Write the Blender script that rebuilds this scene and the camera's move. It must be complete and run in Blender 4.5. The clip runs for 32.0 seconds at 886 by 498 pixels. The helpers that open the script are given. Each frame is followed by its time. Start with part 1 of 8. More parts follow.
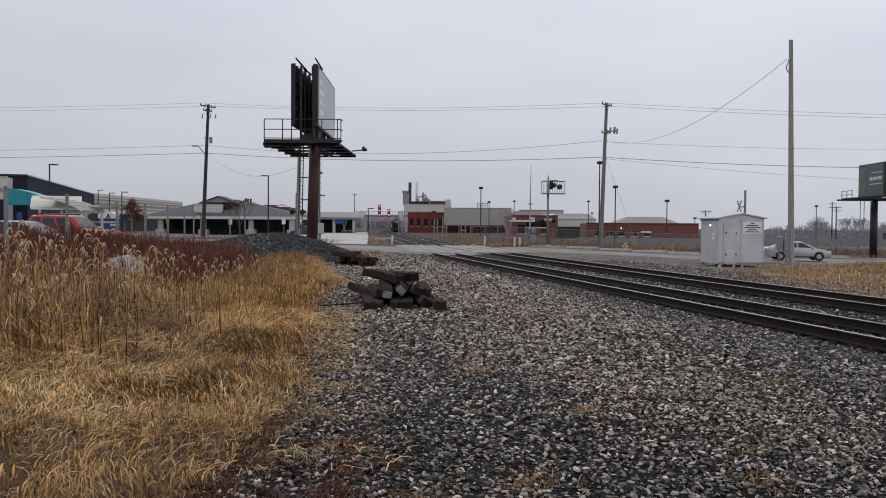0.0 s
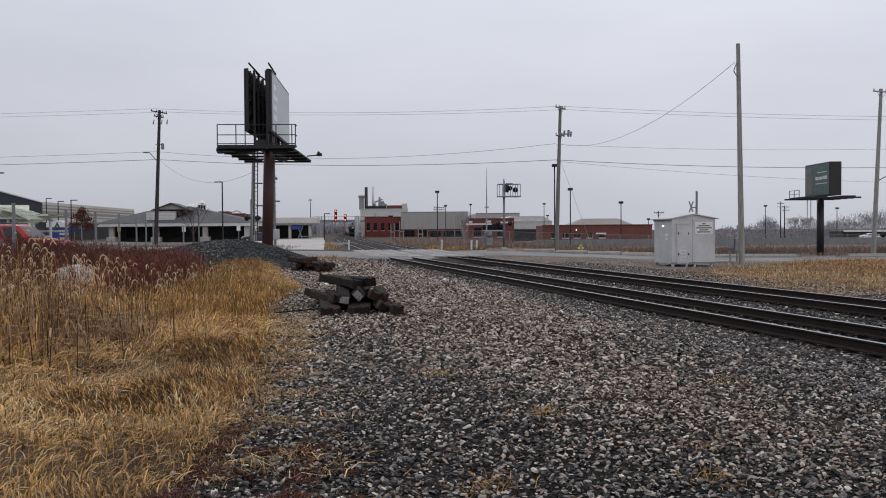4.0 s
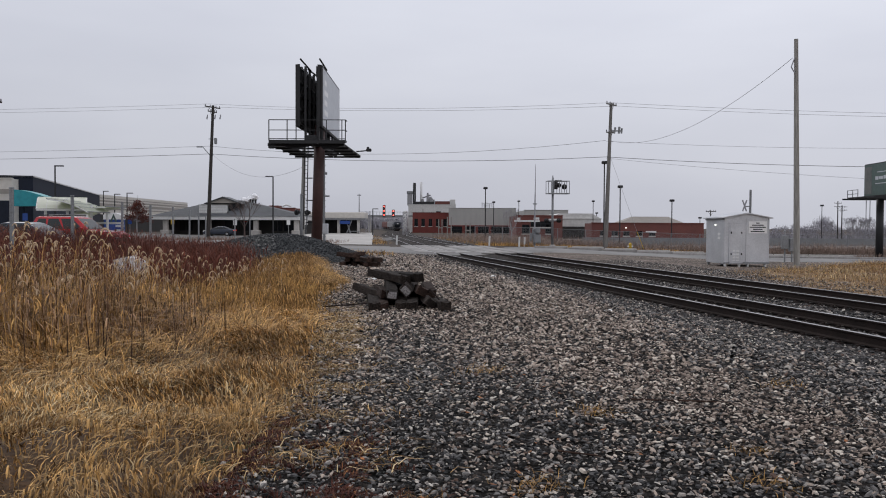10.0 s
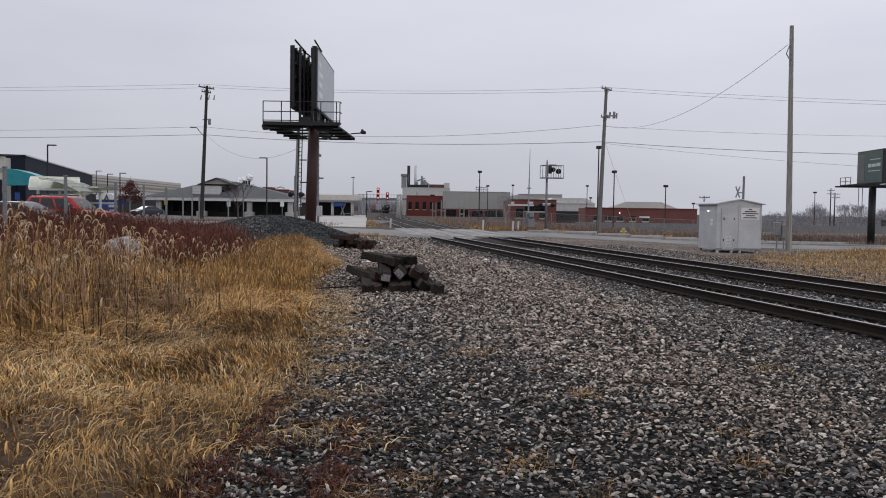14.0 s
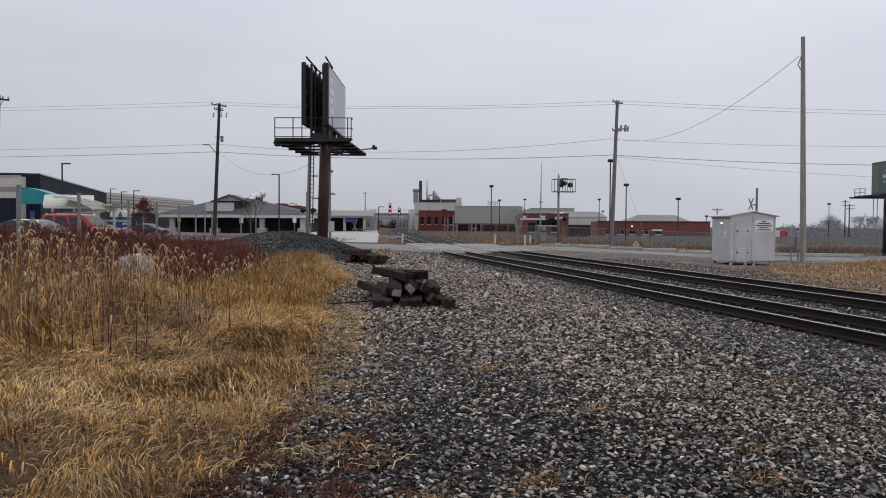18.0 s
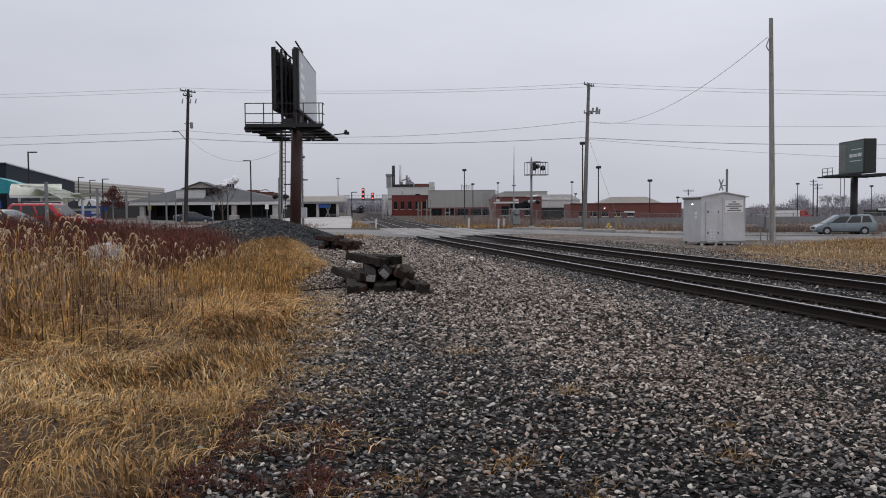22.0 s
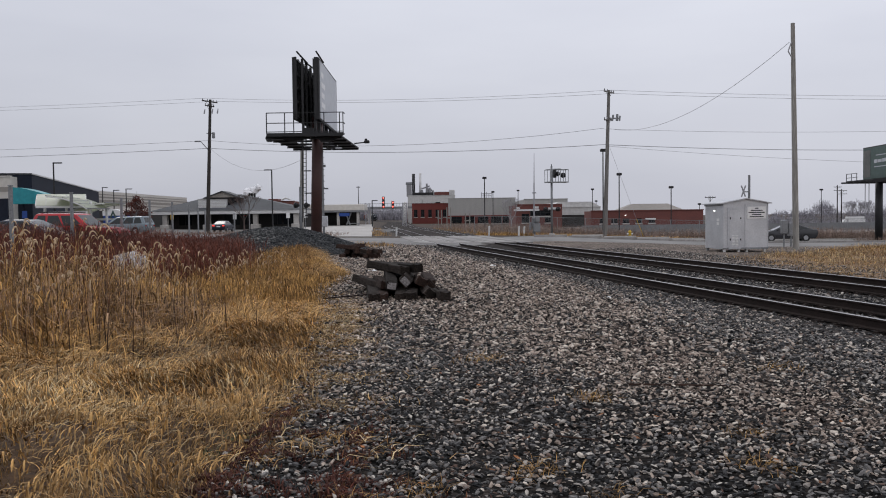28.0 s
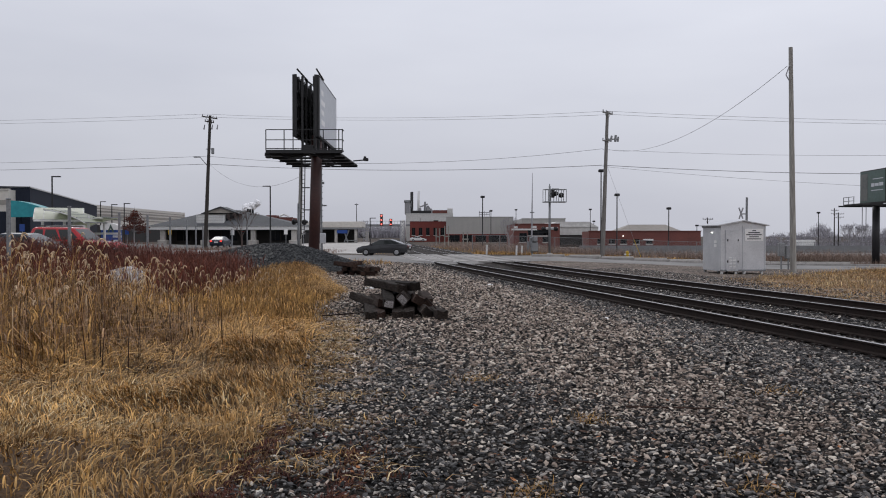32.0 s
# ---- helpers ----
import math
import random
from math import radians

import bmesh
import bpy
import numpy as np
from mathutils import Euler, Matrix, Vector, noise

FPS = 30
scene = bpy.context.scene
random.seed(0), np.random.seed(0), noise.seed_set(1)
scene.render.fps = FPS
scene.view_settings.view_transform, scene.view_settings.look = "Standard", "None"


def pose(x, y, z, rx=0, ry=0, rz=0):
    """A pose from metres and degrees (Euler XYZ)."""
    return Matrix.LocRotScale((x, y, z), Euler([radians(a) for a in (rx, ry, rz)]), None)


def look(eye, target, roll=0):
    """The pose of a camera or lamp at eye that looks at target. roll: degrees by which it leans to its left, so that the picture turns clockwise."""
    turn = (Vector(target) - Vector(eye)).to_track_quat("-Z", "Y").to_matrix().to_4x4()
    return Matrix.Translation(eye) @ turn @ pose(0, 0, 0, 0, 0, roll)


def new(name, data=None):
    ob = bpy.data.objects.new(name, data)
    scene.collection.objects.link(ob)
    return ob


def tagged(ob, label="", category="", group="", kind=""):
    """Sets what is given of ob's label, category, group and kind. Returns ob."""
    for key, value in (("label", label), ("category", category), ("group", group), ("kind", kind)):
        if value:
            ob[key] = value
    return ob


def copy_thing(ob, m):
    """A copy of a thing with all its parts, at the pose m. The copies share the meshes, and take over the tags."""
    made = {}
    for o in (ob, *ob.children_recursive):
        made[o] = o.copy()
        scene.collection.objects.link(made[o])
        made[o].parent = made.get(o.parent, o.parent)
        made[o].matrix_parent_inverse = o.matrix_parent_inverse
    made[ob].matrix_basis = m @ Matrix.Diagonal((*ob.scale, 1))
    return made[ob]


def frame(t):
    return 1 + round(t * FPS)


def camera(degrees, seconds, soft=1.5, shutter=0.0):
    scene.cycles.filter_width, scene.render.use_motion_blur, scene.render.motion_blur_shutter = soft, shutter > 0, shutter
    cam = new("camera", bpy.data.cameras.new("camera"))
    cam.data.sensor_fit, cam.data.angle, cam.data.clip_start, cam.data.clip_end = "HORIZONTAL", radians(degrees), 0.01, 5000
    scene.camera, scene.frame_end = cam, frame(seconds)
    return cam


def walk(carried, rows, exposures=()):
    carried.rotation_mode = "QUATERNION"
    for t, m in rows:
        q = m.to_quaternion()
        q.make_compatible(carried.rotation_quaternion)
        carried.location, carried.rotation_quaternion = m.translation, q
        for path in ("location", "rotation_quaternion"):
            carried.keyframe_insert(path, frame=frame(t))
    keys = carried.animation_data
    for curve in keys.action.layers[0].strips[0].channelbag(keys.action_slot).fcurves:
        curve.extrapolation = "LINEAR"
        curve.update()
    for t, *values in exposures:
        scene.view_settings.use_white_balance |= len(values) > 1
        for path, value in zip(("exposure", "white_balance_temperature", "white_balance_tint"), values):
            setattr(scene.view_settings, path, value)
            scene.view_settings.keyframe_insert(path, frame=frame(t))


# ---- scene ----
cam = camera(56.14, 32.0, soft=1.0)
PATH = [
    (0, pose(0.024, 0.031, 1.742, 88.451, -0.397, 0.654)), (0.5, pose(0.027, 0.033, 1.74, 88.435, -0.314, 0.243)),
    (1, pose(0.028, 0.041, 1.748, 88.227, -0.313, -0.177)), (1.5, pose(0.03, 0.036, 1.75, 88.486, -0.164, -0.498)),
    (2, pose(0.017, 0.026, 1.747, 88.697, -0.245, -0.671)), (2.5, pose(0.015, 0.016, 1.744, 88.656, -0.303, -0.841)),
    (3, pose(0.032, 0.015, 1.745, 88.575, -0.1, -1.003)), (3.5, pose(0.039, 0.017, 1.744, 88.594, 0.5, -2.603)),
    (5.5, pose(0.019, 0.001, 1.757, 89.288, -0.268, -0.415)), (6, pose(0.009, -0.012, 1.753, 89.314, -0.227, 0.016)),
    (6.5, pose(-0.01, -0.038, 1.76, 89.245, 0.084, 1.526)), (7, pose(-0.014, -0.022, 1.759, 88.626, 0.335, 2.416)),
    (7.5, pose(-0.021, 0.059, 1.748, 88.292, -0.565, 2.868)), (8, pose(-0.004, 0.054, 1.739, 88.022, -0.767, 2.554)),
    (8.5, pose(0.004, 0.049, 1.746, 88, -0.857, 2.052)), (9, pose(0.003, 0.015, 1.75, 88.168, -0.941, 1.37)),
    (9.5, pose(-0.003, 0.004, 1.75, 88.172, -1.119, 1.138)), (10, pose(0.019, 0.046, 1.748, 88.463, -0.268, 0.97)),
    (10.5, pose(0.005, -0.005, 1.748, 88.595, 0.362, 0.309)), (11, pose(-0.011, 0.018, 1.758, 88.395, -0.357, 0.174)),
    (11.5, pose(-0.009, -0.018, 1.744, 88.705, -0.455, 0.378)), (12, pose(-0.01, 0.005, 1.739, 88.456, -0.609, 0.516)),
    (12.5, pose(-0.006, 0.026, 1.747, 87.965, -0.696, 0.248)), (13, pose(-0, 0, 1.75, 87.974, -0.7, 0.025)),
    (13.5, pose(0.003, 0.009, 1.725, 87.913, -0.79, 0.169)), (14, pose(0.022, -0.038, 1.75, 87.319, -0.823, 0.55)),
    (14.5, pose(0.046, 0.008, 1.743, 87.504, -0.725, 1.201)), (15, pose(0.057, -0.002, 1.75, 87.895, -0.673, 1.448)),
    (15.5, pose(0.059, 0.026, 1.751, 88.046, -0.559, 1.928)), (17.5, pose(0.048, 0.066, 1.744, 88.684, -0.322, 1.797)),
    (18, pose(0.054, 0.031, 1.741, 88.33, -0.342, 1.387)), (18.5, pose(0.046, 0.049, 1.742, 87.978, -0.363, 1.123)),
    (19, pose(0.054, 0.023, 1.75, 87.988, -0.421, 1.007)), (19.5, pose(0.045, 0.025, 1.74, 88.531, -0.492, 0.651)),
    (20, pose(0.057, -0.001, 1.749, 88.066, -0.525, 0.428)), (20.5, pose(0.05, 0.002, 1.744, 87.945, -0.649, 0.196)),
    (21, pose(0.06, 0.009, 1.737, 87.47, -0.702, -0.085)), (21.5, pose(0.064, -0.023, 1.744, 87.323, -0.721, -0.19)),
    (22, pose(0.063, 0.025, 1.744, 87.255, 0.412, -0.431)), (22.5, pose(0.057, 0.055, 1.74, 87.505, 0.572, -0.713)),
    (23, pose(0.054, 0.028, 1.731, 87.284, 0.069, -0.896)), (23.5, pose(0.058, -0.026, 1.746, 87.02, 0.065, -0.714)),
    (24, pose(0.053, -0.022, 1.747, 87.48, 0.016, -0.421)), (24.5, pose(0.047, -0.014, 1.754, 87.65, 0.043, 0.054)),
    (25, pose(0.062, 0.035, 1.742, 87.975, 0.429, 0.388)), (25.5, pose(0.049, 0.011, 1.747, 88.165, 0.447, 0.429)),
    (26, pose(0.039, 0.042, 1.738, 88.283, 0.268, 0.659)), (26.5, pose(0.041, 0.018, 1.737, 87.791, -0.15, 1.191)),
    (28.5, pose(0.053, -0.01, 1.741, 87.845, 0.845, 0.894)), (29, pose(0.046, 0.058, 1.748, 88.481, 0.357, 0.966)),
    (29.5, pose(0.045, 0.083, 1.752, 88.94, 0.368, 0.851)), (30, pose(0.04, 0.042, 1.749, 88.847, 0.252, 0.774)),
    (30.5, pose(0.04, 0.026, 1.752, 88.729, 0.22, 0.831)), (31, pose(0.043, -0.007, 1.756, 88.961, 0.223, 0.711)),
    (31.5, pose(0.034, 0.017, 1.749, 88.952, 0.017, 0.826)), (32, pose(0.044, 0.004, 1.748, 89.076, 0.002, 0.799)),
]
walk(cam, PATH)

# ---- world, sun ----
world = bpy.data.worlds.new("overcast")
scene.world = world
world.use_nodes = True
wn, wl = world.node_tree.nodes, world.node_tree.links
wn.clear()
w_out = wn.new("ShaderNodeOutputWorld")
w_bg = wn.new("ShaderNodeBackground")
w_sky = wn.new("ShaderNodeTexSky")
w_sky.sky_type, w_sky.sun_disc = "NISHITA", False
w_sky.sun_elevation, w_sky.sun_rotation = radians(38), radians(150)
w_sky.air_density, w_sky.dust_density, w_sky.ozone_density = 1.0, 6.0, 1.0
# an even cloud deck hides nearly all of the clear sky
w_co = wn.new("ShaderNodeTexCoord")
w_map = wn.new("ShaderNodeMapping")
w_map.inputs["Scale"].default_value = (1.0, 1.0, 4.0)
w_noise = wn.new("ShaderNodeTexNoise")
w_noise.inputs["Scale"].default_value, w_noise.inputs["Detail"].default_value = 2.2, 4.0
w_ramp = wn.new("ShaderNodeValToRGB")
w_ramp.color_ramp.elements[0].position, w_ramp.color_ramp.elements[0].color = 0.3, (5.35, 5.5, 6.15, 1)
w_ramp.color_ramp.elements[1].position, w_ramp.color_ramp.elements[1].color = 0.7, (6.1, 6.25, 6.85, 1)
w_sep = wn.new("ShaderNodeSeparateXYZ")
w_grad = wn.new("ShaderNodeValToRGB")
w_grad.color_ramp.elements[0].position, w_grad.color_ramp.elements[0].color = 0.0, (0.82, 0.815, 0.825, 1)
w_grad.color_ramp.elements[1].position, w_grad.color_ramp.elements[1].color = 0.32, (1.15, 1.15, 1.16, 1)
w_mul = wn.new("ShaderNodeMix")
w_mul.data_type, w_mul.blend_type = "RGBA", "MULTIPLY"
w_mul.inputs[0].default_value = 1.0
w_mix = wn.new("ShaderNodeMix")
w_mix.data_type = "RGBA"
w_mix.inputs[0].default_value = 0.93
wl.new(w_co.outputs["Generated"], w_map.inputs[0])
wl.new(w_map.outputs[0], w_noise.inputs["Vector"])
wl.new(w_noise.outputs["Fac"], w_ramp.inputs[0])
wl.new(w_sky.outputs[0], w_mix.inputs[6])
wl.new(w_co.outputs["Generated"], w_sep.inputs[0])
wl.new(w_sep.outputs["Z"], w_grad.inputs[0])
wl.new(w_ramp.outputs[0], w_mul.inputs[6])
wl.new(w_grad.outputs[0], w_mul.inputs[7])
w_side = wn.new("ShaderNodeMapRange")
w_side.inputs["From Min"].default_value, w_side.inputs["From Max"].default_value = -0.55, 0.55
w_side.inputs["To Min"].default_value, w_side.inputs["To Max"].default_value = 0.93, 1.09
wl.new(w_sep.outputs["X"], w_side.inputs[0])
w_mul2 = wn.new("ShaderNodeVectorMath")
w_mul2.operation = "SCALE"
wl.new(w_mul.outputs[2], w_mul2.inputs[0])
wl.new(w_side.outputs[0], w_mul2.inputs["Scale"])
wl.new(w_mul2.outputs[0], w_mix.inputs[7])
wl.new(w_mix.outputs[2], w_bg.inputs[0])
w_bg.inputs[1].default_value = 0.116
wl.new(w_bg.outputs[0], w_out.inputs[0])

sun = new("sun", bpy.data.lights.new("sun", "SUN"))
sun.data.energy, sun.data.angle, sun.data.color = 0.7, radians(25), (1.0, 0.97, 0.93)
sun.matrix_world = look((0, 0, 60), (20, -34.6, 28))
scene.view_settings.exposure = 0.0


# ---- materials ----
def shader(name):
    m = bpy.data.materials.new(name)
    m.use_nodes = True
    n, l = m.node_tree.nodes, m.node_tree.links
    return m, n, l, n["Principled BSDF"]


def mat(name, c1, c2=None, scale=6.0, rough=0.7, bump=0.2, metal=0.0, big=0.35, island=0.0, obrand=0.0, dist=0.01, stretch=(1, 1, 1)):
    """A surface with fine grain, larger stains and relief. island / obrand: how much single pieces differ."""
    m, n, l, b = shader(name)
    c2 = c2 or tuple(v * 0.6 for v in c1)
    co, mp = n.new("ShaderNodeTexCoord"), n.new("ShaderNodeMapping")
    mp.inputs["Scale"].default_value = stretch
    l.new(co.outputs["Object"], mp.inputs[0])
    fine, coarse = n.new("ShaderNodeTexNoise"), n.new("ShaderNodeTexNoise")
    fine.inputs["Scale"].default_value, fine.inputs["Detail"].default_value = scale * 6, 6
    coarse.inputs["Scale"].default_value, coarse.inputs["Detail"].default_value = scale * 0.5, 4
    for t in (fine, coarse):
        l.new(mp.outputs[0], t.inputs["Vector"])
    add = n.new("ShaderNodeMath")
    add.operation = "MULTIPLY_ADD"
    add.inputs[1].default_value = big
    sub = n.new("ShaderNodeMath")
    sub.operation = "MULTIPLY"
    sub.inputs[1].default_value = 1 - big
    l.new(fine.outputs["Fac"], sub.inputs[0])
    l.new(coarse.outputs["Fac"], add.inputs[0])
    l.new(sub.outputs[0], add.inputs[2])
    ramp = n.new("ShaderNodeValToRGB")
    ramp.color_ramp.elements[0].position, ramp.color_ramp.elements[1].position = 0.36, 0.64
    ramp.color_ramp.elements[0].color, ramp.color_ramp.elements[1].color = (*c2, 1), (*c1, 1)
    l.new(add.outputs[0], ramp.inputs[0])
    colour = ramp.outputs[0]
    if island or obrand:
        src = n.new("ShaderNodeNewGeometry").outputs["Random Per Island"] if island else n.new("ShaderNodeObjectInfo").outputs["Random"]
        rng = n.new("ShaderNodeMapRange")
        k = island or obrand
        rng.inputs["To Min"].default_value, rng.inputs["To Max"].default_value = 1 - k, 1 + k
        l.new(src, rng.inputs[0])
        hsv = n.new("ShaderNodeHueSaturation")
        l.new(rng.outputs[0], hsv.inputs["Value"])
        l.new(colour, hsv.inputs["Color"])
        colour = hsv.outputs[0]
    l.new(colour, b.inputs["Base Color"])
    b.inputs["Roughness"].default_value, b.inputs["Metallic"].default_value = rough, metal
    if bump:
        bp = n.new("ShaderNodeBump")
        bp.inputs["Strength"].default_value, bp.inputs["Distance"].default_value = bump, dist
        l.new(fine.outputs["Fac"], bp.inputs["Height"])
        l.new(bp.outputs[0], b.inputs["Normal"])
    return m


def glow(name, c, strength):
    m, n, l, b = shader(name)
    b.inputs["Base Color"].default_value = (*c, 1)
    b.inputs["Emission Color"].default_value, b.inputs["Emission Strength"].default_value = (*c, 1), strength
    return m


def glass(name, c=(0.012, 0.014, 0.016), rough=0.12):
    m, n, l, b = shader(name)
    b.inputs["Base Color"].default_value, b.inputs["Roughness"].default_value = (*c, 1), rough
    b.inputs["Specular IOR Level"].default_value = 0.12
    return m


def stones(name, dark, light, pale, scale):
    """Crushed stone seen from afar: cells of single stones, broken by patches of paler ones."""
    m, n, l, b = shader(name)
    co = n.new("ShaderNodeTexCoord")
    vor = n.new("ShaderNodeTexVoronoi")
    vor.inputs["Scale"].default_value = scale
    edge = n.new("ShaderNodeTexVoronoi")
    edge.feature = "DISTANCE_TO_EDGE"
    edge.inputs["Scale"].default_value = scale
    patch = n.new("ShaderNodeTexNoise")
    patch.inputs["Scale"].default_value, patch.inputs["Detail"].default_value = 0.35, 6
    for t in (vor, edge, patch):
        l.new(co.outputs["Object"], t.inputs["Vector"])
    bw = n.new("ShaderNodeRGBToBW")
    l.new(vor.outputs["Color"], bw.inputs[0])
    r1, r2 = n.new("ShaderNodeValToRGB"), n.new("ShaderNodeValToRGB")
    for r, lo, hi in ((r1, dark, light), (r2, tuple(v * 1.6 for v in dark), pale)):
        r.color_ramp.elements[0].position, r.color_ramp.elements[1].position = 0.3, 0.8
        r.color_ramp.elements[0].color, r.color_ramp.elements[1].color = (*lo, 1), (*hi, 1)
        l.new(bw.outputs[0], r.inputs[0])
    rp = n.new("ShaderNodeValToRGB")
    rp.color_ramp.elements[0].position, rp.color_ramp.elements[1].position = 0.42, 0.6
    l.new(patch.outputs["Fac"], rp.inputs[0])
    mx = n.new("ShaderNodeMix")
    mx.data_type = "RGBA"
    l.new(rp.outputs[0], mx.inputs[0])
    l.new(r1.outputs[0], mx.inputs[6])
    l.new(r2.outputs[0], mx.inputs[7])
    # cell edges darkened, painting the shade between neighbouring stones
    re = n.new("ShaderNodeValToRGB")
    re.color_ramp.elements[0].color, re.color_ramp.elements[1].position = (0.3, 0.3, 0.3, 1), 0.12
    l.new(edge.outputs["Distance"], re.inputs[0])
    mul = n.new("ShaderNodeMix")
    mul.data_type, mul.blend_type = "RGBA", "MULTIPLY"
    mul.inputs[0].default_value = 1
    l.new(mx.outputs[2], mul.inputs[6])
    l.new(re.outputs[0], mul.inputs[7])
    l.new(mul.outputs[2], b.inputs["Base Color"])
    b.inputs["Roughness"].default_value, b.inputs["Specular IOR Level"].default_value = 0.85, 0.08
    bp = n.new("ShaderNodeBump")
    bp.inputs["Strength"].default_value, bp.inputs["Distance"].default_value = 0.8, 0.03
    l.new(edge.outputs["Distance"], bp.inputs["Height"])
    l.new(bp.outputs[0], b.inputs["Normal"])
    return m


M = {}
# ground colour darkened to paint the shade at the grass's base
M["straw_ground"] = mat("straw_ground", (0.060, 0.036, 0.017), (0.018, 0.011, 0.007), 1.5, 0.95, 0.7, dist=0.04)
# near-black walk base paints the shade in gaps between loose stones
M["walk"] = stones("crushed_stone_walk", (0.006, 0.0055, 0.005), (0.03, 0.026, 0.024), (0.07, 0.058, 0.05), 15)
M["ballast"] = stones("track_ballast", (0.010, 0.009, 0.008), (0.065, 0.058, 0.054), (0.12, 0.10, 0.092), 15)
M["far_gravel"] = stones("far_gravel", (0.07, 0.056, 0.047), (0.27, 0.223, 0.19), (0.38, 0.315, 0.265), 9)
M["asphalt"] = mat("wet_asphalt", (0.24, 0.23, 0.22), (0.13, 0.125, 0.12), 0.5, 0.72, 0.2, big=0.7)
M["worn_concrete"] = mat("worn_crossing_concrete", (0.34, 0.325, 0.31), (0.17, 0.16, 0.15), 1.4, 0.8, 0.3, big=0.6, obrand=0.18)
M["concrete"] = mat("concrete", (0.50, 0.48, 0.45), (0.33, 0.31, 0.29), 0.7, 0.8, 0.2, big=0.6)
M["rail_side"] = mat("rusty_rail_side", (0.030, 0.020, 0.017), (0.012, 0.009, 0.008), 8, 0.8, 0.4)
M["rail_top"] = mat("worn_rail_head", (0.50, 0.485, 0.48), (0.25, 0.235, 0.23), 3, 0.31, 0.1, metal=0.9)
M["sleeper"] = mat("creosoted_timber", (0.040, 0.031, 0.026), (0.008, 0.006, 0.005), 5, 0.92, 0.9, obrand=0.5, stretch=(0.25, 1, 1))
M["sleeper_end"] = mat("weathered_timber_end", (0.30, 0.285, 0.28), (0.07, 0.06, 0.06), 6, 0.85, 0.4, obrand=0.3)
M["sleeper_brown"] = mat("rotten_brown_timber", (0.065, 0.040, 0.031), (0.018, 0.011, 0.009), 5, 0.9, 0.9, obrand=0.5, stretch=(0.25, 1, 1))
M["pole_wood"] = mat("weathered_pole_wood", (0.055, 0.048, 0.043), (0.026, 0.023, 0.021), 3, 0.9, 0.5, stretch=(1, 1, 0.08))
M["pole_mid"] = mat("grey_pole_wood", (0.23, 0.22, 0.205), (0.12, 0.112, 0.104), 3, 0.9, 0.5, stretch=(1, 1, 0.08))
M["pole_pale"] = mat("pale_pole_wood", (0.37, 0.36, 0.33), (0.20, 0.19, 0.175), 3, 0.9, 0.5, stretch=(1, 1, 0.08))
M["rust_steel"] = mat("dark_oxide_steel", (0.060, 0.020, 0.016), (0.034, 0.013, 0.011), 1.5, 0.6, 0.15)
M["black_steel"] = mat("black_steel", (0.013, 0.013, 0.0145), (0.007, 0.007, 0.008), 3, 0.55, 0.1)
M["galv"] = mat("galvanised_steel", (0.60, 0.61, 0.63), (0.46, 0.47, 0.49), 2.2, 0.42, 0.08, metal=0.4, big=0.6)
M["galv_dark"] = mat("dull_galvanised_steel", (0.27, 0.28, 0.29), (0.17, 0.175, 0.18), 3, 0.5, 0.1, metal=0.3)
M["white"] = mat("white_paint", (0.74, 0.74, 0.73), (0.58, 0.58, 0.57), 2, 0.5, 0.08)
M["sign_white"] = mat("sign_sheet", (0.8, 0.8, 0.79), (0.72, 0.72, 0.71), 2, 0.4, 0.0)
M["ink"] = mat("sign_ink", (0.05, 0.05, 0.055), (0.035, 0.035, 0.04), 3, 0.6, 0.0)
M["brick_red"] = mat("red_brickwork", (0.21, 0.045, 0.035), (0.12, 0.03, 0.026), 1.2, 0.85, 0.2)
M["brick_dull"] = mat("dull_red_brickwork", (0.19, 0.065, 0.052), (0.12, 0.045, 0.04), 1.2, 0.85, 0.2)
M["clad_grey"] = mat("grey_cladding", (0.42, 0.41, 0.39), (0.34, 0.335, 0.32), 0.4, 0.6, 0.1, stretch=(6, 1, 1))
M["clad_pale"] = mat("pale_cladding", (0.60, 0.595, 0.575), (0.48, 0.475, 0.46), 0.3, 0.6, 0.1)
M["navy"] = mat("navy_cladding", (0.012, 0.017, 0.032), (0.008, 0.011, 0.022), 0.4, 0.92, 0.05)
M["teal"] = mat("teal_cladding", (0.02, 0.30, 0.34), (0.012, 0.22, 0.26), 0.4, 0.5, 0.05)
M["cream"] = mat("cream_panel", (0.64, 0.61, 0.56), (0.55, 0.52, 0.47), 0.3, 0.7, 0.05)
M["tan_band"] = mat("tan_panel", (0.33, 0.30, 0.27), (0.27, 0.25, 0.22), 0.3, 0.7, 0.05)
M["shingle"] = mat("grey_shingle", (0.10, 0.105, 0.11), (0.06, 0.063, 0.068), 1.0, 0.85, 0.4)
# near-black colour painting the shade under eaves and inside openings
M["dark_void"] = mat("painted_shade_wall", (0.03, 0.027, 0.025), (0.016, 0.015, 0.014), 1.5, 0.8, 0.2)
M["window"] = glass("dark_window_glass")
M["canopy"] = mat("frosted_canopy_sheet", (0.62, 0.65, 0.55), (0.52, 0.55, 0.46), 0.8, 0.35, 0.05)
cn, cl = M["canopy"].node_tree.nodes, M["canopy"].node_tree.links
c_tr, c_mx = cn.new("ShaderNodeBsdfTranslucent"), cn.new("ShaderNodeMixShader")
c_tr.inputs["Color"].default_value = (0.72, 0.74, 0.62, 1)
c_mx.inputs[0].default_value = 0.55
cl.new(cn["Principled BSDF"].outputs[0], c_mx.inputs[1])
cl.new(c_tr.outputs[0], c_mx.inputs[2])
cl.new(c_mx.outputs[0], cn["Material Output"].inputs["Surface"])
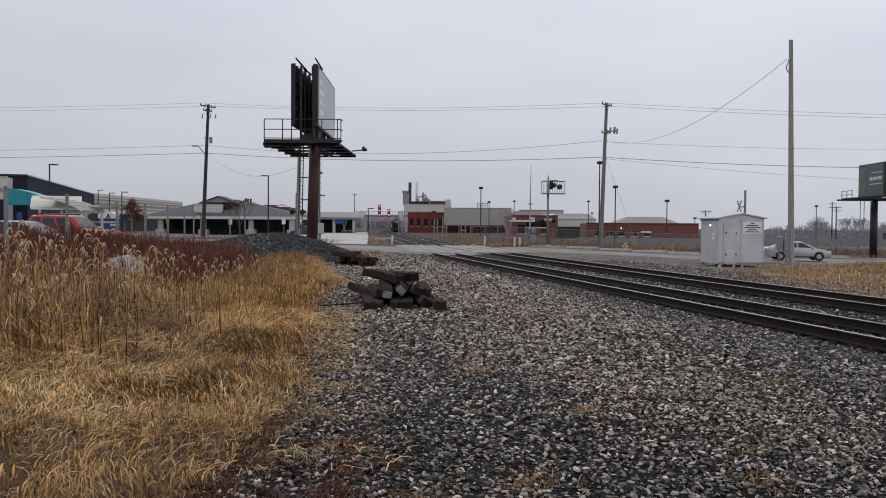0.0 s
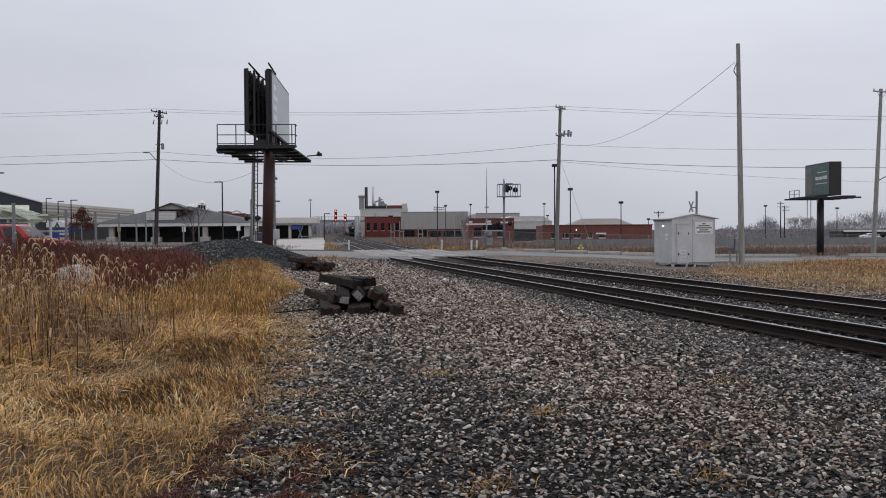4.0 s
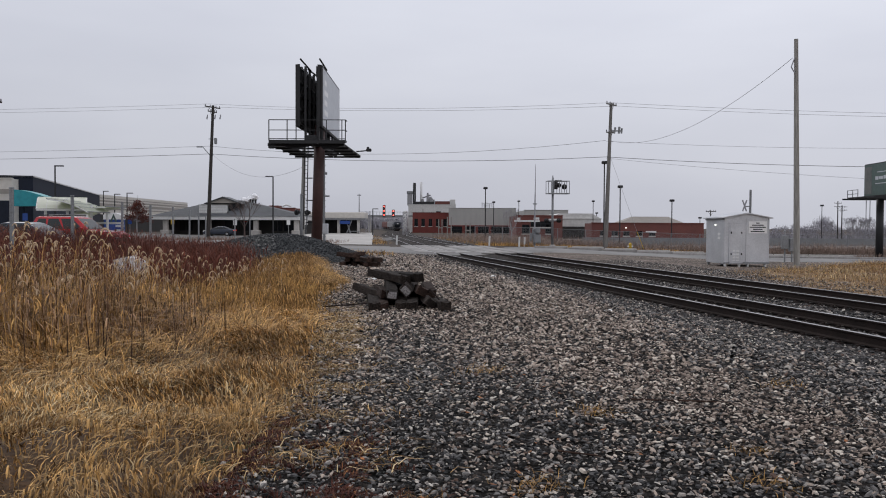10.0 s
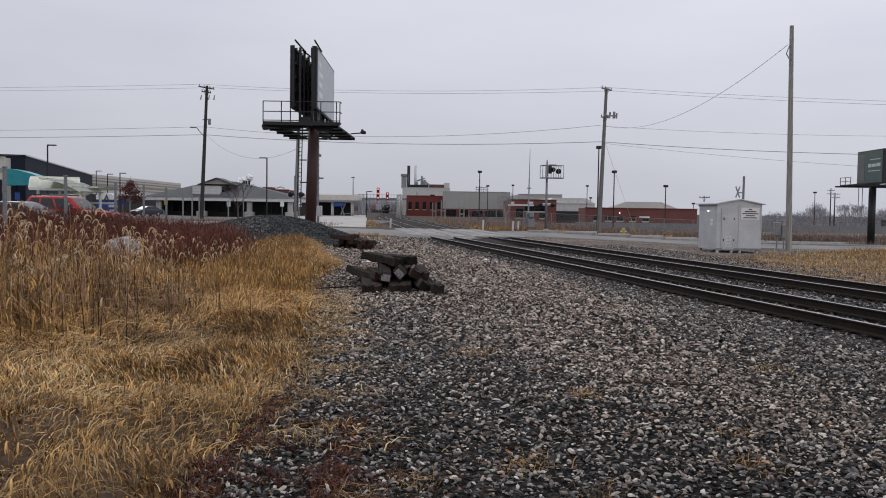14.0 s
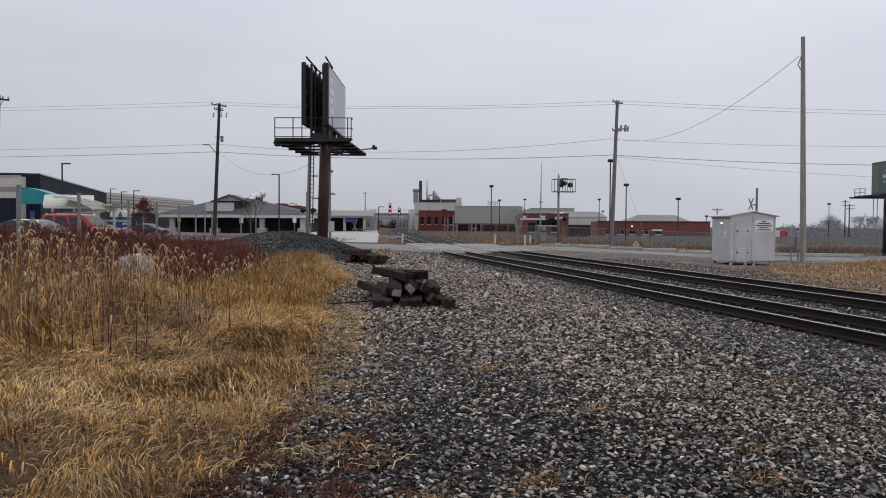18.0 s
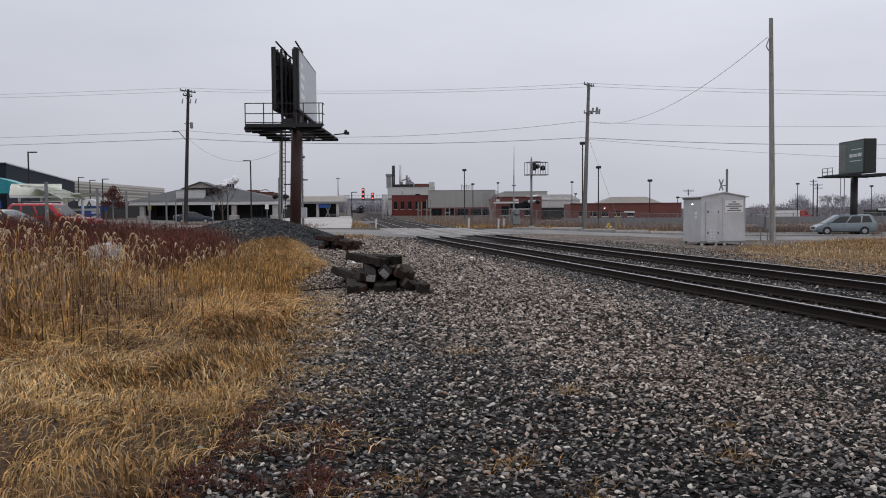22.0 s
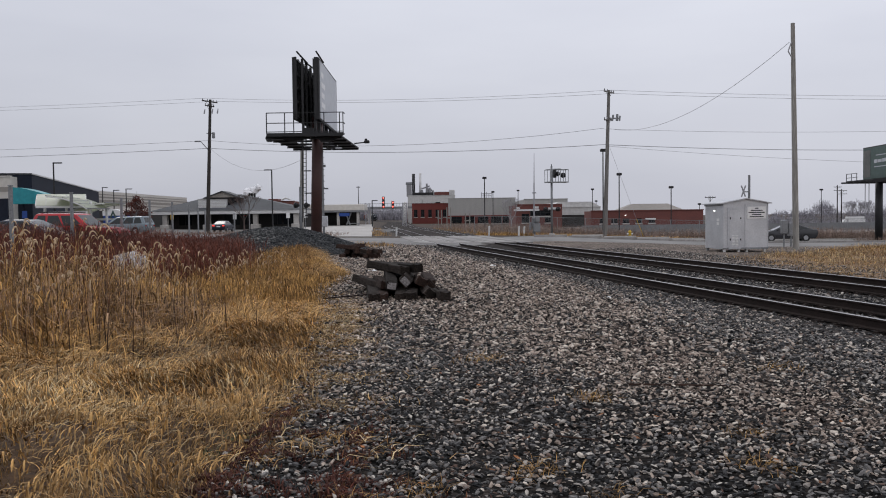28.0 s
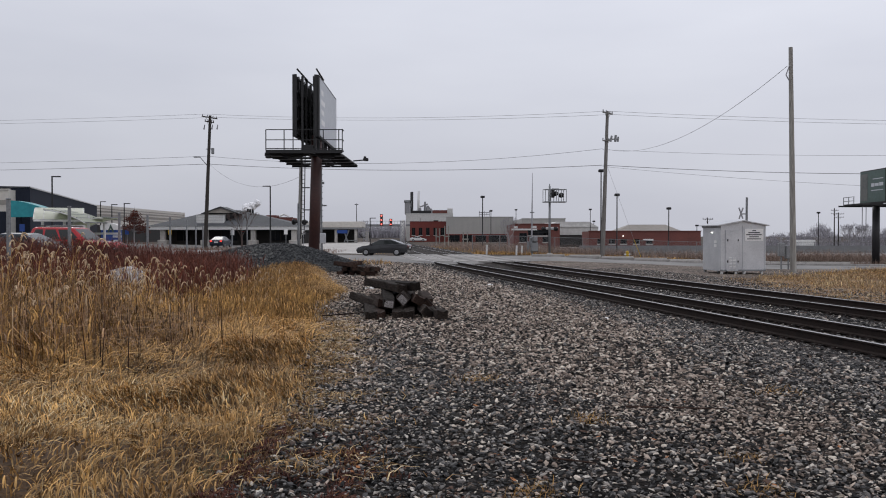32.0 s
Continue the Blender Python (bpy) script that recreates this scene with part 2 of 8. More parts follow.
M["red_paint"] = mat("red_car_paint", (0.42, 0.012, 0.018), (0.36, 0.010, 0.015), 0.5, 0.22, 0.0)
M["silver_paint"] = mat("silver_car_paint", (0.42, 0.43, 0.45), (0.37, 0.38, 0.40), 0.5, 0.25, 0.0, metal=0.5)
M["blue_grey_paint"] = mat("blue_grey_car_paint", (0.035, 0.045, 0.065), (0.028, 0.036, 0.052), 0.5, 0.3, 0.0, metal=0.1)
M["car_park"] = mat("wet_car_park", (0.10, 0.098, 0.095), (0.055, 0.053, 0.05), 0.5, 0.75, 0.2, big=0.7)
M["van_paint"] = mat("silver_blue_car_paint", (0.21, 0.25, 0.27), (0.18, 0.215, 0.235), 0.5, 0.25, 0.0, metal=0.3)
M["dark_paint"] = mat("dark_grey_car_paint", (0.035, 0.036, 0.04), (0.028, 0.029, 0.032), 0.5, 0.2, 0.0)
M["rubber"] = mat("tyre_rubber", (0.02, 0.02, 0.02), (0.013, 0.013, 0.013), 6, 0.85, 0.2)
M["alloy"] = mat("alloy_wheel", (0.45, 0.45, 0.46), (0.32, 0.32, 0.33), 4, 0.35, 0.0, metal=0.7)
M["trim"] = mat("black_trim", (0.022, 0.022, 0.024), (0.016, 0.016, 0.017), 4, 0.6, 0.05)
M["lens_clear"] = glass("clear_lens", (0.6, 0.6, 0.62), 0.1)
M["lens_red"] = mat("red_lens", (0.35, 0.01, 0.01), (0.25, 0.008, 0.008), 4, 0.2, 0.0)
M["brake_glow"] = glow("lit_tail_lamp", (0.9, 0.05, 0.03), 1.2)
M["signal_red"] = glow("lit_red_signal", (1.0, 0.12, 0.09), 3.0)
M["lamp_white"] = glow("lit_white_lamp", (1.0, 0.97, 0.9), 2.5)
M["blue_sign"] = mat("blue_panel", (0.012, 0.06, 0.28), (0.01, 0.05, 0.23), 1, 0.5, 0.0)
M["car_glass"] = glass("car_windscreen_glass", (0.03, 0.034, 0.034), 0.06)
M["car_glass"].node_tree.nodes["Principled BSDF"].inputs["Specular IOR Level"].default_value = 0.35
# poster green greyed and lightened, painting haze over the far billboard
M["green_board"] = mat("hazed_green_poster", (0.065, 0.11, 0.095), (0.045, 0.08, 0.07), 0.6, 0.5, 0.0)
M["board_back"] = mat("dark_board_back", (0.03, 0.03, 0.032), (0.02, 0.02, 0.021), 2, 0.7, 0.1)
M["poster_pale"] = mat("pale_poster", (0.56, 0.58, 0.61), (0.48, 0.50, 0.53), 0.4, 0.5, 0.0)
M["picture_grey"] = mat("faded_poster_picture", (0.17, 0.165, 0.155), (0.07, 0.08, 0.075), 0.7, 0.5, 0.0, big=0.7)
M["yellow"] = mat("yellow_paint", (0.55, 0.36, 0.03), (0.45, 0.29, 0.02), 3, 0.6, 0.05)
M["truck_red"] = mat("red_truck_paint", (0.45, 0.04, 0.03), (0.38, 0.03, 0.025), 0.5, 0.35, 0.0)
M["insulator"] = mat("grey_porcelain", (0.35, 0.35, 0.37), (0.25, 0.25, 0.27), 5, 0.4, 0.0)
M["wire"] = mat("dull_cable", (0.36, 0.36, 0.38), (0.27, 0.27, 0.29), 5, 0.6, 0.0)
# bark and twigs paled towards mauve grey, distance haze painted into their colour
M["bark"] = mat("haze_paled_bark", (0.35, 0.335, 0.34), (0.24, 0.23, 0.235), 4, 0.95, 0.5)
M["twig"] = mat("haze_paled_twigs", (0.35, 0.34, 0.37), (0.25, 0.24, 0.265), 3, 0.95, 0.0, island=0.3)
M["rust_leaf"] = mat("rust_brown_leaves", (0.14, 0.035, 0.022), (0.075, 0.02, 0.014), 3, 0.9, 0.0, island=0.4)
M["straw"] = mat("dry_straw_blades", (0.64, 0.39, 0.14), (0.10, 0.046, 0.017), 0.8, 0.7, 0.0, island=0.8, big=0.7)
M["bleached_straw"] = mat("bleached_straw_blades", (0.62, 0.48, 0.27), (0.30, 0.21, 0.10), 0.6, 0.8, 0.0, island=0.8, big=0.7)
M["golden_straw"] = mat("golden_blades", (0.70, 0.43, 0.15), (0.32, 0.17, 0.055), 0.8, 0.75, 0.0, island=0.8, big=0.6)
M["verge_thatch"] = mat("verge_thatch", (0.29, 0.19, 0.10), (0.13, 0.085, 0.05), 1.1, 0.95, 0.8, dist=0.04)
# brown thatch, its colour darkened to hold the shade between blades
M["thatch_dark"] = mat("gap_shade_thatch", (0.10, 0.054, 0.022), (0.036, 0.019, 0.009), 3.0, 0.95, 0.8, dist=0.03)
M["tan_straw"] = mat("tan_dead_leaves", (0.44, 0.29, 0.17), (0.15, 0.085, 0.05), 0.8, 0.85, 0.0, island=0.8, big=0.6)
M["mat_straw"] = mat("lodged_straw_blades", (0.58, 0.35, 0.125), (0.10, 0.046, 0.016), 0.9, 0.75, 0.0, island=0.75, big=0.6)
M["pale_straw"] = mat("pale_seed_heads", (0.62, 0.47, 0.31), (0.42, 0.30, 0.18), 2, 0.85, 0.2, island=0.25)
M["thatch"] = mat("brown_thatch", (0.23, 0.125, 0.045), (0.07, 0.036, 0.015), 0.6, 0.9, 0.0, island=0.5, big=0.7)
M["stem_dark"] = mat("dark_dead_stalks", (0.050, 0.022, 0.012), (0.022, 0.011, 0.007), 2, 0.9, 0.0, island=0.3)
M["leaf_orange"] = mat("orange_dead_leaves", (0.34, 0.13, 0.035), (0.16, 0.06, 0.025), 4, 0.8, 0.0, island=0.5)
M["stem_brown"] = mat("brown_stems", (0.12, 0.05, 0.024), (0.055, 0.024, 0.014), 2, 0.9, 0.0, island=0.35)
M["stem_red"] = mat("russet_weed_stems", (0.16, 0.044, 0.024), (0.075, 0.023, 0.015), 0.6, 0.9, 0.0, island=0.45, big=0.7)
M["moss_red"] = mat("dark_red_groundcover", (0.105, 0.030, 0.017), (0.045, 0.016, 0.011), 1.5, 0.95, 0.0, island=0.45)
M["green_leaf"] = mat("green_weed_leaves", (0.07, 0.10, 0.03), (0.03, 0.045, 0.015), 4, 0.7, 0.0, island=0.4)
M["twig_dark"] = mat("brown_twigs", (0.13, 0.095, 0.085), (0.07, 0.05, 0.045), 3, 0.95, 0.0, island=0.3)
M["rock"] = mat("pale_rock", (0.55, 0.54, 0.54), (0.38, 0.37, 0.37), 2, 0.85, 0.5)
M["steam"] = mat("steam", (0.93, 0.93, 0.94), (0.88, 0.88, 0.9), 0.3, 1.0, 0.0)
M["tank_black"] = mat("black_tank_paint", (0.02, 0.026, 0.036), (0.014, 0.018, 0.026), 1, 0.5, 0.05)
M["hopper"] = mat("grey_wagon_paint", (0.30, 0.30, 0.31), (0.22, 0.22, 0.23), 0.7, 0.6, 0.1)
# brush brown lightened, far haze put into the colour
M["bush"] = mat("hazed_brown_brush", (0.33, 0.245, 0.195), (0.17, 0.12, 0.098), 2, 0.95, 0.0, island=0.4)

for k in ("sleeper", "sleeper_brown", "sleeper_end", "rail_side", "thatch", "straw"):
    M[k].node_tree.nodes["Principled BSDF"].inputs["Specular IOR Level"].default_value = 0.15


# ---- building helpers ----
class Geo:
    """Collects faces of one mesh."""

    def __init__(self):
        self.v, self.f, self.m = [], [], []

    def face(self, pts, slot=0):
        i = len(self.v)
        self.v += [tuple(p) for p in pts]
        self.f.append(tuple(range(i, i + len(pts))))
        self.m.append(slot)
        return self

    def shape(self, verts, faces, slot=0, m=None):
        i = len(self.v)
        self.v += [tuple(m @ Vector(p)) if m else tuple(p) for p in verts]
        self.f += [tuple(i + k for k in f) for f in faces]
        self.m += [slot] * len(faces)
        return self

    def box(self, c, s, slot=0, m=None, cut=0.0):
        """A box about c of size s, its edges cut back by cut."""
        x, y, z = s[0] / 2, s[1] / 2, s[2] / 2
        if not cut:
            vs = [(c[0] + a * x, c[1] + b * y, c[2] + d * z) for a in (-1, 1) for b in (-1, 1) for d in (-1, 1)]
            return self.shape(vs, [(0, 1, 3, 2), (4, 6, 7, 5), (0, 4, 5, 1), (2, 3, 7, 6), (0, 2, 6, 4), (1, 5, 7, 3)], slot, m)
        b = cut
        vs, fs = [], []
        for zz, e in ((-z, b), (-z + b, 0), (z - b, 0), (z, b)):
            ring = [(-x + e + (0 if e else b), -y + e), (x - e - (0 if e else b), -y + e), (x - e, -y + e + (0 if e else b)), (x - e, y - e - (0 if e else b)),
                    (x - e - (0 if e else b), y - e), (-x + e + (0 if e else b), y - e), (-x + e, y - e - (0 if e else b)), (-x + e, -y + e + (0 if e else b))]
            vs += [(c[0] + p[0], c[1] + p[1], c[2] + zz) for p in ring]
        for k in range(3):
            for j in range(8):
                fs.append((8 * k + j, 8 * k + (j + 1) % 8, 8 * k + 8 + (j + 1) % 8, 8 * k + 8 + j))
        fs += [tuple(range(7, -1, -1)), tuple(range(24, 32))]
        return self.shape(vs, fs, slot, m)

    def tube(self, p, q, r, r2=None, n=8, slot=0, caps=True):
        p, q = Vector(p), Vector(q)
        r2 = r if r2 is None else r2
        d = (q - p).normalized()
        a = d.orthogonal().normalized()
        b = d.cross(a)
        vs = []
        for o, rr in ((p, r), (q, r2)):
            vs += [o + (a * math.cos(2 * math.pi * k / n) + b * math.sin(2 * math.pi * k / n)) * rr for k in range(n)]
        fs = [(k, (k + 1) % n, n + (k + 1) % n, n + k) for k in range(n)]
        if caps:
            fs += [tuple(range(n - 1, -1, -1)), tuple(range(n, 2 * n))]
        return self.shape(vs, fs, slot)

    def prism(self, outline, y0, y1, slot=0, m=None, inset=0.0):
        """An outline in x, z drawn out from y0 to y1."""
        k = len(outline)
        vs = [(x, y0, z) for x, z in outline] + [(x, y1, z) for x, z in outline]
        fs = [tuple(range(k)), tuple(range(2 * k - 1, k - 1, -1))] + [(j, k + j, k + (j + 1) % k, (j + 1) % k) for j in range(k)]
        return self.shape(vs, fs, slot, m)

    def mesh(self, name, mats, smooth=False):
        me = bpy.data.meshes.new(name)
        me.from_pydata(self.v, [], self.f)
        for x in mats if isinstance(mats, (list, tuple)) else [mats]:
            me.materials.append(x)
        if len(me.materials) > 1:
            me.polygons.foreach_set("material_index", self.m)
        if smooth:
            me.polygons.foreach_set("use_smooth", [True] * len(self.f))
        bm = bmesh.new()
        bm.from_mesh(me)
        bmesh.ops.recalc_face_normals(bm, faces=bm.faces)
        bm.to_mesh(me)
        bm.free()
        me.update()
        return me


def part(name, geo, material, parent, label="", smooth=False):
    ob = new(name, geo.mesh(name, material, smooth))
    ob.parent = parent
    if label:
        ob["label"] = label
    return ob


def thing(name, label, category, group="", at=None, kind=""):
    ob = tagged(new(name), label, category, group, kind)
    ob.empty_display_size = 0.2
    if at is not None:
        ob.matrix_world = at
    return ob


def solo(name, geo, material, label="", category="", group="", kind="", smooth=False):
    return tagged(new(name, geo.mesh(name, material, smooth)), label, category, group, kind)


def raw_mesh(name, verts, faces, mats, smooth=False):
    """A large mesh from arrays: verts n x 3, faces all of one number of corners."""
    me = bpy.data.meshes.new(name)
    verts, faces = np.asarray(verts, np.float32), np.asarray(faces, np.int32)
    k = faces.shape[1]
    me.vertices.add(len(verts))
    me.vertices.foreach_set("co", verts.ravel())
    me.loops.add(faces.size)
    me.loops.foreach_set("vertex_index", faces.ravel())
    me.polygons.add(len(faces))
    me.polygons.foreach_set("loop_start", np.arange(0, faces.size, k, dtype=np.int32))
    me.polygons.foreach_set("loop_total", np.full(len(faces), k, np.int32))
    me.polygons.foreach_set("use_smooth", np.full(len(faces), smooth))
    for x in mats:
        me.materials.append(x)
    me.update(calc_edges=True)
    me.validate()
    return me


def sstep(a, b, x):
    t = np.clip((np.asarray(x, float) - a) / (b - a), 0, 1)
    return t * t * (3 - 2 * t)


# ---- the lie of the land ----
RAIL_Z = -0.03
ys_line = np.arange(-400.0, 801.0, 1.0)
slope_line = -0.198 + 0.082 * sstep(46, 74, ys_line) + 0.045 * sstep(150, 190, ys_line) - 0.10 * sstep(258, 420, ys_line)
xs_line = np.concatenate([[0], np.cumsum((slope_line[1:] + slope_line[:-1]) / 2)])
xs_line = xs_line - np.interp(12.89, ys_line, xs_line) + 7.21


def rail_x(y):
    """Where the nearest rail runs."""
    return np.interp(y, ys_line, xs_line)


def rail_point(y, off):
    """A point off metres beside the nearest rail, at y along it, and its heading."""
    s = float(np.interp(y, ys_line, slope_line))
    k = 1 / math.hypot(1, s)
    return float(rail_x(y)) + off * k, y - off * s * k, math.atan2(-s, 1)


def road_y(x):
    return 72.0 - 0.17 * np.asarray(x, float)


def road_near(x):
    """The paved edge on the tracks' side, off the road's middle line: wide at the crossing and at the drive."""
    return -15.5 + 10.5 * sstep(0, 9, x) - 7.5 * sstep(20, 30, x)


def road_far(x):
    return 4.5 + 4.7 * sstep(2, 10, x)


def ground_z(x, y):
    x, y = np.asarray(x, float), np.asarray(y, float)
    d = (x - rail_x(y)) * 0.98
    z = -0.30 * sstep(-4.0, -0.5, d) + 0.06 * sstep(7.0, 9.0, d)
    z = z - 0.03 * sstep(10, 16, d)
    far = sstep(48, 62, y)
    z = z * (1 - far) + far * (-0.12 - 0.42 * sstep(2, 20, x) - 0.30 * sstep(14, 28, x))
    z = z + 0.55 * sstep(-11, -17, x) * sstep(24, 34, y) * (1 - 0.6 * sstep(60, 110, y)) * (1 - 0.6 * sstep(140, 170, y))
    z = z - 2.6 * sstep(165, 230, y) * sstep(35, 60, x)
    z = z + 0.25 * sstep(-38, -52, x) * sstep(60, 95, y)
    z = z + 0.05 * np.sin(x * 0.9 + 1) * np.cos(y * 0.7) * (1 - sstep(-6, -3, d)) * (1 - far)
    return z


def gz(x, y):
    return float(ground_z(x, y))


def sheet(name, xs, ys, material, lift=0.0, keep=None, kind="structure", smooth=True):
    """A sheet laid over the ground along the grid lines xs, ys."""
    X, Y = np.meshgrid(xs, ys)
    Z = ground_z(X, Y) + lift
    v = np.stack([X.ravel(), Y.ravel(), Z.ravel()], 1)
    nx, ny = len(xs), len(ys)
    i = (np.arange(ny - 1)[:, None] * nx + np.arange(nx - 1)[None, :]).ravel()
    f = np.stack([i, i + 1, i + nx + 1, i + nx], 1)
    if keep is not None:
        c = v[f].mean(1)
        f = f[keep(c[:, 0], c[:, 1])]
    return tagged(new(name, raw_mesh(name, v, f, [material], smooth)), kind=kind)


def strip(name, centre, half, ys, material, lift, offs=None, kind="structure"):
    """A band of ground beside a line: centre(y) gives its middle, half its half width."""
    v, f = [], []
    offs = offs or (-half, 0, half)
    k = len(offs)
    for y in ys:
        for o in offs:
            px, py, _ = rail_point(y, centre + o)
            v.append((px, py, gz(px, py) + lift))
    for j in range(len(ys) - 1):
        for i in range(k - 1):
            f.append((j * k + i, j * k + i + 1, (j + 1) * k + i + 1, (j + 1) * k + i))
    return tagged(new(name, raw_mesh(name, v, f, [material], True)), kind=kind)


def grass_edge(y):
    """Where the dry grass stops and the stones begin."""
    return np.interp(y, [-10, 4, 5.5, 6.9, 8.3, 11, 15, 18.5, 25, 27.5, 31, 38, 60], [-1.1, -1.15, -1.2, -1.22, -1.3, -1.72, -2.25, -3.1, -3.3, -4.0, -4.9, -6.0, -7.0])


# ---- ground ----
gx = np.concatenate([[-2500, -1200, -600, -300, -180, -120], np.arange(-90, -20, 4.0), np.arange(-20, 30, 0.8), np.arange(30, 90, 4.0), [100, 140, 200, 320, 600, 1200, 2500]])
gy = np.concatenate([[-2500, -800, -300, -100, -40], np.arange(-20, 70, 0.8), np.arange(70, 200, 4.0), [210, 240, 280, 340, 420, 600, 1000, 2500, 4500]])
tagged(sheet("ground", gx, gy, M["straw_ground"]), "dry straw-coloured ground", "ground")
wx, wy = np.arange(-9, 16, 0.4), np.arange(-6, 66, 0.5)
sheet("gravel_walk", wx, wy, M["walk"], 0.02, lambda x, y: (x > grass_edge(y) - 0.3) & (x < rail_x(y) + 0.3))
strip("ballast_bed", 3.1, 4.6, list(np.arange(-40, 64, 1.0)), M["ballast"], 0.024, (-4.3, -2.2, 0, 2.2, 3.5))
strip("ballast_bed_far", 3.1, 4.6, list(np.arange(80, 520, 6.0)), M["ballast"], 0.024, (-3.9, 0, 3.6))
sheet("gravel_apron", np.arange(-2, 42, 1.0), np.arange(8, 66, 1.0), M["far_gravel"], 0.014, lambda x, y: (x > rail_x(y) + 6.6) & (y > 27 + 0.35 * (x - 8)) & (y < road_y(x) + road_near(x) + 0.4))

# road over the crossing, with a kerb along its far side
gx2 = list(np.arange(-260, -20, 6.0)) + list(np.arange(-20, 40, 1.0)) + list(np.arange(40, 420, 6.0))
v, f = [], []
for x in gx2:
    a, b = float(road_near(x)), float(road_far(x))
    for q, o in enumerate((a - 1.2, a, a * 0.5, 0, b * 0.5, b, b + 1.2)):
        y = float(road_y(x)) + o
        z = -0.036 + (gz(x, y) + 0.086) * float(sstep(3, 16, abs(x + 1)))
        v.append((x, y, gz(x, y) - 0.06 if q in (0, 6) else z - (0.1 * float(sstep(12, 4, abs(x))) if q > 3 else 0)))
for j in range(len(gx2) - 1):
    for i in range(6):
        f.append((j * 7 + i, (j + 1) * 7 + i, (j + 1) * 7 + i + 1, j * 7 + i + 1))
tagged(new("road", raw_mesh("road", v, f, [M["asphalt"]], True)), "wet grey asphalt road over a level crossing", "road", kind="structure")


def road_z(x):
    return -0.036 + (gz(x, float(road_y(x))) + 0.086) * float(sstep(3, 16, abs(x + 1)))



# concrete panels between and beside the rails on the crossing
for off in (0.75, 4.9):
    for s, w in ((-1.35, 1.0), (0.0, 1.34), (1.35, 1.0)):
        for k in range(7):
            px, py, a = rail_point(58.2 + 3.0 * k - 0.17 * rail_point(70, off)[0], off + s)
            pn = tagged(new("crossing_panel", Geo().box((0, 0, 0), (w - 0.04, 2.94, 0.1), cut=0.012).mesh("crossing_panel", M["worn_concrete"])), kind="structure")
            pn.matrix_world = pose(px, py, RAIL_Z - 0.03, 0, 0, math.degrees(a))


# dark strip painting the kerb's shade along the near lane, its kerb, a pale kerb beyond the far one
v, f = [], []
xs_g = list(np.arange(7, 120, 3.0))
for x in xs_g:
    for o in (4.62, 5.35):
        v.append((x, float(road_y(x)) + o, road_z(x) + 0.035))
for j in range(len(xs_g) - 1):
    f.append((2 * j, 2 * j + 2, 2 * j + 3, 2 * j + 1))
tagged(new("gutter", raw_mesh("gutter", v, f, [M["car_park"]], True)), "dark asphalt strip painting the kerb's shade along the road", "road", kind="structure")
for o, x0, x1, dz, lb in ((4.4, 7, 100, 0.0, "concrete kerb along the road's near lane, darkened for shade"), (9.5, 11, 60, 0.02, "pale concrete kerb along the road")):
    kb = tagged(new("kerb"), lb, "kerb", kind="structure")
    # near kerb takes the darker concrete to paint its shaded face
    ks_ = Geo().box((1.5, 0, 0), (2.96, 0.36, 0.26), cut=0.03).mesh("kerb_stone", M["worn_concrete"] if o < 6 else M["concrete"])
    for x in np.arange(x0, x1, 3.0):
        st_ = new("kerb_stone", ks_)
        st_.parent = kb
        st_.matrix_world = pose(x, float(road_y(x)) + o, road_z(x) + dz, 0, 0, -9.65)

# ---- railway tracks ----
RAIL = [(-0.075, 0), (0.075, 0), (0.075, 0.018), (0.014, 0.04), (0.014, 0.14), (0.038, 0.155), (0.038, 0.186), (0.02, 0.192), (-0.02, 0.192), (-0.038, 0.186), (-0.038, 0.155), (-0.014, 0.14), (-0.014, 0.04), (-0.075, 0.018)]


def rail(parent, off, y0, y1):
    g = Geo()
    ys = []
    y = y0
    while y < y1:
        ys.append(y)
        y += 1.5 if y < 70 else 6
    n = len(RAIL)
    vs = []
    for y in ys:
        x, yy, a = rail_point(y, off)
        for u, w in RAIL:
            vs.append((x + u * math.cos(a), yy + u * math.sin(a), RAIL_Z - 0.192 + w))
    for j in range(len(ys) - 1):
        for i in range(n):
            k = (i + 1) % n
            g.f.append((j * n + i, j * n + k, (j + 1) * n + k, (j + 1) * n + i))
            g.m.append(1 if i in (6, 7, 8) else 0)
    g.v = vs
    return part("rail", g, [M["rail_side"], M["rail_top"]], parent, "rusty steel rail with a bright worn head")


sleeper_geo = Geo().box((0, 0, 0), (2.6, 0.23, 0.18), cut=0.012)
sleeper_mesh = sleeper_geo.mesh("sleeper", M["sleeper"])
clip_geo = Geo()
for s in (-1, 1):
    for k in (-0.1, 0.1):
        clip_geo.box((s * 0.75 + k, 0.05, 0.105), (0.06, 0.09, 0.05), cut=0.01)
    clip_geo.box((s * 0.75, 0, 0.096), (0.36, 0.19, 0.012))
clip_mesh = clip_geo.mesh("rail_fastening", M["rail_side"])
for off in (0.75, 4.9):
    tr = thing("railway_track", "railway track of rusty rails on dark timber sleepers in grey ballast", "railway track", "main line tracks", kind="structure")
    for s in (-0.75, 0.75):
        rail(tr, off + s, -30, 420)
    y = 4.0 if off < 2 else 14.0
    for k in range(125):
        x, yy, a = rail_point(y, off)
        for nm, me in (("sleeper", sleeper_mesh), ("rail_fastening", clip_mesh)):
            ob = new(nm, me)
            ob.parent = tr
            ob.matrix_world = pose(x, yy, RAIL_Z - 0.192 - 0.128, 0, 0, math.degrees(a) + random.uniform(-0.6, 0.6))
        y += 0.51
        if y > 63:
            break


